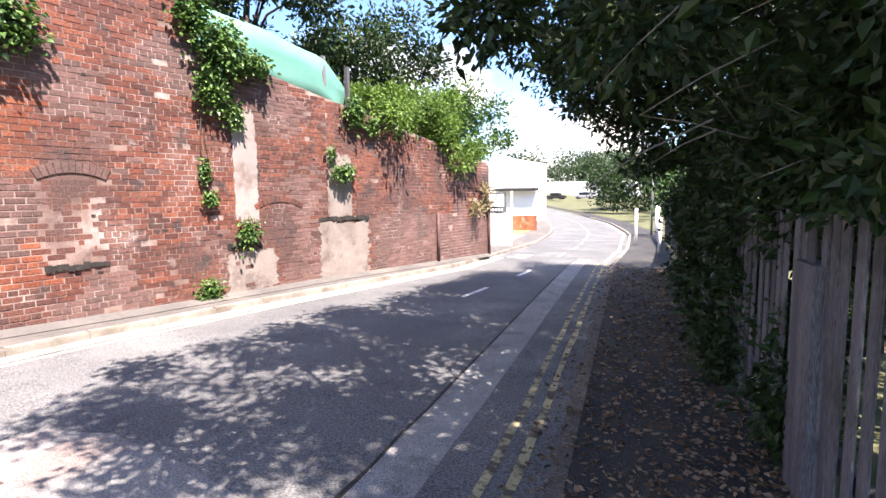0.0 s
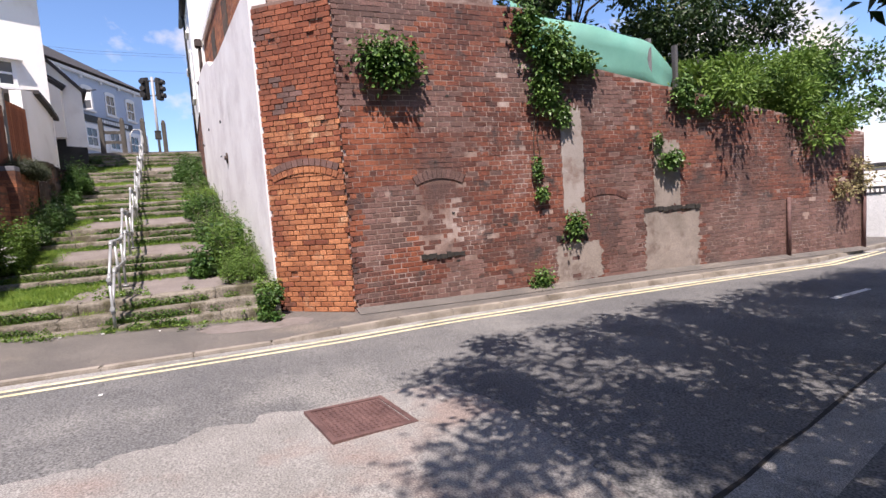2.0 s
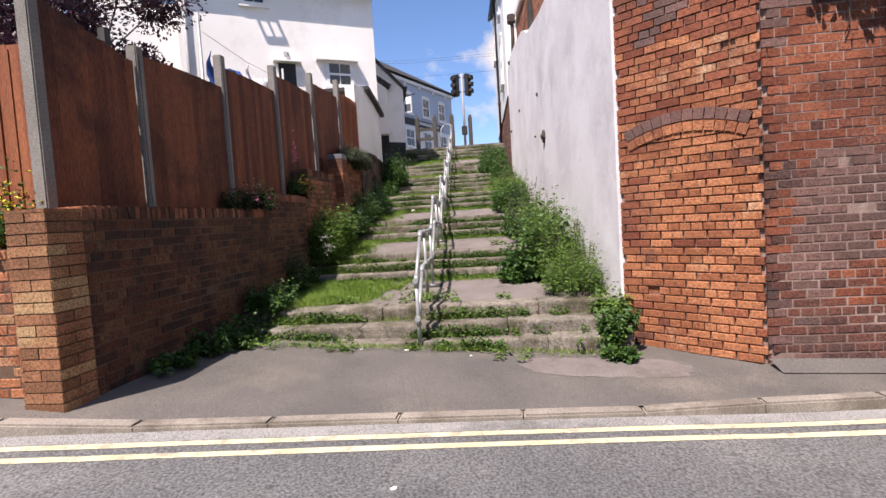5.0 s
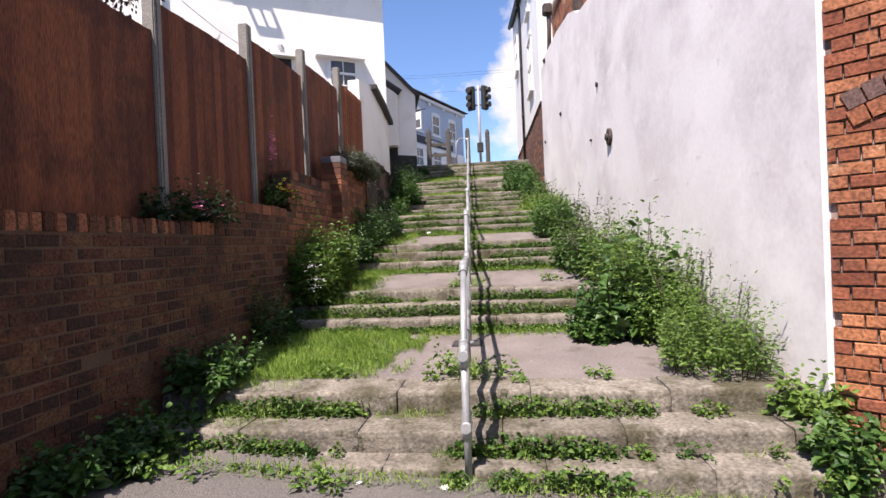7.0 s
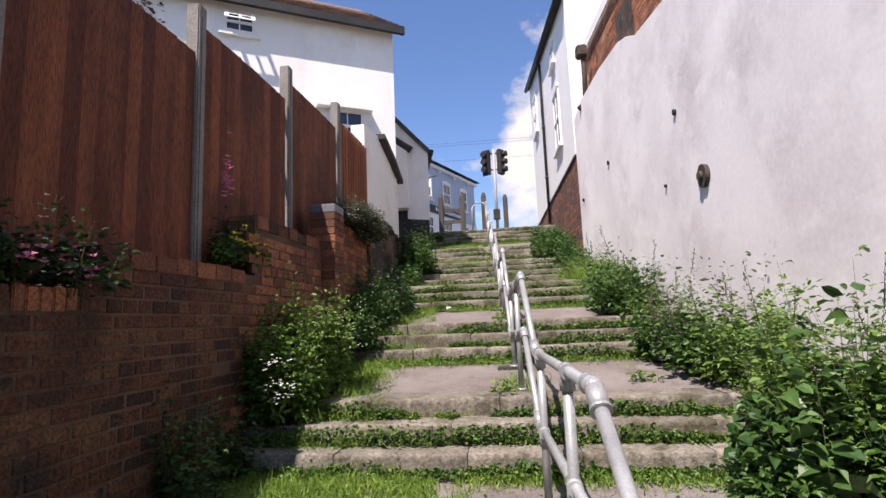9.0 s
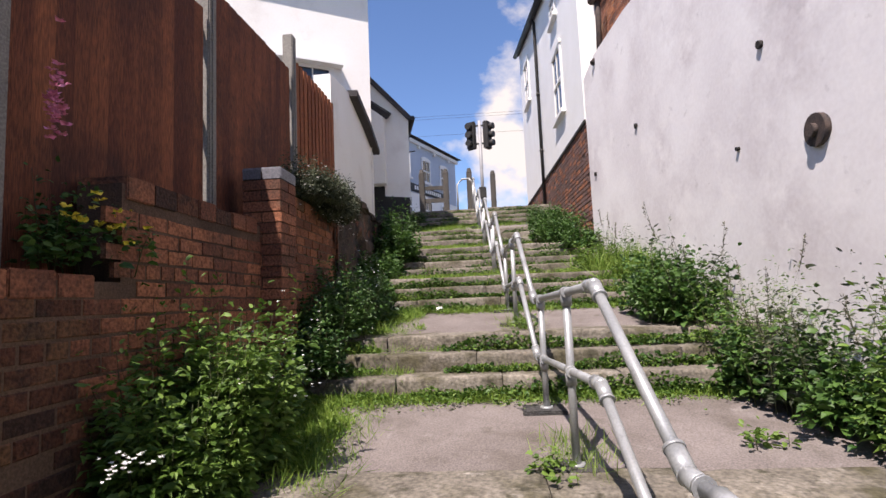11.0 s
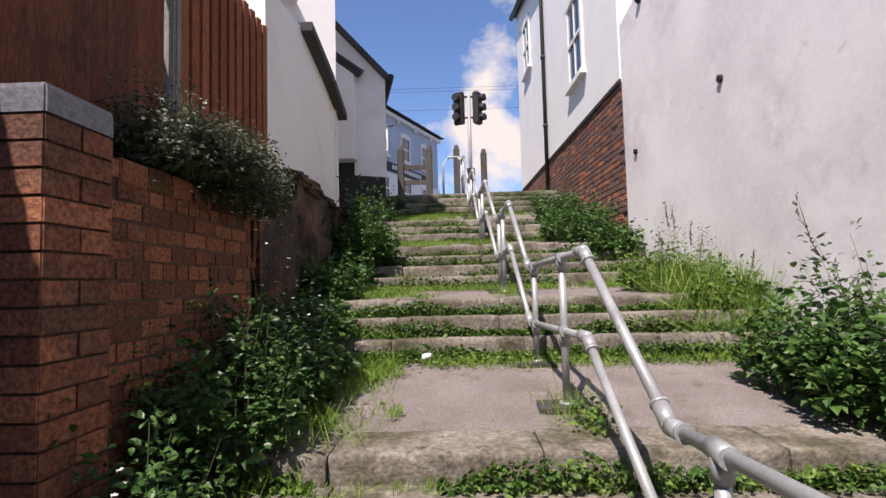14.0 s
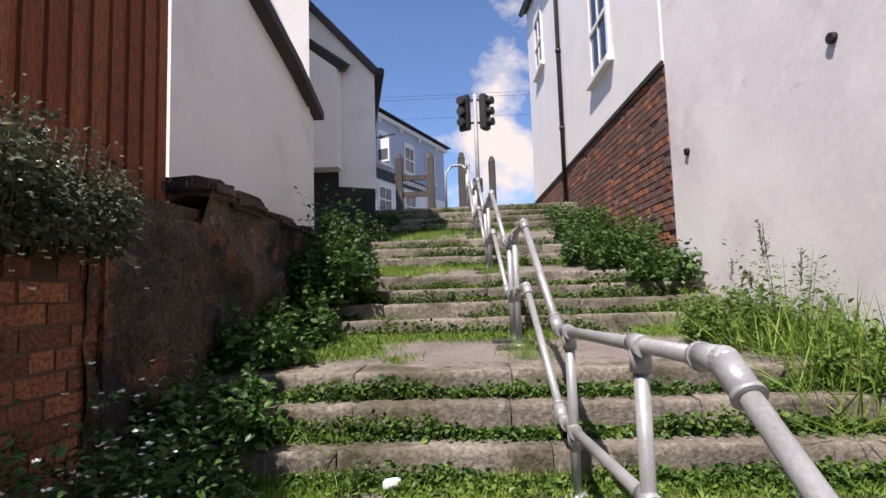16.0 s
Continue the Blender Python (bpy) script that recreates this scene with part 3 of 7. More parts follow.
def lay_bricks(parent, start, along, normal, bricks, choose, near=None, course=0.085, proud=0.005, limit=300, seed=3):
    """Lays bricks on a face: single ones inside the near stretch, the rest joined by material."""
    rnd = random.Random(seed)
    u, n = Vector(along).normalized(), Vector(normal).normalized()
    base = Vector(start)
    turn = Matrix((u, n, Vector((0, 0, 1)))).transposed()
    rest = {}
    count = 0
    for a, z, w in bricks:
        mat = choose(a, z)
        out = proud + rnd.uniform(-0.003, 0.003) - (0.03 if rnd.random() < 0.012 else 0)
        tip = rnd.uniform(-0.006, 0.006)
        if near and near[0] < a < near[1] and near[2] < z < near[3] and count < limit:
            ob = new("brick", brick_mesh(w, mat, course))
            ob.parent = parent
            m = turn.to_4x4()
            m.translation = base + u * a + n * out + Vector((0, 0, z))
            ob.matrix_basis = m
            count += 1
        else:
            rest.setdefault(mat.name, (mat, []))[1].append((a, z, w, out, tip))
    for mat, items in rest.values():
        v, f = [], []
        for a, z, w, out, tip in items:
            k = len(v)
            for dz in (0.007, course - 0.007):
                for da, dn in ((0.007, -0.02), (0.007, out), (w - 0.007, out + tip * 0.4), (w - 0.007, -0.02)):
                    v.append(base + u * (a + da) + n * dn + Vector((0, 0, z + dz + (tip if da > 0.01 else 0))))
            f += [(k, k + 1, k + 5, k + 4), (k + 1, k + 2, k + 6, k + 5), (k + 2, k + 3, k + 7, k + 6), (k + 4, k + 5, k + 6, k + 7), (k + 3, k + 2, k + 1, k)]
        me = bpy.data.meshes.new("brickwork")
        me.from_pydata([tuple(p) for p in v], [], f)
        me.materials.append(mat)
        ob = new("brickwork", me)
        ob.parent = parent
        tagged(ob, kind="stuff")


def arch(parent, start, along, normal, centre, springing, half, rise, thick, mat, n=11, proud=0.02):
    """A shallow arch of bricks on end."""
    u, nn, b = Vector(along).normalized(), Vector(normal).normalized(), Vector(start)
    r = (half * half + rise * rise) / (2 * rise)
    t0 = math.asin(half / r)
    cz = springing + rise - r
    for i in range(n):
        a0, a1 = -t0 + 2 * t0 * i / n + 0.004, -t0 + 2 * t0 * (i + 1) / n - 0.004
        bm = bmesh.new()
        pts = [(centre + rr * math.sin(t), cz + rr * math.cos(t)) for rr, t in ((r, a0), (r, a1), (r + thick, a1), (r + thick, a0))]
        slab(bm, [b + u * p + nn * proud + Vector((0, 0, q)) for p, q in pts], nn, 0.08)
        part("brick", bm, mat, parent)


# ---- the tall brick wall on the street ----
def wall_top(y):
    return 4.78 if y < 5.2 else 4.02 - 0.165 * (y - 5.2)


A0, A1, A2, A3 = Vector((-9.22, 0.52, 0)), Vector((-8.28, 1.60, 0)), Vector((-8.28, 8.0, 0)), Vector((-7.98, 14.7, 0))
bm = bmesh.new()
prism(bm, [(-9.235, 0.545), (-8.32, 1.60), (-8.30, 1.66), (-8.28, 1.72), (-8.28, 5.2), (-8.7, 5.2), (-8.7, 1.75), (-9.5, 0.78)], -0.8, 4.78)
prism(bm, [(-8.28, 5.2), (-8.28, 8.0), (-7.98, 14.7), (-8.4, 14.7), (-8.7, 8.0), (-8.7, 5.2)], -1.2, lambda x, y: wall_top(max(y, 5.21)))
prism(bm, [(-8.4, 14.7), (-8.4, 14.4), (-14, 14.4), (-14, 14.7)], -1.2, 2.4)
tall_wall = solid("brick_wall", bm, M_MORTAR, "tall old red brick retaining wall, sooty, patched and bulging", "wall", kind="structure")


def corner_brick(a, z):
    inside = 0.12 < a < 1.30
    if z > 2.95:
        return M_BRICK_RED if noise.noise((a * 2, z * 2, 6.0)) > -0.35 else M_BRICK_DARK
    k = random.Random(int(a * 971 + z * 3013)).random()
    if z > 2.2:
        return M_BRICK_ORANGE if k < 0.5 else M_BRICK_RED
    return M_BRICK_ORANGE if inside and k < 0.9 else (M_BRICK_ORANGE if random.Random(int(a * 97 + z * 1013)).random() < 0.4 else M_BRICK_RED)


def street_brick(a, z):
    k = noise.noise((a * 0.8, z * 0.8, 4.0)) + 0.35 * noise.noise((a * 5, z * 9, 1.0))
    if a < 1.1 + 0.3 * noise.noise((z * 2, 0, 0)) and 0.3 < z < 3 and k < 0.1:
        return M_BRICK_RED
    return M_BRICK_DARK if k > 0.28 or (z < 0.05 and k > -0.1) or (z > 2.6 and k > 0.0) else M_BRICK


def far_brick(a, z):
    edge = 1.15 - 0.06 * a + 0.16 * noise.noise((a * 2.2, z * 6, 0))
    k = noise.noise((a * 0.9, z * 0.9, 2.0)) + 0.35 * noise.noise((a * 5, z * 9, 1.0))
    return M_BRICK_DARK if (z < edge and a > 1.3) or k > 0.36 else M_BRICK


top = lambda y0, k=1.0: (lambda a: wall_top(y0 + a * k))
lay_bricks(tall_wall, A0, A1 - A0, (0.754, -0.656, 0), brick_list((A1 - A0).length, lambda a: -0.2, lambda a: 4.78, seed=4), corner_brick, (0, 1.5, -0.3, 1.6), seed=5)
lay_bricks(tall_wall, A1, (0, 1, 0), (1, 0, 0), brick_list(6.4, lambda a: street(1.6 + a) - 0.02, top(1.6), seed=6,
           skip=((1.22, 1.98, 0.66, 1.9), (1.18, 1.98, 0.50, 0.64), (3.93, 4.6, 0.56, 0.66))), street_brick, (0, 1.2, -0.4, 1.6), seed=7)
lay_bricks(tall_wall, A2, A3 - A2, (0.999, -0.045, 0), brick_list((A3 - A2).length, lambda a: street(8 + a) - 0.02, top(8.0), seed=8, skip=((-0.3, 1.22, -0.6, 1.0),)), far_brick, seed=9)
# blocked arched window, its bricks set back
lay_bricks(tall_wall, A1, (0, 1, 0), (1, 0, 0), [(1.22 + b[0], b[1], b[2]) for b in brick_list(0.76, lambda a: 0.66, lambda a: 1.86, seed=11, header_every=9)],
           lambda a, z: M_BRICK, proud=0.001, seed=12)
arch(tall_wall, A1, (0, 1, 0), (1, 0, 0), 1.60, 1.76, 0.42, 0.10, 0.15, M_BRICK_DARK, 11)
arch(tall_wall, A0, A1 - A0, (0.754, -0.656, 0), 0.72, 2.06, 0.60, 0.13, 0.11, M_BRICK_DARK, 12)
arch(tall_wall, A0, A1 - A0, (0.754, -0.656, 0), 0.72, 1.96, 0.58, 0.12, 0.095, M_BRICK_ORANGE, 12)
arch(tall_wall, A1, (0, 1, 0), (1, 0, 0), 5.1, 1.25, 0.55, 0.14, 0.10, M_BRICK, 12, 0.018)
# solid ragged slabs whose black colour stands for shade inside the wall's cavities
for name, a0, a1, z, seed in (("broken_sill", 1.18, 1.98, 0.54, 1), ("broken_sill", 3.92, 4.62, 0.60, 2), ("broken_lintel", 6.1, 7.6, 0.98, 3)):
    bm = bmesh.new()
    rnd = random.Random(seed)
    k = 12
    for i in range(k):
        s0, s1 = a0 + (a1 - a0) * i / k, a0 + (a1 - a0) * (i + 1) / k
        lo, hi = z - rnd.uniform(0.01, 0.05), z + rnd.uniform(0.03, 0.07)
        x0 = -8.28 + max(0, (s0 - 6.4) * 0.045)
        box(bm, x0 - 0.05, x0 + rnd.uniform(0.015, 0.05), 1.6 + s0, 1.6 + s1 + 0.01, lo, hi)
    part(name, bm, M_NEAR_BLACK, tall_wall, "broken stone ledge, near black for the shade of its cavity")
# render patches with ragged edges
def ragged_patch(name, y0, y1, z0, z1, mat, label, seed, off=0.0):
    rnd = random.Random(seed)
    pts = []
    for s in range(110):
        t = s / 110 * 2 * math.pi
        c, d = math.cos(t), math.sin(t)
        e = max(abs(c), abs(d))
        j = 1 + rnd.uniform(-0.10, 0.05) + 0.12 * noise.noise((t * 2, seed, 0))
        y, z = (y0 + y1) / 2 + c / e * (y1 - y0) / 2 * j, (z0 + z1) / 2 + d / e * (z1 - z0) / 2 * j
        pts.append((-8.28 + max(0, y - 8) * 0.045 + 0.012 + off, y, z))
    bm = bmesh.new()
    slab(bm, pts, (1, 0, 0), 0.03)
    part(name, bm, mat, tall_wall, label)


ragged_patch("render_patch", 5.72, 6.22, 1.05, 3.05, M_CEMENT, "pale grey cement render patch", 1)
ragged_patch("render_patch", 7.72, 9.2, -0.36, 0.93, M_CEMENT_DARK, "grey cement infill of an old doorway", 2, -0.002)
ragged_patch("render_patch", 8.0, 8.7, 1.0, 2.4, M_CEMENT_DARK, "grey brown cement patch", 3, -0.003)
ragged_patch("render_patch", 5.5, 6.6, -0.25, 0.5, M_CEMENT_DARK, "thin cement wash", 4, -0.004)
for y in (11.9, 14.62):
    bm = bmesh.new()
    tube(bm, [(-7.98 - (14.7 - y) * 0.045 + 0.06, y, street(y)), (-7.98 - (14.7 - y) * 0.045 + 0.06, y, 1.0)], 0.045, 8)
    part("drain_pipe", bm, M_IRON, tall_wall, "rusty vertical drain pipe")
rnd = random.Random(21)
# no holes are cut: black blocks on the face paint their inner shade
bm = bmesh.new()
for i in range(14):
    y, z = rnd.uniform(1.7, 9), rnd.uniform(0.4, 4)
    box(bm, -8.30, -8.27, y, y + rnd.uniform(0.05, 0.10), z, z + 0.035)
part("putlog_hole", bm, M_NEAR_BLACK, tall_wall, "small black blocks standing for the shade in holes of missing bricks")
# concrete strip at the wall's foot
bm = bmesh.new()
ribbon(bm, lambda y: -8.27 + max(0, y - 8) * 0.045, lambda y: -8.02 + max(0, y - 8) * 0.045, [1.6 + 0.5 * i for i in range(27)], lambda y: street(y) + 0.07, lambda y: street(y) + 0.01, 2)
solid("trim", bm, M_PAVE, "crumbling concrete fillet along the wall's foot", "trim", kind="structure")

# ---- white rendered wall beside the steps ----
bm = bmesh.new()
edge = ((-9.24, 5.10), (-11.0, 5.12), (-13.5, 5.15), (-14.36, 5.24), (-15.08, 5.33), (-15.4, 5.5), (-15.8, 5.63), (-16.9, 5.74), (-18.3, 5.75), (-18.95, 5.60))
outline = [Vector((-9.24, 0.498, -0.3)), Vector((-18.95, -0.45, 1.4))] + [Vector((x, right_wall(x), z)) for x, z in reversed(edge)]
slab(bm, outline, (-0.0974, -1, 0), 0.28)
render_wall = solid("render_wall", bm, M_RENDER, "tall white rendered wall with grey damp blotches", "wall", kind="structure")
bm = bmesh.new()
prism(bm, [(-9.24, 0.80), (-18.93, -0.12), (-18.93, 5), (-9.24, 5)], 0.5, 7.2)
upper_wall = solid("brick_house", bm, M_MORTAR, "upper brick wall behind the broken render", "house", kind="structure")
lay_bricks(upper_wall, (-9.24, 0.80, 0), (-9.69, -0.92, 0), (0.0945, -0.9955, 0), brick_list(9.7, lambda a: 4.9, lambda a: 6.98, seed=71), lambda a, z: M_BRICK_PLINTH if (a * 13 + z * 7) % 1 < 0.8 else M_BRICK_ORANGE, None, seed=72)
for x0 in (-13.4, -15.9):
    bm = bmesh.new()
    f = lambda x: 0.80 + (x + 9.24) * 0.0949 - 0.02
    slab(bm, [(x0, f(x0), 5.3), (x0 - 0.8, f(x0 - 0.8), 5.3), (x0 - 0.8, f(x0 - 0.8), 6.6), (x0, f(x0), 6.6)], (0.09, -1, 0), 0.03)
    part("boarded_window", bm, M_OLDWALL, upper_wall, "grey boarded window")
pipe = thing("rainwater_pipe", "rusty cast iron rainwater pipe with a hopper head", "pipe")
bm = bmesh.new()
tube(bm, [(-18.3, -0.28, 5.72), (-18.3, -0.26, 6.3), (-18.3, -0.26, 6.75)], 0.05, 10)
part("downpipe", bm, M_RUST, pipe)
bm = bmesh.new()
box(bm, -18.42, -18.18, -0.40, -0.18, 6.7, 6.95, bevel=0.03)
part("hopper", bm, M_RUST, pipe)
bm = bmesh.new()
tube(bm, [(-18.3, -0.28, 5.72), (-18.3, -0.42, 5.60)], 0.055, 10)
part("shoe", bm, M_RUST, pipe)
bm = bmesh.new()
slab(bm, [(-9.3, 0.72, 7.2), (-18.9, -0.2, 7.2), (-18.9, -0.2, 7.0), (-9.3, 0.72, 7.0)], (-0.1, -1, 0), 0.03)
solid("fascia", bm, M_WHITE, "white painted fascia board", "trim", kind="structure")
for x, z, r in ((-13.52, 2.82, 0.125),):
    bm = bmesh.new()
    tube(bm, [(x, right_wall(x) + 0.02, z), (x, right_wall(x) - 0.035, z)], r, 18)
    tube(bm, [(x, right_wall(x), z), (x, right_wall(x) - 0.07, z)], 0.05, 10)
    solid("tie_plate", bm, M_RUST, "dark rusted round iron tie plate on the white wall", "tie plate")
for x, z in ((-14.05, 3.75), (-16.75, 3.97), (-18.6, 3.75), (-14.5, 2.97)):
    bm = bmesh.new()
    y = right_wall(x)
    tube(bm, [(x, y + 0.02, z), (x, y - 0.03, z - 0.004)], 0.036 if z > 3.6 else 0.02, 10)
    solid("overflow_pipe", bm, M_NEAR_BLACK, "stub of dark overflow pipe in the white wall", "pipe", "pipe stubs")

# ---- white house with a brick plinth ----
def sash_window(name, origin, along, normal, w, h, label, arched=False, bars=1, mat=None):
    """A sash window on a wall: frame, rails, glass, sill."""
    u, n, b = Vector(along).normalized(), Vector(normal).normalized(), Vector(origin)
    root = thing(name, label, "window", kind="structure")
    put = lambda bm, a0, a1, z0, z1, d0, d1: slab(bm, [b + u * a0 + n * d1 + Vector((0, 0, z0)), b + u * a1 + n * d1 + Vector((0, 0, z0)),
                                                     b + u * a1 + n * d1 + Vector((0, 0, z1)), b + u * a0 + n * d1 + Vector((0, 0, z1))], n, d1 - d0)
    bm = bmesh.new()
    put(bm, 0, w, 0, h, 0.002, 0.012)
    part("pane", bm, M_GLASS, root)
    bm = bmesh.new()
    for a0, a1, z0, z1 in ((-0.05, 0.05, 0, h), (w - 0.05, w + 0.05, 0, h), (0.05, w - 0.05, h - 0.06, h + 0.04), (0.05, w - 0.05, 0, 0.07), (0.05, w - 0.05, h / 2 - 0.03, h / 2 + 0.03)):
        put(bm, a0, a1, z0, z1, 0.002, 0.04)
    for i in range(bars):
        x = w * (i + 1) / (bars + 1)
        put(bm, x - 0.012, x + 0.012, 0.07, h - 0.06, 0.013, 0.032)
    part("window_frame", bm, mat or M_WHITE, root)
    bm = bmesh.new()
    put(bm, -0.12, w + 0.12, -0.09, -0.005, 0.0, 0.10)
    part("window_sill", bm, mat or M_WHITE, root)
    if arched:
        bm = bmesh.new()
        pts = []
        for i in range(13):
            t = math.pi * i / 12
            pts.append(b + u * (w / 2 - (w / 2 + 0.08) * math.cos(t)) + n * 0.05 + Vector((0, 0, h + 0.02 + 0.14 * math.sin(t))))
        pts += [b + u * (w + 0.08) + n * 0.05 + Vector((0, 0, h - 0.02)), b + u * -0.08 + n * 0.05 + Vector((0, 0, h - 0.02))]
        slab(bm, pts, n, 0.048)
        part("window_head", bm, mat or M_WHITE, root)
    return root


W0, W1 = Vector((-18.97, -0.45, 0)), Vector((-27.6, -0.80, 0))
WU, WN = (W1 - W0).normalized(), Vector((0.0405, -1, 0)).normalized()
bm = bmesh.new()
prism(bm, [(-18.97, -0.44), (-27.6, -0.79), (-27.6, 6), (-18.97, 6)], 1, 4.82)
plinth = solid("brick_plinth", bm, M_MORTAR, "red brick plinth under the white house", "wall", kind="structure")
lay_bricks(plinth, W0, WU, WN, brick_list((W1 - W0).length, lambda a: 2.0 + a * 0.25, lambda a: 4.82, seed=31, header_every=2), lambda a, z: M_BRICK_DARK if noise.noise((a * 4, z * 9, 8.0)) > -0.12 else M_BRICK_PLINTH, (0, 3.0, 2.8, 4.0), seed=32)
bm = bmesh.new()
eave = lambda x: 8.75 + (-19.8 - x) * 0.205
prism(bm, [(-18.97, -0.47), (-27.6, -0.82), (-27.6, 6), (-18.97, 6)], 4.824, lambda x, y: eave(x) - 0.02)
white_house = thing("white_house", "white painted house standing above a brick plinth", "house", kind="structure")
part("wall", bm, M_WHITE, white_house)
bm = bmesh.new()
slab(bm, [W0 + WN * 0.16 + Vector((0.05, 0, eave(W0.x) + 0.02)), W1 + WN * 0.16 + Vector((-0.15, 0, eave(W1.x) + 0.02)), W1 + WN * -3 + Vector((-0.15, 0, eave(W1.x) + 1.6)), W0 + WN * -3 + Vector((0.05, 0, eave(W0.x) + 1.6))], (0, -0.45, 0.85), 0.1)
part("roof", bm, M_SLATE, white_house)
bm = bmesh.new()
tube(bm, [W0 + WN * 0.16 + Vector((0.05, 0, eave(W0.x) - 0.04)), W1 + WN * 0.16 + Vector((-0.15, 0, eave(W1.x) - 0.04))], 0.075, 8)
part("gutter", bm, M_BLACK, white_house, "black gutter")
bm = bmesh.new()
p = W0 + WU * 4.67 + WN * 0.08
tube(bm, [p + Vector((0, 0, 3.3)), p + Vector((0, 0, 9.3)), p + WN * 0.08 + Vector((0, 0, 9.5))], 0.042, 8)
for z in (4.0, 5.6, 7.2):
    tube(bm, [p + Vector((0, 0, z)), p + Vector((0, 0, z + 0.07))], 0.056, 8)
part("downpipe", bm, M_BLACK, white_house, "black downpipe")
bm = bmesh.new()
slab(bm, [W0 + WN * 0.032 + Vector((0, 0, 4.80)), W1 + WN * 0.032 + Vector((0, 0, 4.80)), W1 + WN * 0.032 + Vector((0, 0, 4.86)), W0 + WN * 0.032 + Vector((0, 0, 4.86))], WN, 0.03)
part("drip_band", bm, M_NEAR_BLACK, white_house)
for i, (a, z, w, h) in enumerate(((1.65, 5.68, 0.9, 1.5), (6.5, 7.85, 0.9, 1.35), (1.9, 8.0, 0.6, 0.55))):
    sash_window(f"window_{i + 1}", W0 + WU * a + WN * 0.02 + Vector((0, 0, z)), WU, WN, w, h, "white sash window with an arched head", i < 2)

# ---- garden wall beside the steps ----
def garden_top(x):
    return 1.64 if x > -10.24 else (1.88 if x > -11.9 else (2.36 if x > -13.95 else (2.70 if x > -15.5 else 3.0)))


bm = bmesh.new()
prism(bm, [(-6.62, -4.13), (-10.24, -4.13), (-10.24, -4.36), (-6.62, -4.36)], -0.3, 1.60)
prism(bm, [(-10.24, -4.13), (-11.9, -4.13), (-11.9, -4.36), (-10.24, -4.36)], -0.3, 1.84)
prism(bm, [(-11.9, -4.13), (-13.95, -4.13), (-13.95, -4.36), (-11.9, -4.36)], 0.0, 2.32)
prism(bm, [(-13.95, -4.13), (-16.1, -4.17), (-16.1, -4.42), (-13.95, -4.36)], 0.5, 2.66)
garden_wall = solid("garden_wall", bm, M_MORTAR_DARK, "stepped retaining wall of mixed stock bricks below the fence", "wall", kind="structure")
# past a = 5 a brighter brick puts bounced light into the wall's colour
lay_bricks(garden_wall, (-6.62, -4.13, 0), (-1, 0, 0), (0, 1, 0), brick_list(7.3, lambda a: -0.1 + max(0, a - 2) * 0.19, lambda a: garden_top(-6.62 - a) - 0.12, seed=41),
           lambda a, z: M_BRICK_PLINTH if a > 5.0 + 0.5 * noise.noise((a * 4, z * 6, 1.0)) else M_BRICK_GARDEN, (1.6, 5.6, 0.55, 1.75), seed=42)
lay_bricks(garden_wall, (-13.95, -4.13, 0), (-1, -0.018, 0), (0, 1, 0), brick_list(1.6, lambda a: 0.9, lambda a: 2.68, seed=43), lambda a, z: M_BRICK_PLINTH, None, seed=44)
# coping of bricks on edge
for x0, x1 in ((-6.95, -10.24), (-10.26, -11.9), (-11.92, -13.45), (-14.0, -15.5)):
    x = x0
    while x - 0.085 > x1:
        w = random.uniform(0.064, 0.086) if x0 > -9 else random.uniform(0.19, 0.23)
        if x - w < x1:
            break
        bm = bmesh.new()
        z = garden_top(x - 0.04)
        box(bm, x - w + 0.003, x - 0.003, -4.385, -4.118 + random.uniform(-0.012, 0.008), z - 0.115, z + random.uniform(-0.016, 0.004), bevel=0.006)
        part("coping_brick", bm, M_BRICK_PLINTH if random.random() < 0.6 else M_BRICK_GARDEN, garden_wall)
        x -= w


def pier(x, y, w, z0, z1, mat, label, cap=None):
    bm = bmesh.new()
    box(bm, x - w / 2 + 0.01, x + w / 2 - 0.01, y - w / 2 + 0.01, y + w / 2 - 0.01, z0, z1 - 0.01)
    ob = solid("brick_pier", bm, M_MORTAR_DARK, label, "pier", kind="structure")
    z = z0
    row = 0
    while z + 0.085 <= z1:
        half = w / 2
        for side in range(4):
            m = Matrix.Translation((x, y, z)) @ pose(0, 0, 0, 0, 0, 90 * side)
            cuts = (-half, half) if (row + side) % 2 else (-half, 0.0, half)
            for c0, c1 in zip(cuts, cuts[1:]):
                bm = bmesh.new()
                box(bm, c0 + 0.005, c1 - 0.005, half - 0.05, half + random.uniform(-0.003, 0.003), 0.005, 0.08)
                bmesh.ops.transform(bm, matrix=m, verts=bm.verts[:])
                part("brick", bm, cap if cap and z + 0.17 > z1 else mat, ob)
        z += 0.085
        row += 1
    bm = bmesh.new()
    box(bm, x - w / 2, x + w / 2, y - w / 2, y + w / 2, z1 - 0.02, z1 + 0.012, bevel=0.006)
    part("cap", bm, cap or mat, ob)
    return ob


pier(-13.575, -4.115, 0.31, 0.9, 2.77, M_BRICK_PLINTH, "square brick pier capped with blue bricks", M_BRICK_BLUE)
pier(-6.77, -4.27, 0.335, -0.1, 1.60, M_BRICK_STOCK, "yellow brick pier at the street end of the garden wall")
bm = bmesh.new()
prism(bm, [(-6.8, -4.4), (-6.8, -12), (-7.05, -12), (-7.05, -4.4)], -0.3, lambda x, y: 1.32 + max(0, -4.4 - y) * 0.02)
street_wall = solid("garden_wall", bm, M_MORTAR_DARK, "low garden wall of mixed bricks along the street", "wall", kind="structure")
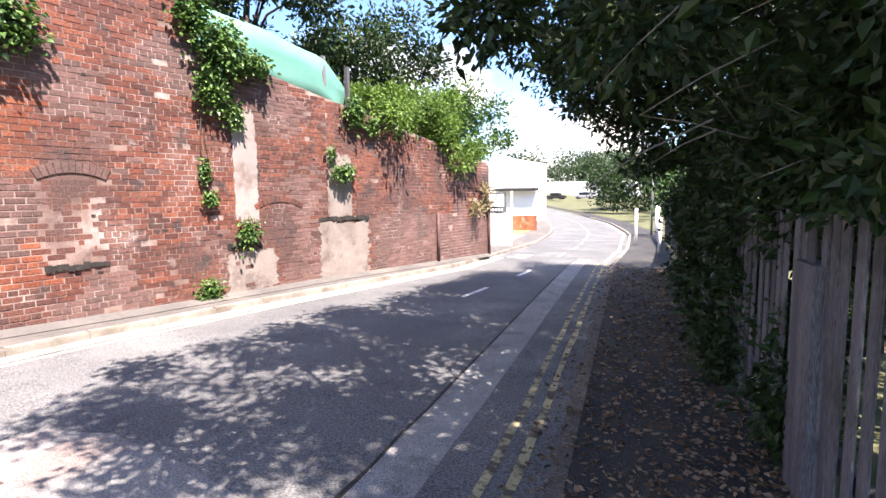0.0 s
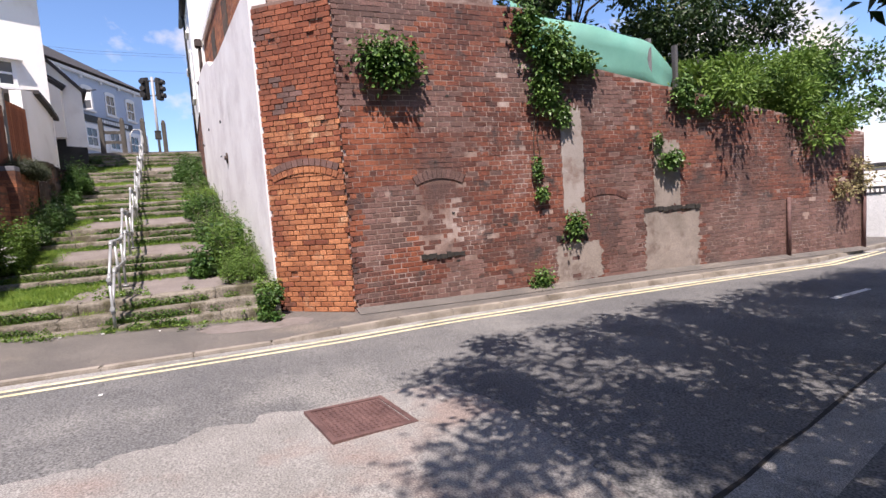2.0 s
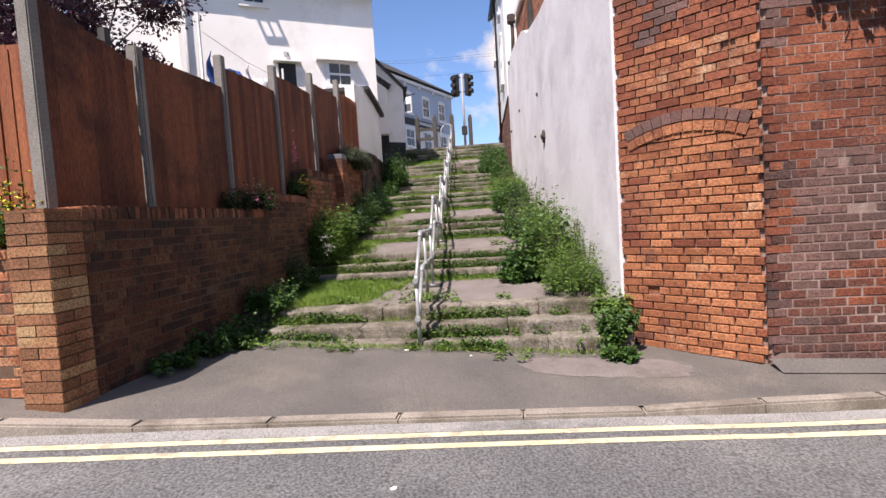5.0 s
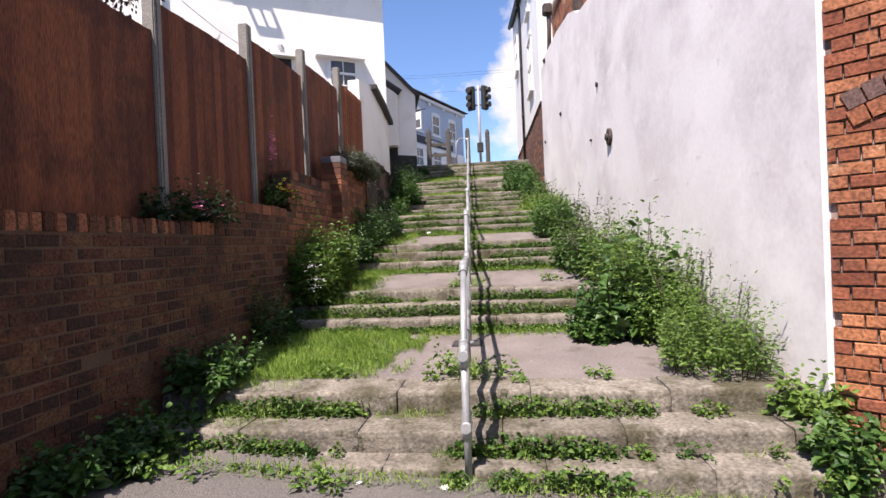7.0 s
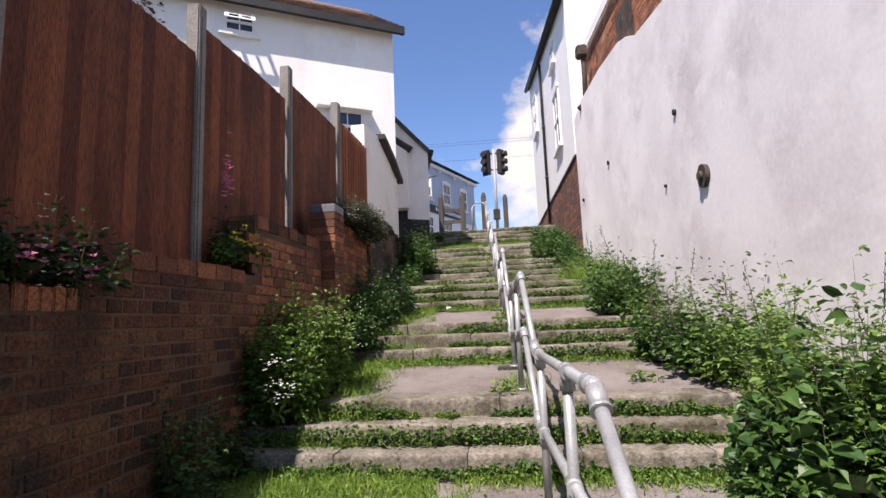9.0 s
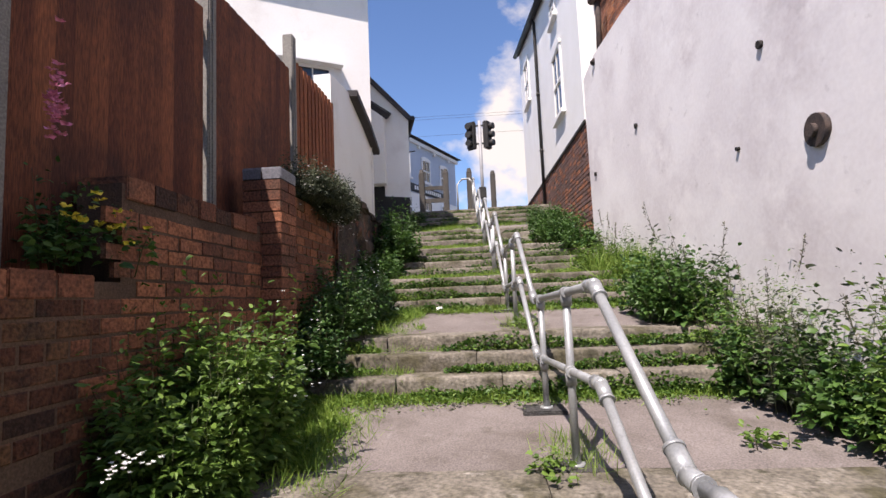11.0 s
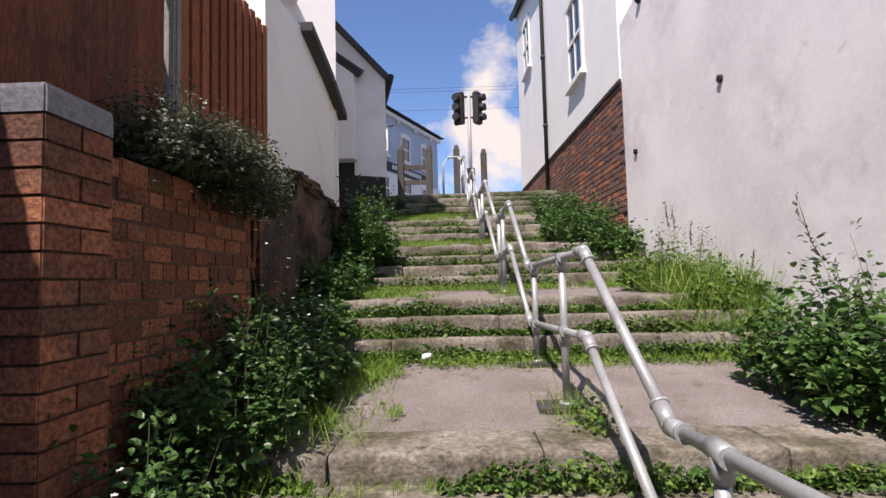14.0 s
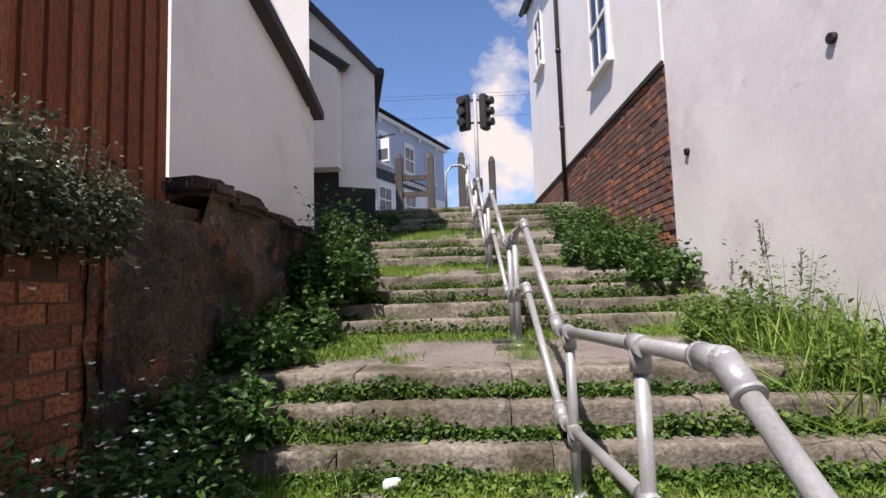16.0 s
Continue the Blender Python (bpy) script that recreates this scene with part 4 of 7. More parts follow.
lay_bricks(street_wall, (-6.8, -4.42, 0), (0, -1, 0), (1, 0, 0), brick_list(6, lambda a: 0.05, lambda a: 1.34, seed=46), lambda a, z: M_BRICK_STOCK if noise.noise((a * 5, z * 9, 3.0)) > 0.1 else M_BRICK_ORANGE, (0, 2.6, 0, 1.4), seed=47)
# old stone base under the lean-to
bm = bmesh.new()
prism(bm, [(-15.5, -4.12), (-19.95, -4.42), (-19.95, -4.8), (-15.5, -4.5)], 0.5, lambda x, y: 2.9 + 0.06 * (-15.5 - x) if x > -16 else 3.18)
old_wall = solid("old_wall", bm, M_OLDWALL, "old sooty wall of brick and cement under the lean-to", "wall", kind="structure")
bm = bmesh.new()
rows = []
for a in range(64):
    x = -15.42 - 4.5 * a / 63
    top = 2.86 if x > -16.3 else 3.12
    face = -4.12 - 0.0674 * (-15.5 - x)
    row = []
    for b in range(30):
        z = 1.3 + (top - 1.3) * b / 29
        block = noise.cell((x * 2.6 + 0.4 * noise.noise((z * 3, x, 0)), z * 4.2, 2.0)) if x < -16.3 else 0.2
        row.append(bm.verts.new((x, face + 0.045 * min(1.0, max(-0.6, (-15.75 - x) * 2.5)) + 0.05 * block + 0.035 * noise.noise((x * 5, z * 5, 0)) + 0.015 * noise.noise((x * 17, z * 17, 4)), z)))
    rows.append(row)
for p, q in zip(rows, rows[1:]):
    for b in range(29):
        bm.faces.new((p[b], q[b], q[b + 1], p[b + 1])).smooth = True
part("rough_face", bm, M_OLDWALL, old_wall, "rough sooty face of stone and cement")
rnd = random.Random(14)
x = -16.32
while x > -19.8:
    w = rnd.uniform(0.3, 0.75)
    face = -4.12 - 0.0674 * (-15.5 - x)
    bm = bmesh.new()
    box(bm, -w / 2 + 0.006, w / 2 - 0.006, -0.34, rnd.uniform(0.07, 0.10), rnd.uniform(-0.10, -0.06), rnd.uniform(-0.01, 0.03), bevel=0.03)
    bmesh.ops.subdivide_edges(bm, edges=bm.edges[:], cuts=2)
    for v in bm.verts:
        v.co += Vector((0.0, 0.035, 0.03)) * noise.noise((v.co.x * 9 + x * 5, v.co.y * 12, v.co.z * 12))
    bmesh.ops.transform(bm, matrix=Matrix.Translation((x - w / 2, face, 3.12)) @ pose(0, 0, 0, rnd.uniform(-3, 3), rnd.uniform(-2, 2), 3.9), verts=bm.verts[:])
    part("ledge_stone", bm, M_OLDWALL, old_wall)
    x -= w

# ---- board fence ----
POSTS = ((-6.99, 3.36), (-8.2, 3.30), (-9.85, 3.70), (-11.5, 4.03), (-13.2, 4.36), (-14.9, 4.66), (-16.44, 4.86))
fence = thing("fence", "red-brown close board fence between concrete posts", "fence", kind="structure")
for i, (x, z) in enumerate(POSTS[:-1]):
    bm = bmesh.new()
    foot = garden_top(x + 0.01) - 0.3
    box(bm, x - 0.055, x + 0.055, -4.50, -4.385, foot, z, bevel=0.01)
    if i:
        box(bm, x - 0.02, x + 0.02, -4.385, -4.375, foot + 0.3, z - 0.1)
    part("concrete_post", bm, M_POST, fence)
rnd = random.Random(8)
for (x0, z0), (x1, z1) in zip(POSTS, POSTS[1:]):
    low = garden_top(x0 - 0.3) - 0.12
    hi0, hi1 = z1 - 0.48 if x0 > -16 else z1 - 0.3, z1 - 0.30
    x, k = x0 - 0.06, 0
    while x - 0.1 > x1 + 0.05:
        w = min(0.118 if x0 > -14.5 else 0.066, x - x1 - 0.055)
        k += 1
        out = 0.030 * (k % 2) if x0 < -14.5 else 0.0
        f = (x0 - x) / (x0 - x1)
        bm = bmesh.new()
        zt = (z1 - 0.47 if x0 < -8 else 3.34 - 0.31 * f) + 0.05 * f + 0.015 * math.sin(f * math.pi)
        a, c = x - w, x
        lap = 0.012 if x0 > -14.5 else -0.007
        vs = [(c, -4.425 + out, low), (a - lap, -4.412 + out, low), (a - lap, -4.425, low), (c, -4.436, low)]
        lo = [bm.verts.new(v) for v in vs]
        up = [bm.verts.new((v[0], v[1], zt + rnd.uniform(-0.006, 0.006))) for v in vs]
        bm.faces.new(lo[::-1])
        bm.faces.new(up)
        for q in range(4):
            bm.faces.new((lo[q], lo[(q + 1) % 4], up[(q + 1) % 4], up[q]))
        part("board", bm, M_FENCE_LIGHT if x0 < -14.5 else M_FENCE, fence)
        x -= w
    bm = bmesh.new()
    for z in (low + 0.2, (low + z1) / 2, z1 - 0.6):
        box(bm, x1 + 0.05, x0 - 0.05, -4.48, -4.44, z, z + 0.07)
    part("rail", bm, M_FENCE, fence)
# the fence's return along the street side
front_fence = thing("fence", "red-brown board fence facing the street above the low wall", "fence", kind="structure")
y = -4.52
while y > -10:
    bm = bmesh.new()
    box(bm, -7.14, -7.12 + rnd.uniform(-0.004, 0.004), y - 0.13, y - 0.004, 1.1, 2.98 + rnd.uniform(-0.006, 0.006) + 0.03 * math.sin(y))
    part("board", bm, M_FENCE_LIGHT, front_fence)
    bm = bmesh.new()
    box(bm, -7.12, -7.105, y - 0.03, y + 0.022, 1.1, 2.97)
    part("cover_strip", bm, M_FENCE_LIGHT, front_fence)
    y -= 0.134
bm = bmesh.new()
for z in (1.4, 2.1, 2.8):
    box(bm, -7.2, -7.145, -10, -4.52, z, z + 0.07)
part("rail", bm, M_FENCE, front_fence)
trellis = thing("trellis_fence", "dark green panelled fence behind the garden", "fence", kind="structure")
for i in range(4):
    y0 = -5.6 - 1.7 * i
    bm = bmesh.new()
    box(bm, -9.24, -9.2, y0 - 1.6, y0, 2.0, 3.85)
    part("panel", bm, M_DARKWOOD, trellis)
    bm = bmesh.new()
    box(bm, -9.26, -9.16, y0, y0 + 0.09, 1.5, 3.95)
    part("post", bm, M_DARKWOOD, trellis)

# ---- lean-to, cream house and annexe ----
lean_to = thing("lean_to", "low cream rendered lean-to with a dark tiled verge", "outbuilding", kind="structure")
bm = bmesh.new()
slab(bm, [(-16.5, -4.46, 2.9), (-19.97, -4.62, 2.9), (-19.97, -4.62, 4.82), (-18.9, -4.57, 5.0), (-17.9, -4.53, 5.2), (-17.0, -4.49, 5.05), (-16.5, -4.46, 4.95)], (0.046, 1, 0), 0.25)
part("wall", bm, M_CREAM, lean_to)
bm = bmesh.new()
slab(bm, [(-17.75, -4.38, 5.22), (-18.9, -4.42, 5.07), (-20.0, -4.48, 4.86), (-20.0, -6.2, 4.9), (-17.75, -6.2, 5.26)], (0.1, 0.05, 1), 0.10)
part("roof", bm, M_SLATE, lean_to, "dark sagging tiled verge")
HU, HN, H0 = Vector((0.508, -0.861, 0)), Vector((0.861, 0.508, 0)), Vector((-19.7, -4.58, 0))
house = thing("cream_house", "large cream rendered house with a brown tiled roof", "house", kind="structure")
bm = bmesh.new()
q = H0 + HU * 5.6
prism(bm, [(H0.x, H0.y), (q.x, q.y), (q.x - 6, q.y - 3.6), (-25.8, -9.2), (-25.0, -6.3)], 1.6, 8.62)
part("wall", bm, M_CREAM, house)
bm = bmesh.new()
q2 = q + HU * 2.2 - HN * 0.6
q1 = q - HN * 0.6
prism(bm, [(q1.x, q1.y), (q2.x, q2.y), (q2.x - 5, q2.y - 3), (q1.x - 5, q1.y - 3)], 1.6, 7.9)
part("wing", bm, M_CREAM, house)
e0, e1 = H0 - HU * 0.22 + HN * 0.28, H0 + HU * 5.8 + HN * 0.28
back = -HN * 4.2
roof = part("roof", (lambda b: (slab(b, [e0 + Vector((0, 0, 8.58)), e1 + Vector((0, 0, 8.58)), e1 + back + Vector((0, 0, 11.6)), e0 + back + Vector((0, 0, 11.6))], (0.5, 0.3, 0.8), 0.12), b)[1])(bmesh.new()), M_TILE, house)
for r in range(9):
    bm = bmesh.new()
    for c in range(22):
        a = 0.272 * c
        o = e0 + HU * a + back * (r * 0.11) + Vector((0, 0, 8.63 + 0.327 * r))
        slab(bm, [o, o + HU * 0.262, o + HU * 0.262 + back * 0.118 + Vector((0, 0, 0.31)), o + back * 0.118 + Vector((0, 0, 0.31))], (0.5, 0.3, 0.8), 0.03)
    part("tile_course", bm, M_TILE, house)
bm = bmesh.new()
slab(bm, [e0 + HN * 0.02 + Vector((0, 0, 8.42)), e1 + HN * 0.02 + Vector((0, 0, 8.42)), e1 + HN * 0.02 + Vector((0, 0, 8.60)), e0 + HN * 0.02 + Vector((0, 0, 8.60))], HN, 0.1)
part("gutter", bm, M_BLACK, house, "black gutter and fascia")
bm = bmesh.new()
p = H0 + HU * 5.4 + HN * 0.07
tube(bm, [p + Vector((0, 0, 2.5)), p + Vector((0, 0, 8.5))], 0.05, 8)
part("downpipe", bm, M_GREYPIPE, house, "grey downpipe")
bm = bmesh.new()
box(bm, -0.09, 0.09, -0.05, 0.05, 0, 0.12, Matrix.Translation(H0 + HU * 2.75 + HN * 0.06 + Vector((0, 0, 6.42))))
part("lamp_box", bm, M_GREYPIPE, house, "small grey wall lamp")
sash_window("window_4", H0 + HU * 0.8 + HN * 0.004 + Vector((0, 0, 5.62)), HU, HN, 0.75, 0.75, "white casement window under a thin canopy", bars=1)
sash_window("window_5", H0 + HU * 3.24 + HN * 0.004 + Vector((0, 0, 7.86)), HU, HN, 0.62, 0.5, "small white top-hung window, open", bars=1)
for a0, a1, z in ((0.6, 1.9, 6.42), (2.35, 3.15, 6.30)):
    bm = bmesh.new()
    o = H0 + HU * a0 + Vector((0, 0, z))
    slab(bm, [o + HN * 0.22, o + HU * (a1 - a0) + HN * 0.22, o + HU * (a1 - a0), o], (0, 0, 1), 0.05)
    part("canopy", bm, M_WHITE, house, "thin white window canopy")
# flat black sheet on the solid wall, painted for the darkness indoors
bm = bmesh.new()
o = H0 + HU * 2.5 + HN * 0.005 + Vector((0, 0, 5.0))
slab(bm, [o, o + HU * 0.5, o + HU * 0.5 + Vector((0, 0, 1.24)), o + Vector((0, 0, 1.24))], HN, 0.004)
part("dark_opening", bm, M_BLACK, house, "open window, a black sheet for the unlit room behind")
bm = bmesh.new()
o = H0 + HU * 3.24 + Vector((0, 0, 8.36))
for a0, a1, k0, k1 in ((0, 0.62, 0.0, 0.12), (0, 0.62, 0.88, 1.0), (0, 0.08, 0.12, 0.88), (0.54, 0.62, 0.12, 0.88), (0.28, 0.34, 0.12, 0.88), (0.08, 0.54, 0.46, 0.54)):
    f = lambda a, k: o + HU * a + HN * (0.05 + 0.36 * k) + Vector((0, 0, -0.36 * k))
    slab(bm, [f(a0, k0), f(a1, k0), f(a1, k1), f(a0, k1)], HN, 0.03)
part("open_sash", bm, M_WHITE, house, "white sash swung outward")
annexe = thing("annexe", "cream annexe with a sloping slate verge and black-tarred base", "house", kind="structure")
skew = (1.0, 0.22, 0.0)
bm = bmesh.new()
slab(bm, [(-21.4, -4.06, 4.05), (-21.4, -4.66, 4.14), (-21.4, -4.66, 4.38), (-21.4, -6.4, 4.4), (-21.4, -6.4, 8.6), (-21.4, -4.97, 7.05), (-21.4, -4.06, 6.05)], skew, 4.0)
part("wall", bm, M_CREAM, annexe)
bm = bmesh.new()
slab(bm, [(-21.385, -4.08, 2.4), (-21.385, -4.08, 4.10), (-21.385, -4.66, 4.16), (-21.385, -4.66, 4.40), (-21.385, -6.4, 4.40), (-21.385, -6.4, 2.4)], skew, 3.9)
part("tarred_base", bm, M_BLACK, annexe, "black tarred base of the wall")
bm = bmesh.new()
slab(bm, [(-21.3, -3.94, 5.98), (-21.3, -4.97, 7.12), (-21.3, -6.4, 8.7), (-25.0, -7.3, 8.7), (-25.0, -4.84, 5.98)], (0, 0.7, 0.7), 0.09)
part("roof", bm, M_SLATE, annexe)
bm = bmesh.new()
tube(bm, [(-21.25, -3.93, 5.95), (-25.0, -4.83, 5.95)], 0.06, 8)
part("gutter", bm, M_BLACK, annexe)
bm = bmesh.new()
slab(bm, [(-21.1, -4.45, 6.02), (-21.1, -5.2, 6.6), (-21.5, -5.2, 6.75), (-21.5, -4.45, 6.2)], (0.3, 0.6, 0.7), 0.14)
part("tile_stub", bm, M_SLATE, annexe, "stub of dark tiled roof")
bm = bmesh.new()
slab(bm, [(-21.14, -4.6, 4.42), (-21.14, -5.4, 4.42), (-21.14, -5.4, 6.55), (-21.14, -4.6, 6.06)], (1, 0, 0), 0.25)
part("buttress", bm, M_CREAM, annexe)

# ---- handrail ----
def rail_y(x):
    return float(np.interp(x, (-24, -8.72), (-2.66, -1.77)))


handrail = thing("handrail", "galvanised tubular steel handrail down the middle of the steps", "handrail", kind="structure")
FLIGHTS = ((0, 2), (3, 5), (6, 8), (9, 11), (12, 15), (16, 18), (19, 22))
upper = [(-8.72, 0.70), (-9.45, 1.20), (-11.07, 1.20), (-11.87, 1.73), (-13.62, 1.66), (-14.48, 2.27), (-15.95, 2.23), (-16.85, 2.87), (-17.85, 2.83), (-18.90, 3.48),
         (-20.0, 3.47), (-20.85, 4.06), (-22.0, 4.10), (-23.25, 4.90), (-23.9, 4.95)]
lower = [(x, z - 0.42) for x, z in upper]
for name, line in (("top_rail", upper), ("middle_rail", lower)):
    for (xa, za), (xb, zb) in zip(line, line[1:]):
        bm = bmesh.new()
        tube(bm, [(xa, rail_y(xa), za), (xb, rail_y(xb), zb)], 0.0215, 12)
        part(name, bm, M_STEEL, handrail)
    for i, (x, z) in enumerate(line):
        a, c = Vector((x, rail_y(x), z)), None
        bm = bmesh.new()
        bmesh.ops.create_uvsphere(bm, u_segments=12, v_segments=8, radius=0.031, matrix=Matrix.Translation(a))
        for q in line[max(0, i - 1):i] + line[i + 1:i + 2]:
            d = (Vector((q[0], rail_y(q[0]), q[1])) - a).normalized()
            tube(bm, [a, a + d * 0.085], 0.030, 12)
            tube(bm, [a + d * 0.085, a + d * 0.097], 0.033, 12)
        part("elbow", bm, M_STEEL, handrail)


def rail_at(line, x):
    return float(np.interp(-x, [-p[0] for p in line], [p[1] for p in line]))


def ground_at(x):
    """Height of the stair or landing surface at x."""
    if x > STEPS[0][0]:
        return street(-2) - 0.03
    for i in range(len(STEPS)):
        nx, nz = STEPS[i + 1] if i + 1 < len(STEPS) else (-24.5, 4.34)
        if STEPS[i][0] >= x > nx:
            run = STEPS[i][0] - nx
            return STEPS[i][1] if run < 0.6 else STEPS[i][1] + (nz - 0.14 - STEPS[i][1]) * max(0, (STEPS[i][0] - 0.34 - x) / (run - 0.34))
    return 4.2


for x in (-8.72, -9.94, -10.86, -12.46, -13.33, -14.92, -15.74, -17.3, -17.62, -19.35, -19.78, -21.3, -21.78, -23.35, -23.9):
    bm = bmesh.new()
    y, zt = rail_y(x), rail_at(upper, x)
    tube(bm, [(x, y, ground_at(x) - 0.05), (x, y, zt)], 0.022, 12)
    post = part("post", bm, M_STEEL, handrail)
    bm = bmesh.new()
    for z in (zt, rail_at(lower, x)):
        tube(bm, [(x, y, z - 0.075), (x, y, z - 0.01)], 0.030, 12)
        tube(bm, [(x - 0.05, y + 0.002, z), (x + 0.05, y - 0.002, z)], 0.031, 12)
    tube(bm, [(x, y, ground_at(x) - 0.01), (x, y, ground_at(x) + 0.012)], 0.045, 12)
    part("tee_fitting", bm, M_STEEL, post)
    if x < -9:
        bm = bmesh.new()
        box(bm, x - 0.12, x + 0.12, y - 0.17, y + 0.13, ground_at(x) - 0.06, ground_at(x) + 0.001, bevel=0.008)
        part("footing", bm, M_PAVE_DARK, post, "dark asphalt patch round the post")
bm = bmesh.new()
top_bar = [(-23.9, -2.66, 4.95), (-24.05, -2.75, 5.08), (-24.15, -2.95, 5.1), (-24.15, -3.1, 4.95), (-24.15, -3.1, 4.2)]
tube(bm, top_bar, 0.026, 10)
part("end_loop", bm, M_STEEL, handrail)

# ---- top of the steps ----
bm = bmesh.new()
prism(bm, [(-24.0, -4.6), (-24.0, -0.7), (-27.6, -0.85), (-27.65, 30), (-60, 30), (-60, -3.0), (-38, -3.2), (-32, -5.6), (-26, -5.2)], 3.6, lambda x, y: 4.2 + min(0.5, max(0, -24.0 - x) * 0.08))
solid("road", bm, M_PAVE, "asphalt road at the head of the steps", "road", kind="structure")
for i, (x, y) in enumerate(((-25.6, -4.28), (-25.6, -3.52), (-25.7, -2.78), (-26.2, -2.03))):
    bm = bmesh.new()
    h = 5.78 if i else 5.80
    box(bm, -0.085, 0.085, -0.085, 0.085, 3.9, h - 0.12, Matrix.Translation((x, y, 0)), bevel=0.012)
    bmesh.ops.create_cone(bm, cap_ends=True, segments=12, radius1=0.092, radius2=0.05, depth=0.14, matrix=Matrix.Translation((x, y, h - 0.05)))
    solid("wooden_bollard", bm, M_DARKWOOD, "weathered grey wooden post at the head of the steps", "bollard", "posts at the head of the steps")
bm = bmesh.new()
for z in (4.75, 5.15):
    box(bm, -25.63, -25.57, -4.2, -3.6, z, z + 0.12)
solid("knee_rail", bm, M_DARKWOOD, "low dark wooden rail between two wooden posts", "rail")
lights = thing("traffic_light", "pole with two black traffic signal heads", "traffic light")
TX, TY = -27.5, -2.37
bm = bmesh.new()
tube(bm, [(TX, TY, 4.3), (TX, TY, 7.95)], 0.057, 12)
part("pole", bm, M_GREYPIPE, lights, "grey steel pole")
for y, face, lit in ((TY - 0.30, 60, False), (TY + 0.26, 150, False)):
    m = Matrix.Translation((TX, y, 6.95)) @ pose(0, 0, 0, 0, 0, face)
    bm = bmesh.new()
    box(bm, -0.15, 0.15, -0.10, 0.10, -0.02, 0.95, m, bevel=0.02)
    head = part("signal_head", bm, M_BLACK, lights)
    bm = bmesh.new()
    box(bm, -0.165, 0.165, 0.0, 0.012, -0.04, 0.97, m)
    part("backing_board", bm, M_BLACK, head)
    for k in range(3):
        bm = bmesh.new()
        c = m @ Matrix.Translation((0, -0.10, 0.16 + 0.30 * k)) @ pose(0, 0, 0, 90)
        tube(bm, [(c @ Vector((0, 0, 0))), (c @ Vector((0, 0, 0.16)))], 0.11, 14)
        part("hood", bm, M_BLACK, head)
for z in (7.1, 7.75):
    bm = bmesh.new()
    box(bm, TX - 0.03, TX + 0.03, TY - 0.3, TY + 0.3, z, z + 0.05)
    part("bracket", bm, M_BLACK, lights)
bm = bmesh.new()
box(bm, TX - 0.06, TX + 0.10, TY - 0.13, TY + 0.13, 5.15, 5.55, bevel=0.02)
part("push_button_box", bm, M_BLACK, lights, "black push button unit")

# ---- pale blue building beyond ----
P0, PU, PN = Vector((-37.5, -3.8, 0)), Vector((5.2, -2.1, 0)).normalized(), Vector((2.1, 5.2, 0)).normalized()
pub = thing("blue_building", "pale blue two-storey building with white trim and a hipped slate roof", "building", kind="structure")
bm = bmesh.new()
pe = P0 + PU * 11
prism(bm, [(P0.x, P0.y), (pe.x, pe.y), (pe.x - 3, pe.y - 7), (P0.x - 3, P0.y - 7)], 4.0, 9.3)
part("wall", bm, M_BLUE, pub)
bm = bmesh.new()
c = [P0 - PU * 0.3 + PN * 0.3, pe + PN * 0.3, pe - PN * 7.3, P0 - PU * 0.3 - PN * 7.3]
r0, r1 = P0 + PU * 3.2 - PN * 3.5 + Vector((0, 0, 11.6)), pe - PN * 3.5 + Vector((0, 0, 11.6))
v = [bm.verts.new(p + Vector((0, 0, 9.32))) for p in c] + [bm.verts.new(r0), bm.verts.new(r1)]
for f in ((0, 1, 5, 4), (1, 2, 5), (2, 3, 4, 5), (3, 0, 4), (3, 2, 1, 0)):
    bm.faces.new([v[i] for i in f])
part("roof", bm, M_SLATE, pub)
band = lambda a0, a1, z0, z1, d: [P0 + PU * a0 + PN * d + Vector((0, 0, z0)), P0 + PU * a1 + PN * d + Vector((0, 0, z0)), P0 + PU * a1 + PN * d + Vector((0, 0, z1)), P0 + PU * a0 + PN * d + Vector((0, 0, z1))]
bm = bmesh.new()
slab(bm, band(-0.1, 11, 9.08, 9.24, 0.14), PN, 0.13)
for k in range(5):
    slab(bm, band(0.9 + 1.6 * k, 1.05 + 1.6 * k, 8.92, 9.07, 0.12), PN, 0.11)
part("cornice", bm, M_WHITE, pub)
bm = bmesh.new()
slab(bm, band(1.6, 6.2, 6.78, 7.12, 0.10), PN, 0.09)
sign = part("sign_board", bm, M_BLACK, pub, "black name board with pale lettering")
bm = bmesh.new()
for k in range(13):
    slab(bm, band(2.1 + 0.21 * k, 2.24 + 0.21 * k, 6.86, 7.04, 0.108), PN, 0.006)
part("lettering", bm, M_WHITE, sign)
bm = bmesh.new()
slab(bm, band(-0.05, 11, 5.3, 6.7, 0.05), PN, 0.045)
part("shopfront", bm, M_WHITE, pub, "white painted ground floor front")
for i, a in enumerate((1.1, 3.05, 5.0)):
    sash_window(f"window_{6 + i}", P0 + PU * a + PN * 0.01 + Vector((0, 0, 7.40)), PU, PN, 0.78, 1.1, "white sash window in a pale blue wall", True)
    sash_window(f"window_{9 + i}", P0 + PU * a + PN * 0.055 + Vector((0, 0, 5.5)), PU, PN, 0.9, 1.0, "white framed ground floor window", False)
hang = thing("hanging_sign", "white-framed hanging sign on an iron bracket", "sign")
o = P0 + PU * 6.1
bm = bmesh.new()
tube(bm, [o + PN * 0.0 + Vector((0, 0, 8.2)), o + PN * 0.95 + Vector((0, 0, 8.2))], 0.025, 8)
part("bracket", bm, M_BLACK, hang)
bm = bmesh.new()
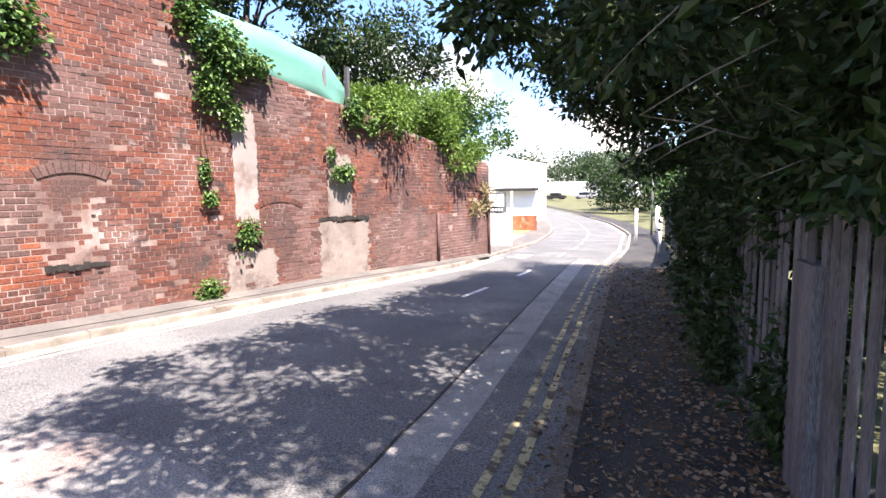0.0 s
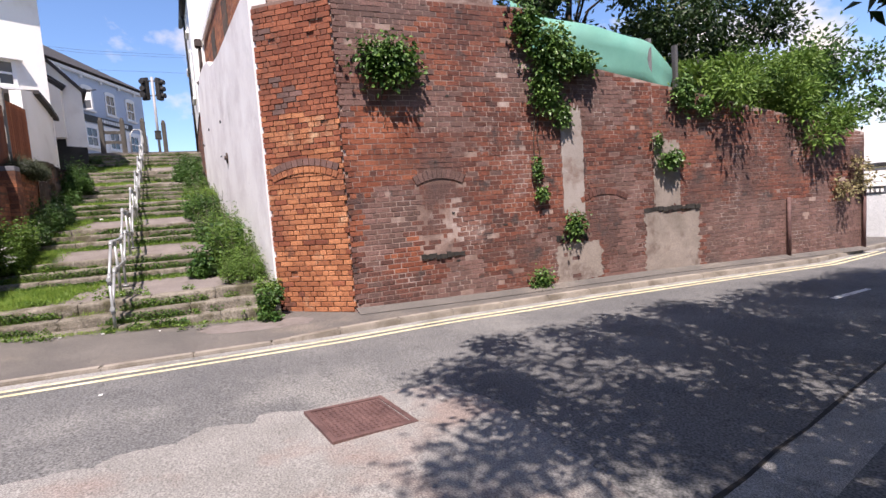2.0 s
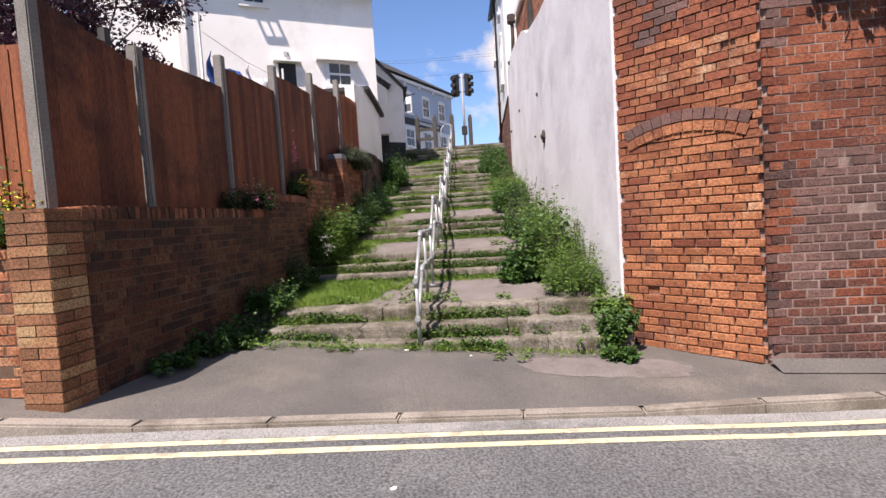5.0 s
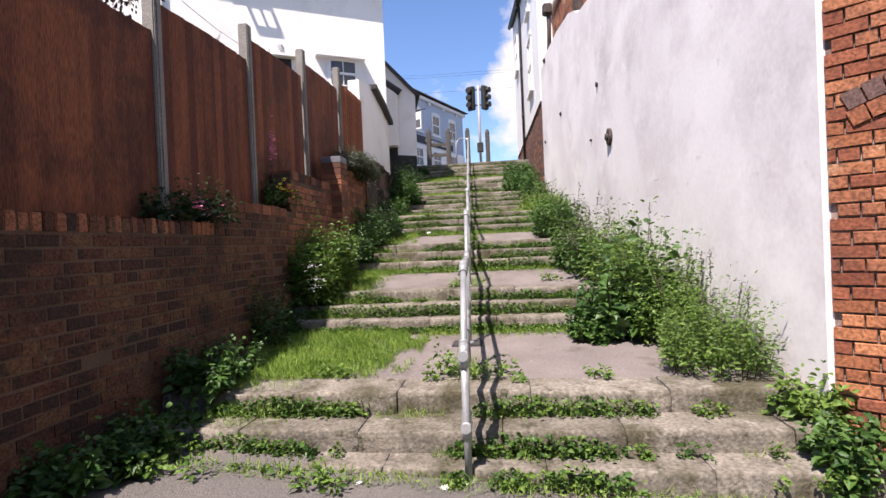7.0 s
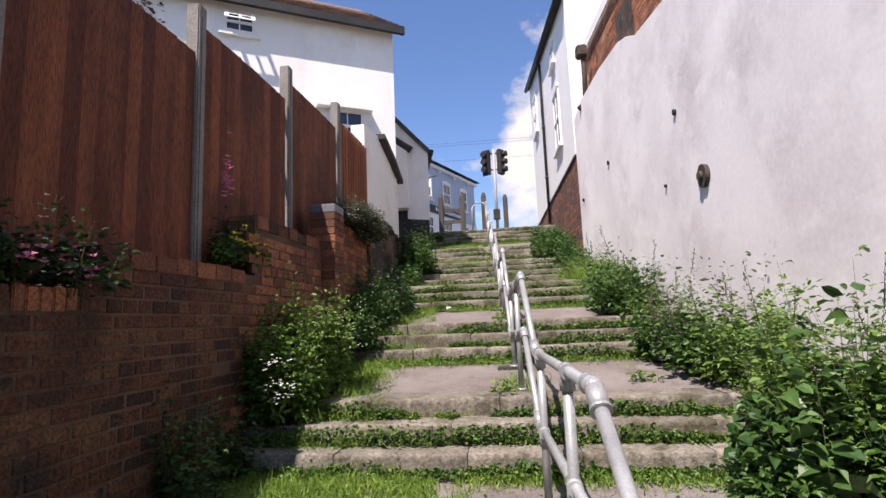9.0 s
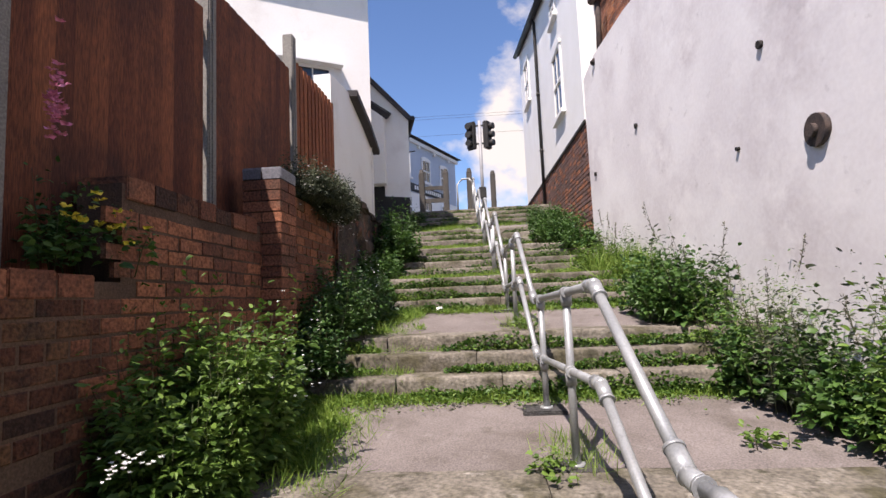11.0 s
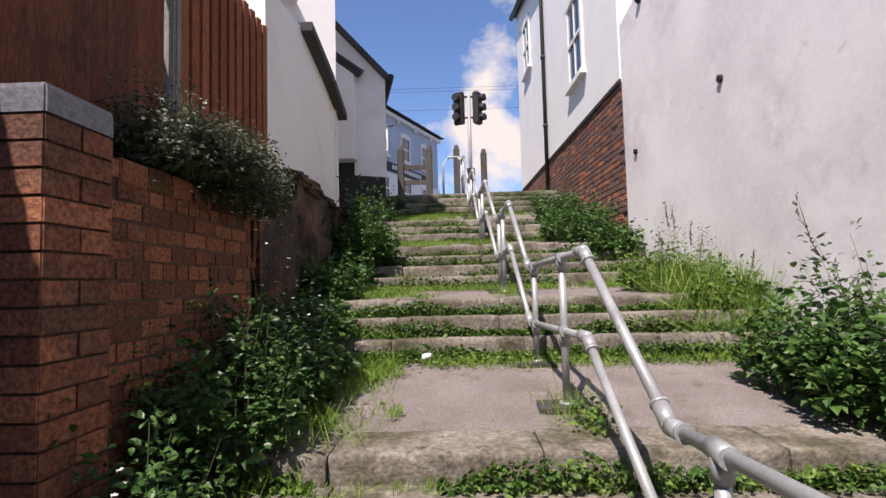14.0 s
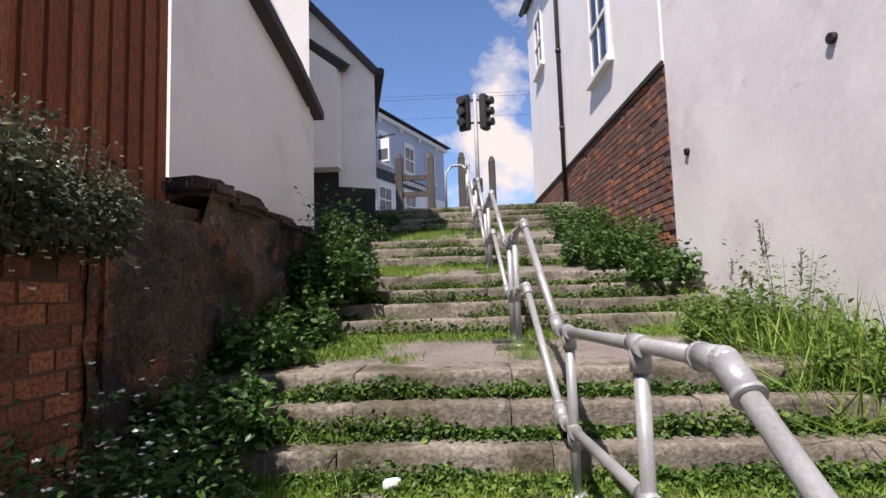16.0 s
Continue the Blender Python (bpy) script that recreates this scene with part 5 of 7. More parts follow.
slab(bm, [o + PN * 0.2 + Vector((0, 0, 7.25)), o + PN * 0.7 + Vector((0, 0, 7.25)), o + PN * 0.7 + Vector((0, 0, 8.1)), o + PN * 0.2 + Vector((0, 0, 8.1))], -PU, 0.05)
part("board", bm, M_WHITE, hang)
bm = bmesh.new()
for f in (0.004, -0.054):
    slab(bm, [o + PN * 0.25 - PU * f + Vector((0, 0, 7.32)), o + PN * 0.65 - PU * f + Vector((0, 0, 7.32)), o + PN * 0.65 - PU * f + Vector((0, 0, 7.72)), o + PN * 0.25 - PU * f + Vector((0, 0, 7.72))], -PU, 0.003)
part("sign_face", bm, M_DARKSIGN, hang, "dark picture panel")

# ---- washing behind the fence ----
for name, x0, z0, w, h, mat, label in (("blue_sheet", -11.2, 4.27, 1.0, 0.75, M_CLOTH_BLUE, "crumpled blue sheet drying behind the fence"), ("white_sheet", -12.5, 4.45, 1.1, 0.5, M_WHITE, "white washing hung behind the fence")):
    bm = bmesh.new()
    rows = []
    for i in range(13):
        f = i / 12
        rows.append([bm.verts.new((x0 - w * f, -5.3 - 0.12 * math.sin(f * 9 + j), z0 - 0.16 * math.sin(math.pi * f) - 0.1 * abs(math.sin(f * 7)) - h * j / 4)) for j in range(5)])
    for p, q in zip(rows, rows[1:]):
        for j in range(4):
            bm.faces.new((p[j], q[j], q[j + 1], p[j + 1])).smooth = True
    sheet = solid(name, bm, mat, label, "washing")
    sheet.modifiers.new("thickness", "SOLIDIFY").thickness = 0.006
line = thing("washing_line", "washing line between two grey poles", "washing line")
for x in (-10.9, -14.0):
    bm = bmesh.new()
    tube(bm, [(x, -5.3, 1.2), (x, -5.3, 4.75)], 0.025, 8)
    part("pole", bm, M_STEEL, line)
bm = bmesh.new()
tube(bm, [(-10.9, -5.3, 4.5), (-12.4, -5.3, 4.43), (-14.0, -5.3, 4.5)], 0.006, 5)
part("line", bm, M_WHITE, line)

# ---- kerbs, markings and covers ----
def kerb_run(name, edge, side, y0, y1, label, step=0.92, mat=M_KERB):
    root = thing(name, label, "kerb", kind="structure")
    y = y0
    while y < y1:
        e = min(y1, y + step)
        xa, xb = edge(y), edge(e)
        za, zb = street(y), street(e)
        bm = bmesh.new()
        lo = [(xa, y + 0.004), (xb, e - 0.004), (xb - side * 0.14, e - 0.004), (xa - side * 0.14, y + 0.004)]
        prism(bm, lo if side < 0 else lo[::-1], lambda x, yy: street(yy) - 0.3, lambda x, yy: road_z(yy) + (kerb_up(yy) if side > 0 else 0.09) + 0.006)
        bmesh.ops.bevel(bm, geom=[ed for ed in bm.edges if all(v.co.z > street(v.co.y) - 0.1 for v in ed.verts)], offset=0.015, segments=2, affect="EDGES")
        part("kerb_stone", bm, mat, root)
        y = e
    return root


kerb_run("kerb", kerb_far, 1, -9, 15.0, "worn concrete kerb stones on the stair side")
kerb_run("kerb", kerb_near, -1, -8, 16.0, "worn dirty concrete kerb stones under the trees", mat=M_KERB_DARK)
kerb_run("kerb", kerb_far, 1, 15.0, 50, "pale kerb curving with the road", 3.5)
kerb_run("kerb", kerb_near, -1, 16.0, 50, "pale kerb on the outside of the bend", 3.5)


def stripe(name, edge, off0, off1, y0, y1, mat, label, category, lift=0.004, step=0.5, wobble=0.012):
    bm = bmesh.new()
    ys = [y0 + (y1 - y0) * i / max(1, round((y1 - y0) / step)) for i in range(max(1, round((y1 - y0) / step)) + 1)]
    ribbon(bm, lambda y: edge(y) + off0 + wobble * noise.noise((y * 2.3, off0, 0)), lambda y: edge(y) + off1 + wobble * noise.noise((y * 2.1, off1, 5)), ys, lambda y: road_z(y) + lift, lambda y: road_z(y) + lift, 1)
    return solid(name, bm, mat, label, category, kind="structure")


for o in (0.18, 0.36):
    stripe("yellow_line", kerb_far, o, o + 0.075, -12, 15, M_YELLOW, "pale yellow parking line beside the kerb", "road marking")
    stripe("yellow_line", kerb_near, -o - 0.07, -o, -8, 15, M_YELLOW_WORN, "worn yellow parking line beside the kerb", "road marking", wobble=0.03)
stripe("gutter_strip", kerb_far, 0.0, 0.17, -12, 16, M_TRENCH, "dusty gutter strip", "road", 0.002)
stripe("trench_patch", kerb_near, -1.18, -0.76, -8, 16, M_TRENCH, "long pale trench reinstatement in the road", "road patch", 0.003)
stripe("tar_seam", kerb_near, -1.215, -1.185, -8, 16, M_NEAR_BLACK, "dark tar seam beside the trench patch", "road patch", 0.004, 0.5, 0.03)
middle = lambda y: (kerb_far(y) + kerb_near(y)) / 2
for y in (8.2, 11.4, 16.5, 19.5, 22.0, 24.5, 27, 29.5, 32, 35, 38, 41, 44, 47):
    stripe("centre_dash", middle, -0.05, 0.05, y, y + 1.2, M_LINE, "worn white centre dash", "road marking", 0.005)
for y in (15.2, 16.0):
    stripe("give_way_mark", kerb_far, 0.5, 1.1, y, y + 0.25, M_LINE, "short white road mark", "road marking", 0.005)
stripe("edge_line", kerb_near, -0.32, -0.22, 15.5, 45, M_LINE, "white line along the kerb", "road marking", 0.005)
# pale patch round the manhole
rnd = random.Random(5)
bm = bmesh.new()
ring = []
outline = ((-4.75, 1.5), (-4.82, 0.9), (-4.72, 0.3), (-4.78, -0.15), (-4.62, -0.2), (-4.66, -0.55), (-4.45, -0.75), (-4.40, -1.15), (-4.28, -1.25), (-4.25, -1.75), (-4.0, -1.95), (-3.6, -2.1), (-2.6, -2.2), (-1.9, -1.9), (-1.7, 0.5), (-2.2, 1.7), (-3.2, 1.8), (-4.2, 1.75))
for (xa, ya), (xb, yb) in zip(outline, outline[1:] + outline[:1]):
    for k in range(5):
        x, y = xa + (xb - xa) * k / 5 + rnd.uniform(-0.025, 0.025), ya + (yb - ya) * k / 5 + rnd.uniform(-0.02, 0.02)
        ring.append(bm.verts.new((x, y, road_z(y) + 0.004)))
mid = bm.verts.new((-3.4, -0.2, road_z(-0.2) + 0.004))
for a, b in zip(ring, ring[1:] + ring[:1]):
    bm.faces.new((mid, a, b))
solid("road_patch", bm, M_PATCH, "pale ragged patch of worn road surface", "road patch", kind="structure")
MC = Matrix.Translation((-4.31, 0.62, road_z(0.62) + 0.016)) @ pose(0, 0, 0, -3.6, 0, 8)
cover = thing("manhole_cover", "rusty brown square iron manhole cover in the road", "manhole cover")
bm = bmesh.new()
box(bm, -0.31, 0.31, -0.31, 0.31, -0.04, 0.004, MC, bevel=0.004)
part("plate", bm, M_IRON, cover)
bm = bmesh.new()
for a, b, c, d in ((-0.36, 0.36, -0.36, -0.315), (-0.36, 0.36, 0.315, 0.36), (-0.36, -0.315, -0.315, 0.315), (0.315, 0.36, -0.315, 0.315)):
    box(bm, a, b, c, d, -0.04, 0.010, MC)
part("frame", bm, M_IRON, cover)
bm = bmesh.new()
for i in range(13):
    for j in range(13):
        x, y = -0.276 + 0.046 * i, -0.276 + 0.046 * j
        k = 0.015 if (i + j) % 2 else 0.007
        box(bm, x - k, x + k, y - 0.022 + k, y + 0.022 - k, 0.002, 0.010, MC)
part("tread_pattern", bm, M_IRON, cover)
bpy.data.objects["tread_pattern"]["kind"] = "stuff"
# patches on the pavement before the steps
def pavement_z(x, y):
    lo = kerb_far(y) - 0.12
    return street(y) + (road_z(y) + kerb_up(y) - street(y)) * min(1, max(0, (x + 9.4) / (lo + 9.4)))


for y0, y1, x0, x1, mat in ((-0.7, 0.9, -8.55, -7.95, M_PINK),):
    bm = bmesh.new()
    ring = []
    for i in range(36):
        t = 2 * math.pi * i / 36
        c, s = math.cos(t), math.sin(t)
        e = max(abs(c), abs(s)) ** 0.7
        x, y = (x0 + x1) / 2 + (x1 - x0) / 2 * s / e * rnd.uniform(0.85, 1.05), (y0 + y1) / 2 + (y1 - y0) / 2 * c / e * rnd.uniform(0.9, 1.05)
        ring.append(bm.verts.new((x, y, pavement_z(x, y) + 0.004)))
    bm.faces.new(ring)
    solid("pavement_patch", bm, mat, "pale patch in the pavement", "pavement patch", kind="structure")

# ---- plants ----
RNG = np.random.default_rng(11)


def leafy(name, leaves, stems, mat, label, category, group="", size=(0.05, 0.09), slim=0.6, stem_mat=None):
    """A plant: stems and a mass of leaves under one root."""
    root = thing(name, label, category, group)
    p, a = leaves
    ob = new("leaves", leaf_mesh("leaves", p, a, size if len(size) == len(p) else RNG.uniform(size[0], size[1], len(p)), mat, slim, oval=True))
    ob.parent = root
    if stems:
        bm = bmesh.new()
        for s, r in stems:
            tube(bm, s, r, 5, 0.35)
        tagged(part("stem", bm, stem_mat or M_STALK, root), kind="stuff")
    return root


def weed(x, y, z, h, r, n, label="green weeds growing at the foot of the wall", mat=None, size=(0.04, 0.09), slim=0.55, spikes=0, name="weed", droop=0.0, ragged=0.45):
    """Upright stalks set with leaves, longer below than above; some carry grey seed spikes that stand out over the top."""
    k = max(6, int(n / 26))
    ps, al, stems, tp, ta, sz = [], [], [], [], [], []
    for i in range(k):
        t, d = RNG.uniform(0, 2 * math.pi), r * math.sqrt(RNG.uniform(0, 1))
        lump = 0.80 + ragged * noise.noise((x * 3 + 2.4 * math.cos(t), y * 3 + 2.4 * math.sin(t), 1.0))
        hh = h * RNG.uniform(0.55, 1.0) * (1.15 - 0.6 * (d / max(r, 0.01)) ** 2) * lump * 1.12
        bx, by = x + d * math.cos(t), y + d * math.sin(t)
        lean = np.array([math.cos(t), math.sin(t), 0]) * RNG.uniform(0.02, 0.38) * hh
        if i % 3 == 0 or i < spikes:
            stems.append(([(bx, by, z - 0.03), (bx + lean[0] * 0.4, by + lean[1] * 0.4, z + hh * 0.5), (bx + lean[0], by + lean[1], z + hh)], 0.003))
        m = max(4, int(n / k))
        f = np.round(RNG.uniform(0.08, 1.0, m) ** 0.8 * 8) / 8 + RNG.normal(size=m) * 0.015
        az = RNG.uniform(0, 2 * math.pi, m)
        out = np.stack([np.cos(az), np.sin(az), RNG.uniform(-0.35, 0.45, m) + 2.4 * np.maximum(f - 0.8, 0) - droop], 1)
        base = np.array([bx, by, z]) + np.outer(f, lean) + np.outer(f, [0, 0, hh])
        ps.append(base + out * RNG.uniform(0.005, 0.04, m)[:, None] * (1 + r))
        al.append(out)
        sz.append(RNG.uniform(size[0], size[1], m) * (1.15 - 0.5 * np.clip(f, 0, 1)))
        if i < spikes:
            m = 40
            tall = RNG.uniform(1.15, 1.4)
            f = np.linspace(0.92, tall, m)
            tp.append(np.array([bx, by, z]) + np.outer(np.minimum(f, 1.2), lean) + np.outer(f, [0, 0, hh]))
            ta.append(RNG.normal(size=(m, 3)) * 0.55 + [0, 0, 0.7])
            stems.append(([(bx + lean[0], by + lean[1], z + hh), (bx + lean[0] * 1.2, by + lean[1] * 1.2, z + hh * tall)], 0.003))
    root = leafy(name, (np.concatenate(ps), np.concatenate(al)), stems, mat or M_LEAF, label, "weed", "weeds beside the steps", np.concatenate(sz), slim)
    if tp:
        tp = np.concatenate(tp)
        ob = new("seed_spike", leaf_mesh("seed_spike", tp, np.concatenate(ta), RNG.uniform(0.015, 0.035, len(tp)), M_SPIKE, 0.4))
        ob.parent = root
        tagged(ob, "grey-brown seed spikes", kind="stuff")
    return root


def ground_y(x, y):
    return ground_at(x) if x < -8.73 else street(y)


STYLES = {  # leaf material, leaf sizes, slimness
    "nettle": (M_LEAF, (0.05, 0.095), 0.62), "mugwort": (M_WEED, (0.05, 0.10), 0.36), "fine": (M_WEED, (0.030, 0.065), 0.30), "dark": (M_BROAD, (0.035, 0.075), 0.5),
    "broad": (M_BROAD, (0.08, 0.19), 0.66), "bright": (M_WEED, (0.045, 0.085), 0.55), "silver": (M_GREYLEAF, (0.045, 0.09), 0.34)}
# clumps of tall weeds along the white wall
for x, off, h, r, n, sp, style, label in (
        (-8.5, 0.22, 0.20, 0.14, 120, 0, "nettle", "low leafy nettles at the foot of the brick corner"), (-8.8, 0.16, 0.34, 0.16, 200, 0, "nettle", "low leafy nettles at the foot of the white wall"),
        (-9.2, 0.16, 0.34, 0.18, 260, 0, "bright", "bright leafy weeds in the corner of the wall"),
        (-9.8, 0.40, 0.74, 0.33, 2300, 4, "fine", "bushy fine-leaved weed beside the white wall"), (-10.15, 0.30, 0.70, 0.28, 1300, 6, "fine", "bushy fine-leaved weed beside the white wall"),
        (-10.85, 0.36, 1.02, 0.30, 1300, 6, "mugwort", "tall mugwort rising behind the dock leaves"), (-10.5, 0.14, 0.55, 0.12, 240, 5, "silver", "thin grey seeding stalks against the white wall"),
        (-11.05, 0.66, 0.98, 0.38, 560, 0, "broad", "tall clump of broad dark dock leaves"), (-11.3, 0.42, 1.18, 0.38, 2000, 7, "mugwort", "tall mugwort rising behind the dock leaves"),
        (-10.95, 0.95, 0.34, 0.22, 500, 0, "nettle", "dark nettles at the edge of the landing"), (-12.0, 0.34, 0.80, 0.26, 1300, 2, "fine", "bushy fine-leaved weed on the steps"),
        (-12.45, 0.34, 1.0, 0.32, 1000, 6, "mugwort", "tall mugwort against the white wall"), (-12.75, 0.48, 0.62, 0.32, 520, 0, "nettle", "dark nettles beside the landing"),
        (-13.15, 0.36, 0.92, 0.34, 1200, 6, "silver", "grey seeding mugwort against the white wall"), (-13.35, 0.58, 0.70, 0.32, 560, 0, "nettle", "dark nettles beside the landing"),
        (-13.85, 0.42, 0.82, 0.36, 1300, 5, "fine", "fine-leaved weeds against the white wall"), (-14.6, 0.56, 0.86, 0.34, 900, 0, "nettle", "leafy dark bush of nettles on the landing"), (-14.75, 0.34, 0.95, 0.22, 360, 5, "silver", "grey seeding mugwort against the white wall"),
        (-15.1, 0.56, 0.76, 0.32, 640, 0, "nettle", "leafy dark bush of nettles on the landing"), (-15.6, 0.34, 0.40, 0.24, 420, 1, "bright", "low bright weeds against the white wall"),
        (-16.35, 0.30, 0.42, 0.24, 500, 2, "bright", "low bright weeds against the white wall"), (-16.9, 0.36, 0.82, 0.22, 800, 4, "fine", "tall bright weed spike against the white wall"), (-17.15, 0.55, 0.42, 0.28, 520, 1, "bright", "low bright weeds beside the steps"),
        (-17.8, 0.32, 0.42, 0.26, 520, 2, "fine", "fine weeds against the white wall"), (-18.5, 0.36, 0.46, 0.30, 420, 0, "nettle", "dark nettles under the brick plinth"),
        (-19.1, 0.48, 0.62, 0.38, 620, 0, "nettle", "dark nettles under the brick plinth"), (-19.75, 0.55, 0.70, 0.42, 760, 0, "nettle", "dark nettles under the brick plinth"), (-20.5, 0.5, 0.58, 0.40, 620, 0, "nettle", "dark nettles under the brick plinth"),
        (-21.4, 0.45, 0.5, 0.36, 480, 0, "dark", "dark weeds under the brick plinth"), (-22.3, 0.4, 0.4, 0.32, 360, 0, "dark", "dark weeds near the head of the steps")):
    y = right_wall(x) - off
    m, sz, slim = STYLES[style]
    weed(x, y, ground_y(x, y), h, r, int(n * (2.3 if style in ("nettle", "dark", "mugwort") else 1.6)), label, m, sz, slim, sp)
# weeds in the shade of the garden wall
for x, off, h, r, n, sp, style, label in (
        (-7.7, 0.20, 0.20, 0.24, 160, 0, "nettle", "low dark leaves at the foot of the garden wall"), (-8.35, 0.26, 0.32, 0.30, 300, 0, "nettle", "dark nettles at the foot of the garden wall"), (-8.9, 0.32, 0.42, 0.34, 420, 0, "nettle", "dark nettles at the foot of the garden wall"),
        (-9.45, 0.36, 0.40, 0.30, 360, 0, "nettle", "dark nettles at the foot of the garden wall"), (-9.95, 0.30, 0.36, 0.26, 300, 1, "dark", "low dark weeds at the foot of the garden wall"), (-10.85, 0.24, 0.78, 0.20, 420, 2, "dark", "tall thin dark weed against the garden wall"),
        (-11.35, 0.36, 0.72, 0.14, 200, 0, "dark", "white-flowered cow parsley beside the garden wall"), (-11.95, 0.36, 0.88, 0.28, 2600, 0, "mugwort", "bushy mugwort with jagged green leaves"), (-12.35, 0.44, 1.0, 0.34, 4200, 0, "mugwort", "bushy mugwort with jagged green leaves"),
        (-12.05, 0.62, 0.36, 0.16, 260, 0, "bright", "bright leafy weeds beside the steps"), (-13.0, 0.34, 0.55, 0.26, 420, 0, "dark", "dark weeds beside the brick pier"), (-13.7, 0.40, 0.62, 0.34, 900, 1, "dark", "dark weeds beside the brick pier"), (-14.3, 0.48, 0.66, 0.38, 1200, 1, "dark", "dark weeds below the daisies"),
        (-14.95, 0.50, 0.74, 0.42, 1700, 0, "dark", "dark feverfew with small white flowers"), (-15.35, 0.72, 0.46, 0.30, 620, 0, "dark", "dark feverfew with small white flowers"), (-15.9, 0.42, 0.42, 0.34, 520, 0, "nettle", "dark nettles beside the old wall"), (-16.6, 0.42, 0.42, 0.34, 420, 0, "nettle", "dark nettles beside the old wall"),
        (-17.4, 0.40, 0.50, 0.34, 420, 0, "nettle", "dark nettles beside the old wall"), (-18.25, 0.60, 0.98, 0.40, 900, 0, "nettle", "tall leafy bush beside the old wall"), (-18.8, 0.48, 0.84, 0.36, 620, 0, "nettle", "tall leafy bush beside the old wall"),
        (-19.8, 0.35, 0.3, 0.3, 240, 0, "dark", "low dark weeds near the tarred wall"), (-21.0, 0.5, 0.3, 0.3, 240, 0, "dark", "low dark weeds near the tarred wall"), (-22.3, 0.5, 0.4, 0.35, 300, 0, "dark", "low dark weeds near the head of the steps")):
    y = left_wall(x) + off * (0.8 if x > -10 else 0.62)
    m, sz, slim = STYLES[style]
    weed(x, y, ground_y(x, y), h, r * 0.8, int(n * (2.3 if style in ("nettle", "dark", "mugwort") else 1.6)), label, m, sz, slim, sp)
# small plants at the foot of the rail posts and on the step edges
for x, y, h, r, n in ((-9.72, -1.98, 0.26, 0.17, 170), (-9.70, -1.62, 0.14, 0.22, 150), (-9.72, -0.86, 0.08, 0.12, 60), (-12.3, -2.1, 0.16, 0.14, 90), (-14.62, -2.05, 0.18, 0.14, 90), (-9.75, -2.95, 0.16, 0.14, 90), (-12.62, -0.9, 0.12, 0.14, 70), (-8.62, -3.55, 0.14, 0.26, 170), (-8.64, -2.6, 0.09, 0.2, 90), (-8.64, -0.75, 0.09, 0.3, 130)):
    weed(x, y, ground_y(x, y), h, r, n, "small leafy weed rooted in a crack", M_WEED, (0.03, 0.065), 0.6)
# ivy and shrubs rooted in the street wall
def wall_face(y):
    return -8.26 + max(0, y - 8) * 0.045


for y, z, ry, rz, n, sz in ((2.42, 3.72, 0.42, 0.34, 900, 0.11), (5.05, 4.45, 0.26, 0.35, 420, 0.11), (5.5, 4.0, 0.40, 0.42, 1000, 0.11), (6.1, 3.85, 0.34, 0.22, 420, 0.10), (5.35, 3.35, 0.26, 0.35, 600, 0.10), (5.72, 2.9, 0.16, 0.2, 260, 0.09),
                            (8.75, 3.35, 0.24, 0.32, 420, 0.11), (8.35, 2.0, 0.28, 0.18, 260, 0.11), (5.12, 1.95, 0.08, 0.22, 110, 0.08), (5.2, 1.48, 0.12, 0.12, 120, 0.08), (5.9, 0.86, 0.20, 0.22, 300, 0.08), (5.08, -0.1, 0.20, 0.2, 220, 0.08), (8.05, 2.4, 0.1, 0.15, 90, 0.08), (9.3, 3.1, 0.2, 0.2, 200, 0.1)):
    k = int(n * 1.7)
    d = RNG.normal(size=(k, 3)) * 0.5
    p = np.stack([wall_face(y) + 0.04 + np.abs(d[:, 0]) * 0.20 * min(ry, 0.5) / 0.4, y + d[:, 1] * ry, z + d[:, 2] * rz], 1)
    al = np.stack([RNG.uniform(0.2, 1, k), d[:, 1] + RNG.normal(size=k) * 0.4, RNG.uniform(-0.9, 0.3, k)], 1)
    stems = [([(wall_face(y), y + RNG.uniform(-0.05, 0.05), z + rz * 0.3), (wall_face(y) + 0.08, y + RNG.uniform(-ry, ry) * 0.5, z + RNG.uniform(-rz, rz) * 0.5)], 0.01) for _ in range(5)]
    leafy("ivy", (p, al), stems, M_IVY, "clump of green ivy hanging on the brick wall", "ivy", "ivy on the brick wall", (sz * 0.5, sz * 0.85), 0.8)
# dry hanging roots below the ivy
bm = bmesh.new()
for y, z0, z1 in ((2.3, 3.45, 2.75), (5.12, 3.2, 1.4), (5.2, 3.1, 1.9), (8.2, 2.6, 2.0), (2.05, 3.6, 3.1)):
    pts = [(wall_face(y) + 0.02, y + 0.03 * math.sin(i * 1.7), z0 + (z1 - z0) * i / 6) for i in range(7)]
    tube(bm, pts, 0.012, 5, 0.4)
solid("dry_creeper", bm, M_BARK, "dry brown creeper trailing down the brick wall", "creeper", kind="stuff")


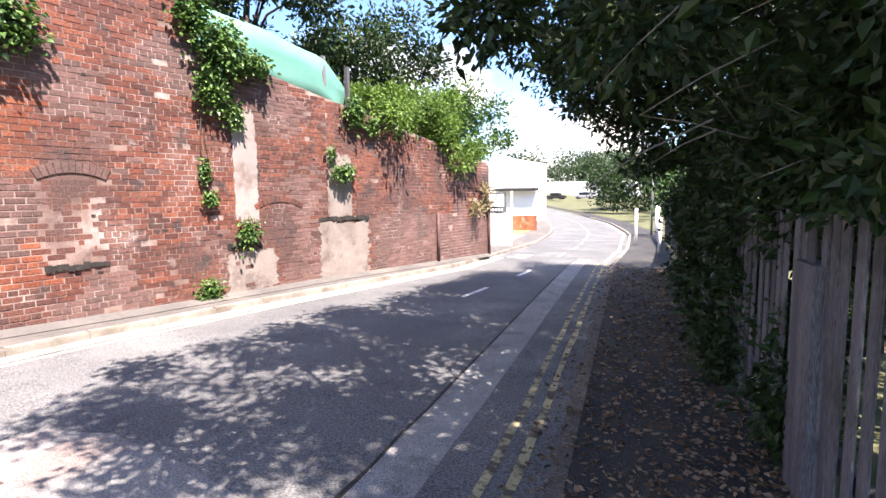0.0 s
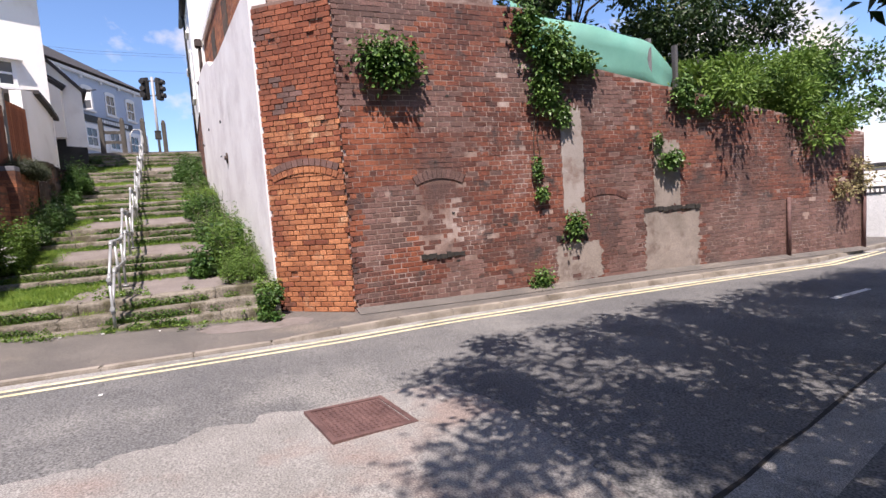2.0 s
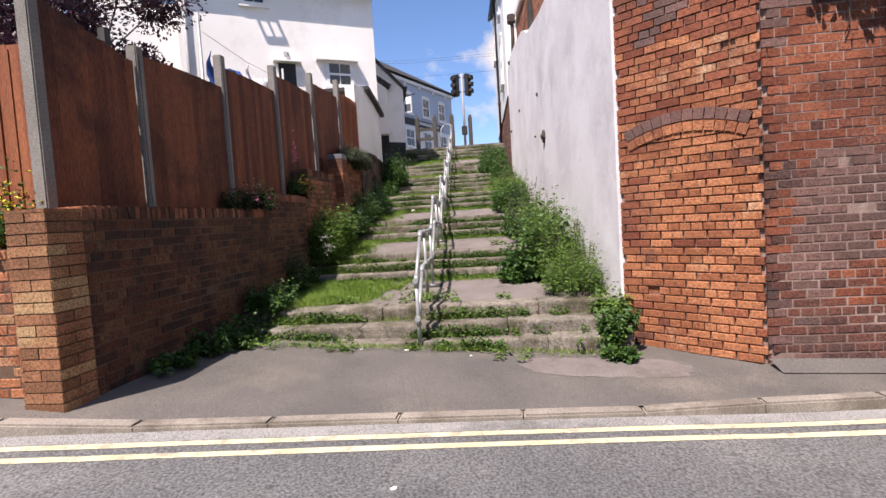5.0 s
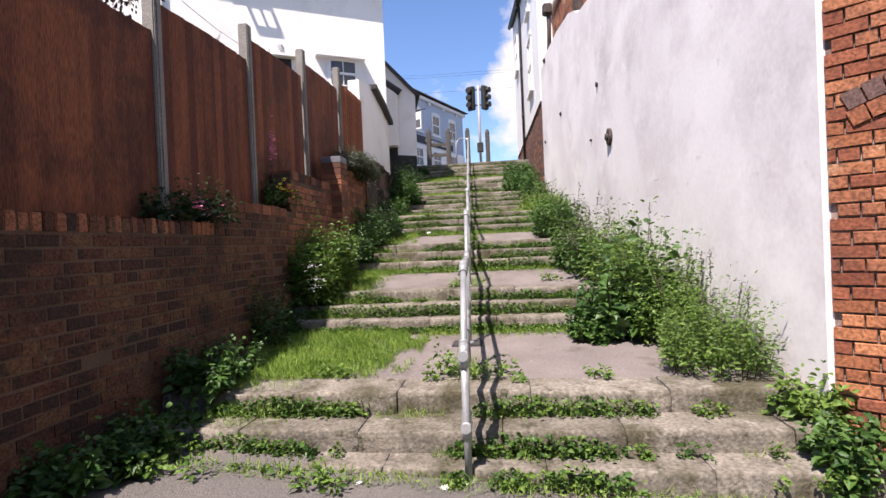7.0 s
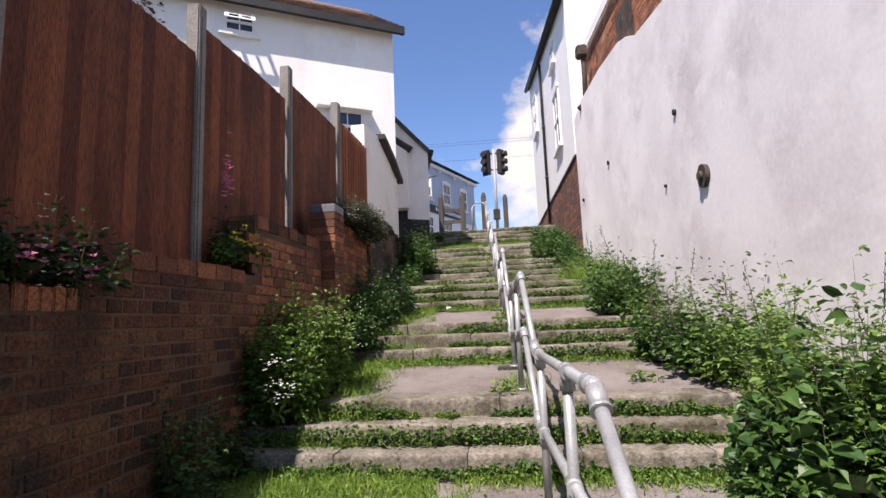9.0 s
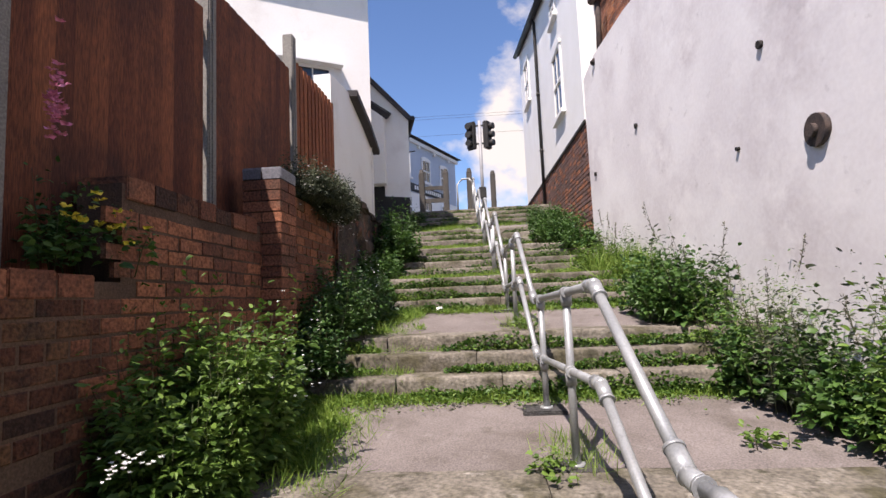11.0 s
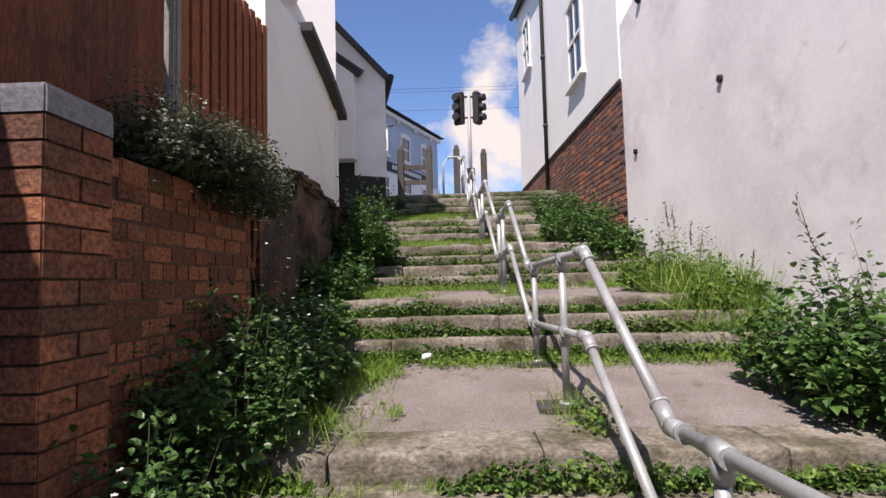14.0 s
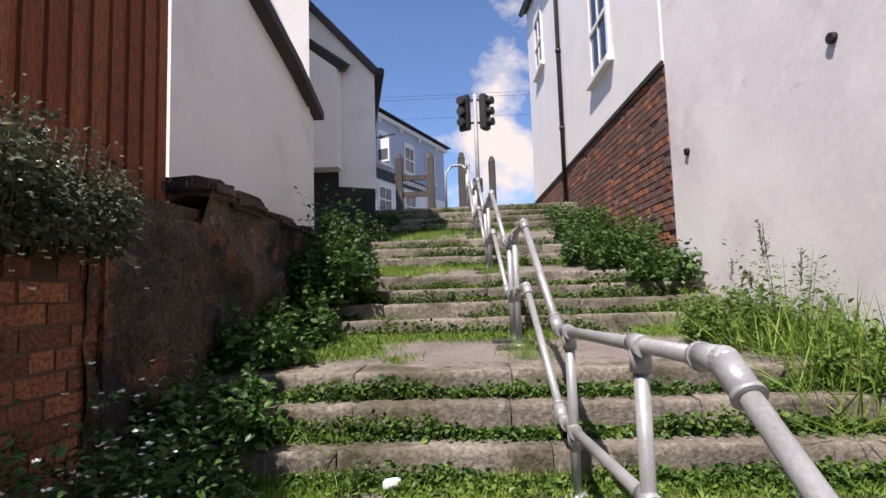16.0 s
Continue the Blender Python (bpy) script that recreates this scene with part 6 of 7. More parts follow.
def tree(name, x, y, z, height, clumps, leaves, mat, label, size=(0.09, 0.15), girth=0.16, seed=1, squash=0.8, slim=0.55, limbs=10, stuffed=True):
    """A tapered trunk, limbs to the clumps, and a crown of separate leaves."""
    r = np.random.default_rng(seed)
    root = thing(name, label, "tree")
    fork = Vector((x, y, z + height * 0.42))
    bm = bmesh.new()
    tube(bm, [(x, y, z - 0.3), (x + 0.05, y + 0.04, z + height * 0.2), fork, fork + Vector((0.1, 0.1, height * 0.3))], girth, 9, 0.35)
    part("trunk", bm, M_BARK, root)
    for c, rad in clumps[:limbs]:
        bm = bmesh.new()
        c = Vector(c)
        start = fork + Vector((0, 0, -height * 0.12 * r.random()))
        bend = start.lerp(c, 0.5) + Vector((r.normal() * 0.2, r.normal() * 0.2, 0.3))
        tube(bm, [start, bend, c], girth * 0.35, 6, 0.2)
        for _ in range(3):
            tip = c + Vector(r.normal(size=3)) * rad * 0.6
            tube(bm, [bend.lerp(c, 0.6), tip], 0.015, 4, 0.3)
        part("limb", bm, M_BARK, root)
    p, a = blob_leaves(leaves, [c for c, _ in clumps], [q for _, q in clumps], squash, 0.25, r)
    ob = new("crown", leaf_mesh("crown", p, a, r.uniform(size[0], size[1], len(p)), mat, slim))
    ob.parent = root
    return root


def scatter(r, n, box_, radius, keep=lambda x, y, z: True):
    out = []
    while len(out) < n:
        c = tuple(r.uniform(box_[i][0], box_[i][1]) for i in range(3))
        if keep(*c):
            out.append((c, r.uniform(*radius)))
    return out


# trees behind the tall wall
r = np.random.default_rng(3)
tree("tree", -11.5, 8.5, 3.2, 5.5, scatter(r, 34, ((-13.5, -9.6), (6.8, 11), (4.6, 8.6)), (0.5, 1.0)), 13000, M_LEAF_DARK, "dark leafy tree behind the brick wall", (0.11, 0.19), seed=31)
tree("tree", -12, 13, 2.6, 6, scatter(r, 34, ((-14, -9.4), (10, 16.5), (3.6, 7.4)), (0.6, 1.1)), 14000, M_LEAF_DARK, "dark leafy tree behind the brick wall", (0.11, 0.2), seed=32)
tree("tree", -15, 7.5, 3.2, 7.5, scatter(r, 30, ((-18, -13), (4, 10.5), (6, 10.5)), (0.7, 1.3)), 10000, M_LEAF_YELLOW, "tall thin-leaved tree behind the wall", (0.12, 0.2), seed=33)
tree("bush", -9.2, 12.0, 2.2, 2.4, scatter(r, 36, ((-9.6, -7.75), (9.7, 13.9), (2.35, 4.3)), (0.35, 0.65), lambda x, y, z: z > 3.3 - 0.22 * (y - 9.7) - 0.45 * (y > 11.5) and (x < -8.2 or z < 4.2 - 0.15 * (y - 9.7))), 16000, M_WEED,
     "bright green shrub spilling over the wall's top", (0.10, 0.17), 0.07, seed=34, slim=0.42)
tree("bush", -9.6, 15.5, 1.5, 3.4, scatter(r, 24, ((-11, -8.6), (12.5, 17.5), (2.6, 5.2)), (0.5, 0.9)), 9000, M_LEAF, "green shrub beyond the wall's end", (0.11, 0.18), 0.07, seed=35)
tree("bush", -8.1, 14.3, 0.2, 1.2, scatter(r, 8, ((-8.3, -7.8), (13.2, 14.8), (1.0, 1.7)), (0.2, 0.35)), 1100, M_DRYLEAF, "dry brown creeper on the wall's end", (0.07, 0.12), 0.03, seed=36)
# green windbreak netting on the wall
net = thing("netting_fence", "green windbreak netting between concrete posts on the wall", "netting")
bm = bmesh.new()
rows = []
for i in range(15):
    y = 5.0 + 3.95 * i / 14
    b, t = wall_top(max(y, 5.21)) - 0.02, float(np.interp(y, (5.0, 5.6, 8.3, 8.95), (5.0, 4.82, 4.52, 3.92))) + 0.03 * math.sin(y * 3)
    rows.append([bm.verts.new((-8.62 + 0.08 * math.sin(y * 4 + j) * (j % 3 > 0), y, b + (t - b) * j / 3)) for j in range(4)])
for p, q in zip(rows, rows[1:]):
    for j in range(3):
        bm.faces.new((p[j], q[j], q[j + 1], p[j + 1])).smooth = True
cloth = part("netting", bm, M_NET, net)
cloth.modifiers.new("thickness", "SOLIDIFY").thickness = 0.01
for y, h in ((5.1, 5.0), (6.4, 4.78), (8.35, 4.55), (9.1, 4.46), (9.85, 4.2), (10.6, 4.0), (11.6, 3.7)):
    bm = bmesh.new()
    box(bm, -8.72, -8.62, y - 0.045, y + 0.045, wall_top(y) - 0.4, h, bevel=0.008)
    part("post", bm, M_GREYWOOD, net)

# ---- planting above the garden wall ----
weed(-10.05, -4.30, 1.62, 0.42, 0.34, 900, "dark shrub with pale flowers on the garden wall", M_LEAF_DARK, (0.04, 0.08), name="shrub")
weed(-9.7, -4.28, 1.62, 0.30, 0.22, 400, "dark shrub with pale flowers on the garden wall", M_LEAF_DARK, (0.04, 0.08), name="shrub")
weed(-11.85, -4.26, 1.90, 0.42, 0.22, 500, "garden plant with yellow flowers on the wall", M_LEAF, (0.03, 0.07), name="garden_plant")
weed(-11.6, -4.26, 1.90, 0.62, 0.08, 160, "tall pink foxglove on the garden wall", M_LEAF, (0.03, 0.06), name="foxglove")
weed(-14.55, -4.22, 2.70, 0.46, 0.46, 15000, "grey-green shrub with white daisies spilling over the wall", M_GREYLEAF, (0.02, 0.045), name="shrub", droop=0.2)
weed(-15.0, -4.20, 2.62, 0.42, 0.42, 13000, "grey-green shrub with white daisies spilling over the wall", M_GREYLEAF, (0.02, 0.045), name="shrub", droop=0.5)
weed(-7.0, -4.95, 1.30, 0.45, 0.30, 800, "yellow flowering shrub above the street wall", M_YELLOWFLOWER, (0.04, 0.07), name="shrub")
weed(-7.0, -4.75, 1.32, 0.75, 0.22, 500, "green climbing rose above the street wall", M_LEAF, (0.04, 0.07), name="shrub")
weed(-7.0, -5.7, 1.30, 0.55, 0.35, 900, "dark leafy shrub above the street wall", M_LEAF_DARK, (0.05, 0.09), name="shrub")


def flowers(name, spots, mat, label, size=(0.018, 0.03)):
    p, a = [], []
    for (x, y, z), spread, n in spots:
        q = np.array([x, y, z]) + RNG.normal(size=(n, 3)) * spread
        for c in q:
            t = np.linspace(0, 2 * math.pi, 6)[:-1]
            p.append(np.repeat(c[None], 5, 0))
            a.append(np.stack([np.cos(t), np.sin(t), np.full(5, 0.4)], 1))
    ob = new(name, leaf_mesh(name, np.concatenate(p), np.concatenate(a), RNG.uniform(*size, 5 * sum(s[2] for s in spots)), mat, 0.7))
    return tagged(ob, label, "flowers", kind="stuff")


flowers("white_flowers", [((-14.55, -3.98, 2.84), (0.24, 0.06, 0.08), 160), ((-15.0, -3.95, 2.72), (0.20, 0.06, 0.08), 200), ((-10.0, -4.14, 1.78), (0.2, 0.05, 0.1), 40), ((-11.35, -3.70, 1.18), (0.06, 0.06, 0.02), 26), ((-11.28, -3.62, 1.02), (0.06, 0.06, 0.02), 22), ((-11.42, -3.68, 0.92), (0.05, 0.05, 0.02), 18), ((-14.95, -3.62, 2.02), (0.22, 0.08, 0.12), 40),
                          ((-13.0, -3.75, 1.45), (0.25, 0.12, 0.14), 50), ((-14.9, -3.72, 1.85), (0.3, 0.08, 0.10), 30), ((-12.4, -3.6, 1.25), (0.2, 0.1, 0.1), 30)], M_PETAL_WHITE, "small white daisies among the weeds", (0.008, 0.014))
flowers("yellow_flowers", [((-11.85, -4.14, 2.12), (0.10, 0.05, 0.05), 26), ((-7.0, -4.95, 1.65), (0.15, 0.2, 0.12), 130)], M_PETAL_YELLOW, "yellow flowers above the garden wall", (0.02, 0.04))
flowers("pink_flowers", [((-11.6, -4.22, 2.62), (0.02, 0.02, 0.10), 34), ((-9.95, -4.1, 1.72), (0.12, 0.04, 0.05), 30)], M_PETAL_PINK, "pink foxglove bells above the garden wall", (0.02, 0.035))
r = np.random.default_rng(9)
tree("purple_tree", -13.2, -9.6, 1.5, 5.2, scatter(r, 40, ((-15, -11.0), (-12.5, -7.6), (3.4, 7.0)), (0.5, 0.9)), 26000, M_PURPLE, "purple-leaved tree in the garden", (0.08, 0.14), 0.12, seed=51)

# ---- grass ----
def grass(name, spots, label, mat, size=(0.06, 0.16), slim=0.07):
    p = np.concatenate([s for s in spots])
    a = RNG.normal(size=(len(p), 3)) * 0.75 + [0, 0, 1]
    ob = new(name, leaf_mesh(name, p, a, RNG.uniform(*size, len(p)), mat, slim, 0.1))
    return tagged(ob, label, "grass", kind="stuff")


def landing_points(n, x0, x1, y0, y1, edge=0.25):
    q = np.stack([RNG.uniform(x1, x0, n * 2), RNG.uniform(y0, y1, n * 2)], 1)
    keep = [(y1 - y) / edge + 1.3 * noise.noise((x * 1.7, y * 1.7, 3.0)) + 0.9 * noise.noise((x * 5, y * 5, 3.0)) > RNG.uniform(0.1, 1.0) for x, y in q]
    q = q[np.array(keep)][:n]
    return np.array([(x, y, ground_at(x) - 0.01) for x, y in q])


spots, tufts, clumps = [], [], []
LAND = [(STEPS[b][0] - 0.34, STEPS[c][0]) for (a, b), (c, d) in zip(FLIGHTS, FLIGHTS[1:])]
for i, (x0, x1) in enumerate(LAND):
    w = (1.55, 0.75, 0.85, 1.0, 1.2, 1.4)[i]
    spots.append(landing_points((26000, 14000, 12000, 6000, 5000, 5000)[i], x0 - 0.05, x1, left_wall(x0) + 0.1, left_wall(x0) + 0.25 + w, 0.5))
    # grass band before the next riser
    full = (0.22, 0.16, 0.22, 0.3, 0.4, 0.4)[i]
    n = 10000 if i < 4 else 5000
    xs_, ys_ = x1 + np.abs(RNG.normal(size=n)) * full * 0.55 + 0.01, RNG.uniform(left_wall(x1) + 0.2, right_wall(x1) - 0.1, n)
    ok = np.array([noise.noise((x * 1.2, y * 1.4, i)) > -0.25 - 0.1 * (i > 0) for x, y in zip(xs_, ys_)])
    spots.append(np.array([(x, y, ground_at(x) - 0.01) for x, y in zip(xs_[ok], ys_[ok])]))
    # right-hand side by the weeds
    spots.append(landing_points(900, x0 - 0.05, x1, -right_wall(x0) - 0.2, -right_wall(x0) + 0.55, 0.4) * [1, -1, 1])
    # tuft at the rail post
    t = np.array([x0 - 0.2, rail_y(x0), 0]) + RNG.normal(size=(420, 3)) * [0.16, 0.10, 0]
    t[:, 2] = [ground_at(x) - 0.01 for x in t[:, 0]]
    tufts.append(t)
grass("grass", spots, "bright green grass growing over the landings and steps", M_GRASS, (0.03, 0.085), 0.10)
grass("long_grass", tufts + [np.array([(x, left_wall(x) + RNG.uniform(0.4, 1.0), ground_at(x)) for x in RNG.uniform(-16, -8.9, 5000)])], "long grass beside the handrail and wall", M_GRASS, (0.05, 0.17), 0.03)
q = RNG.uniform(size=(2600, 2))
xs_ = -15.9 - 1.9 * q[:, 0]
grass("tall_grass", [np.array([(x, right_wall(x) - 0.08 - 0.75 * v * v, ground_at(x) - 0.01) for x, v in zip(xs_, q[:, 1]) if noise.noise((x * 2.5, v, 0)) > -0.2])], "tall seeding grass against the white wall", M_GRASS, (0.14, 0.46), 0.022)
# clover and plantain among the grass
low = []
for i, (x0, x1) in enumerate(LAND[:4]):
    low.append(landing_points(1500, x0 - 0.05, x1, left_wall(x0) + 0.1, left_wall(x0) + (1.7 if i == 0 else 1.1), 0.5))
    xs_, ys_ = x1 + np.abs(RNG.normal(size=1600)) * 0.16, RNG.uniform(left_wall(x1) + 0.3, right_wall(x1) - 0.2, 1600)
    low.append(np.array([(x, y, ground_at(x)) for x, y in zip(xs_, ys_) if noise.noise((x * 3, y * 3, 5)) > -0.05]))
low = np.concatenate(low) + [0, 0, 0.03]
tagged(new("clover", leaf_mesh("clover", low, RNG.normal(size=(len(low), 3)) * [1, 1, 0.4], RNG.uniform(0.016, 0.042, len(low)), M_WEED, 0.7)), "low clover and plantain among the grass", "weed", kind="stuff")
# leafy weeds at the foot of each riser and in the joints
for tone, (mat, share, size) in enumerate(((M_WEED, 1.5, (0.016, 0.042)), (M_LEAF, 0.9, (0.02, 0.05)))):
    p, a = [], []
    for i, (x, z) in enumerate(STEPS):
        n = int((1700 if i < 12 else 1000) * share)
        y = RNG.uniform(left_wall(x) + 0.1, right_wall(x) - 0.1, n)
        f = np.array([noise.noise((q * 1.1, i * 3.1, 0)) + 0.6 * noise.noise((q * 4.0, i * 1.7, 2 + tone * 5)) for q in y])
        y, f = y[f > (-0.30 if i > 2 else 0.06)], f[f > (-0.30 if i > 2 else 0.06)]
        h = RNG.uniform(0, 1, len(y)) ** 1.4 * np.clip(0.06 + 0.12 * f, 0.03, 0.13)
        xx = x + 0.02 + np.abs(RNG.normal(size=len(y))) * 0.045
        foot = STEPS[i - 1][1] if i and STEPS[i - 1][0] - x < 0.6 else ground_at(x + 0.03)
        p.append(np.stack([xx, y, foot + h], 1))
        a.append(np.stack([RNG.uniform(0, 1, len(y)), RNG.normal(size=len(y)) * 0.6, RNG.uniform(-0.1, 0.7, len(y))], 1))
    p, a = np.concatenate(p), np.concatenate(a)
    tagged(new("riser_weeds", leaf_mesh("riser_weeds", p, a, RNG.uniform(*size, len(p)), mat, 0.7, oval=True)), ("bright", "dark")[tone] + " green leafy weeds rooted along the risers", "weed", kind="stuff")
# short blades along the risers
spots = []
for i, (x, z) in enumerate(STEPS[1:], 1):
    n = 1500 if i < 16 else 700
    y = RNG.uniform(left_wall(x) + 0.15, right_wall(x) - 0.1, n)
    y = y[np.array([noise.noise((q * 1.6, i * 2.3, 4)) + 0.5 * noise.noise((q * 6, i, 1)) for q in y]) > (-0.05 if i > 2 else 0.2)]
    foot = STEPS[i - 1][1] if STEPS[i - 1][0] - x < 0.6 else ground_at(x + 0.03)
    spots.append(np.stack([x + 0.015 + np.abs(RNG.normal(size=len(y))) * 0.05, y, np.full(len(y), foot - 0.01)], 1))
grass("riser_grass", spots, "short grass along the foot of the risers", M_GRASS, (0.03, 0.10), 0.06)
# moss and grit along the foot of the steps
p = np.stack([RNG.uniform(-8.72, -8.55, 1500), RNG.uniform(-3.9, 0.2, 1500), np.zeros(1500)], 1)
p[:, 2] = [street(y) for y in p[:, 1]]
grass("verge_grass", [p], "short grass at the foot of the steps", M_GRASS, (0.03, 0.07), 0.12)

# ---- shaded side of the street ----
def fence_x(y):
    return kerb_near(y) + 1.46


side_fence = thing("palisade_fence", "silver-grey upright board fence under the trees", "fence", kind="structure")
rnd = random.Random(77)
FD = Vector((-0.247, 1, 0)).normalized()
FN = Vector((-1, -0.247, 0)).normalized()
base = Vector((fence_x(0), 0, 0))
s = -2.0
while s < 14:
    p = base + FD * s
    bm = bmesh.new()
    w, z = rnd.uniform(0.085, 0.11), street(p.y) - 0.1
    o = FN * (0.012 if rnd.random() < 0.5 else 0)
    slab(bm, [p + o + Vector((0, 0, z)), p + o + FD * w + Vector((0, 0, z)), p + o + FD * w + Vector((0, 0, z + 1.72 + rnd.uniform(-0.03, 0.03))), p + o + Vector((0, 0, z + 1.72 + rnd.uniform(-0.03, 0.03)))], FN, 0.012)
    part("board", bm, M_GREYWOOD, side_fence)
    s += w + rnd.uniform(0.05, 0.09)
for s in (-0.6, 3.45, 7.4, 11.4):
    p = base + FD * s + FN * 0.05
    bm = bmesh.new()
    slab(bm, [p + Vector((0, 0, street(p.y) - 0.2)), p + FD * 0.34 + Vector((0, 0, street(p.y) - 0.2)), p + FD * 0.34 + Vector((0, 0, street(p.y) + 1.35)), p + Vector((0, 0, street(p.y) + 1.35))], FN, 0.16)
    part("concrete_post", bm, M_GREYWOOD, side_fence)
bm = bmesh.new()
for z in (0.25, 1.3):
    p, q = base + FD * -2 - FN * 0.03, base + FD * 14 - FN * 0.03
    slab(bm, [p + Vector((0, 0, street(p.y) + z)), q + Vector((0, 0, street(q.y) + z)), q + Vector((0, 0, street(q.y) + z + 0.09)), p + Vector((0, 0, street(p.y) + z + 0.09))], FN, 0.05)
part("rail", bm, M_GREYWOOD, side_fence)
# overhanging trees
r = np.random.default_rng(5)
def shades(x, y, z):
    """Whether leaves at that place keep their shade to the shaded part of the road."""
    sx, sy = x - 0.53 * (z + 0.3), y + 0.26 * (z + 0.3)
    return sx > -0.6 or (sx > -6.0 and sy > 1.0 + 1.2 * max(0.0, -4.4 - sx))


over = lambda x, y, z: shades(x, y, z) and x > -2.75 + 0.16 * abs(y - 5.5) + max(0, 2.9 - z) * 1.35 and x > kerb_near(y) - 0.2 + (1.2 if z < 2.2 else 0) - (1.9 if z > 2.6 else 0)
tree("tree", 2.6, 3.2, -0.4, 7.0, scatter(r, 85, ((-3.0, 4.0), (0.6, 7.5), (2.5, 7.6)), (0.4, 0.85), over), 42000, M_LEAF_DARK, "dense dark tree overhanging the pavement", (0.08, 0.14), 0.2, seed=61, limbs=7)
tree("tree", 1.0, 9.0, -0.6, 7.5, scatter(r, 90, ((-4.2, 3.0), (7.0, 12.6), (2.6, 8.0)), (0.45, 0.95), lambda x, y, z: shades(x, y, z) and x > -3.9 + max(0, 3.4 - z) * 1.5), 36000, M_LEAF_DARK, "dense dark tree overhanging the pavement", (0.08, 0.15), 0.2, seed=62, limbs=7)
tree("tree", 5.5, 4.0, -0.6, 8.5, scatter(r, 60, ((2.0, 7.5), (-0.5, 13), (1.2, 9.0)), (0.7, 1.2)), 30000, M_LEAF_DARK, "dark tree behind the board fence", (0.12, 0.2), 0.22, seed=66, limbs=7)
tree("tree", 3.2, 0.4, -0.4, 7.5, scatter(r, 95, ((-3.4, 3.6), (-2.2, 4.6), (5.0, 7.8)), (0.4, 0.65), shades), 20000, M_LEAF_DARK, "tall dark tree spreading over the road", (0.09, 0.15), 0.22, seed=67, limbs=7)
tree("tree", 2.4, 8.0, -0.6, 8.0, scatter(r, 110, ((-3.3, 2.6), (4.0, 11.4), (4.6, 8.0)), (0.4, 0.65), shades), 25000, M_LEAF_DARK, "tall dark tree spreading over the road", (0.09, 0.15), 0.22, seed=68, limbs=7)
# unseen tree behind the camera's start, added to keep skylight off the pavement
tree("tree", 4.5, -4.0, 0.2, 6.5, scatter(r, 60, ((1.2, 6.0), (-7.5, 1.5), (2.4, 7.0)), (0.6, 1.0), shades), 30000, M_LEAF_DARK, "dense dark tree overhanging the pavement", (0.11, 0.18), 0.2, seed=70, limbs=7)
tree("tree", 0.3, 9.6, -0.6, 6.5, scatter(r, 70, ((-4.2, -0.6), (7.4, 10.4), (1.7, 5.6)), (0.3, 0.6), lambda x, y, z: shades(x, y, z) and z > 1.75 + max(0, -1.9 - x) * 1.05), 27000, M_LEAF_DARK, "dark tree with branches hanging over the pavement", (0.07, 0.13), 0.14, seed=71, limbs=9)
low = []
for i in range(95):
    y = 3.95 + 5.5 * r.random() ** 1.3
    low.append(((fence_x(y) + r.uniform(-0.16, 0.25) + (0.2 if y < 5 else 0), y, street(y) + r.uniform(0.1, 2.5)), r.uniform(0.22, 0.38)))
for i in range(40):
    y = r.uniform(1.6, 4.6)
    low.append(((fence_x(y) + r.uniform(-0.2, 0.6), y, street(y) + r.uniform(1.75, 2.9)), r.uniform(0.25, 0.42)))
tree("hedge", fence_x(7) + 0.35, 7.0, -0.5, 2.2, low, 30000, M_LEAF_DARK, "dark overgrown hedge growing through the fence", (0.06, 0.11), 0.06, seed=69, limbs=24)
hedge = scatter(r, 60, ((-2.4, 2.5), (2.6, 12.8), (0.0, 2.9)), (0.3, 0.55), lambda x, y, z: x > fence_x(y) + (0.45 if y < 4.1 and z < 1.5 else -0.25) + (0.15 if z < 0.6 else 0))
tree("hedge", 1.4, 6.0, -0.5, 2.6, hedge, 18000, M_LEAF_DARK, "dark overgrown hedge leaning over the fence", (0.07, 0.12), 0.08, seed=63, limbs=20)
tree("shrub", fence_x(8.5) - 0.1, 8.5, street(8.5), 1.4, scatter(r, 14, ((-1.9, -0.3), (6.0, 9.0), (0.0, 1.2)), (0.25, 0.4), lambda x, y, z: x > fence_x(y) - 0.2), 6000, M_LEAF_DARK, "dark shrub growing through the fence", (0.06, 0.11), 0.03, seed=64)
bm = bmesh.new()
for i in range(26):
    c = Vector((rnd.uniform(-0.5, 0.9), rnd.uniform(2.6, 4.5), rnd.uniform(1.7, 2.9)))
    d = Vector((rnd.uniform(-0.6, 0.2), rnd.uniform(-0.3, 0.3), rnd.uniform(-0.35, 0.25)))
    tube(bm, [c, c + d * 0.5 + Vector((0, 0, 0.02)), c + d], 0.006, 5, 0.4)
solid("brushwood", bm, M_DEADTWIG, "pale bare twigs in the shade of the tree", "twigs", kind="stuff")
# dry leaves on the pavement and in the gutter
n = 7500
y = 0.5 + 13.5 * RNG.uniform(0, 1, n) ** 1.3
u = np.where(RNG.random(n) < 0.6, RNG.beta(3.2, 1.2, n), RNG.beta(1.2, 3.0, n)) * 1.75
p = np.stack([[kerb_near(q) for q in y] + u - 0.28, y, [street(q) for q in y]], 1)
p[:, 2] += np.where(u < 0.28, -0.09, 0.008)
ob = new("leaf_litter", leaf_mesh("leaf_litter", p, RNG.normal(size=(n, 3)) * [1, 1, 0.12], RNG.uniform(0.025, 0.075, n), M_LITTER, 0.6, 0.15))
tagged(ob, "dry brown leaves scattered over the pavement", "leaf litter", kind="stuff")

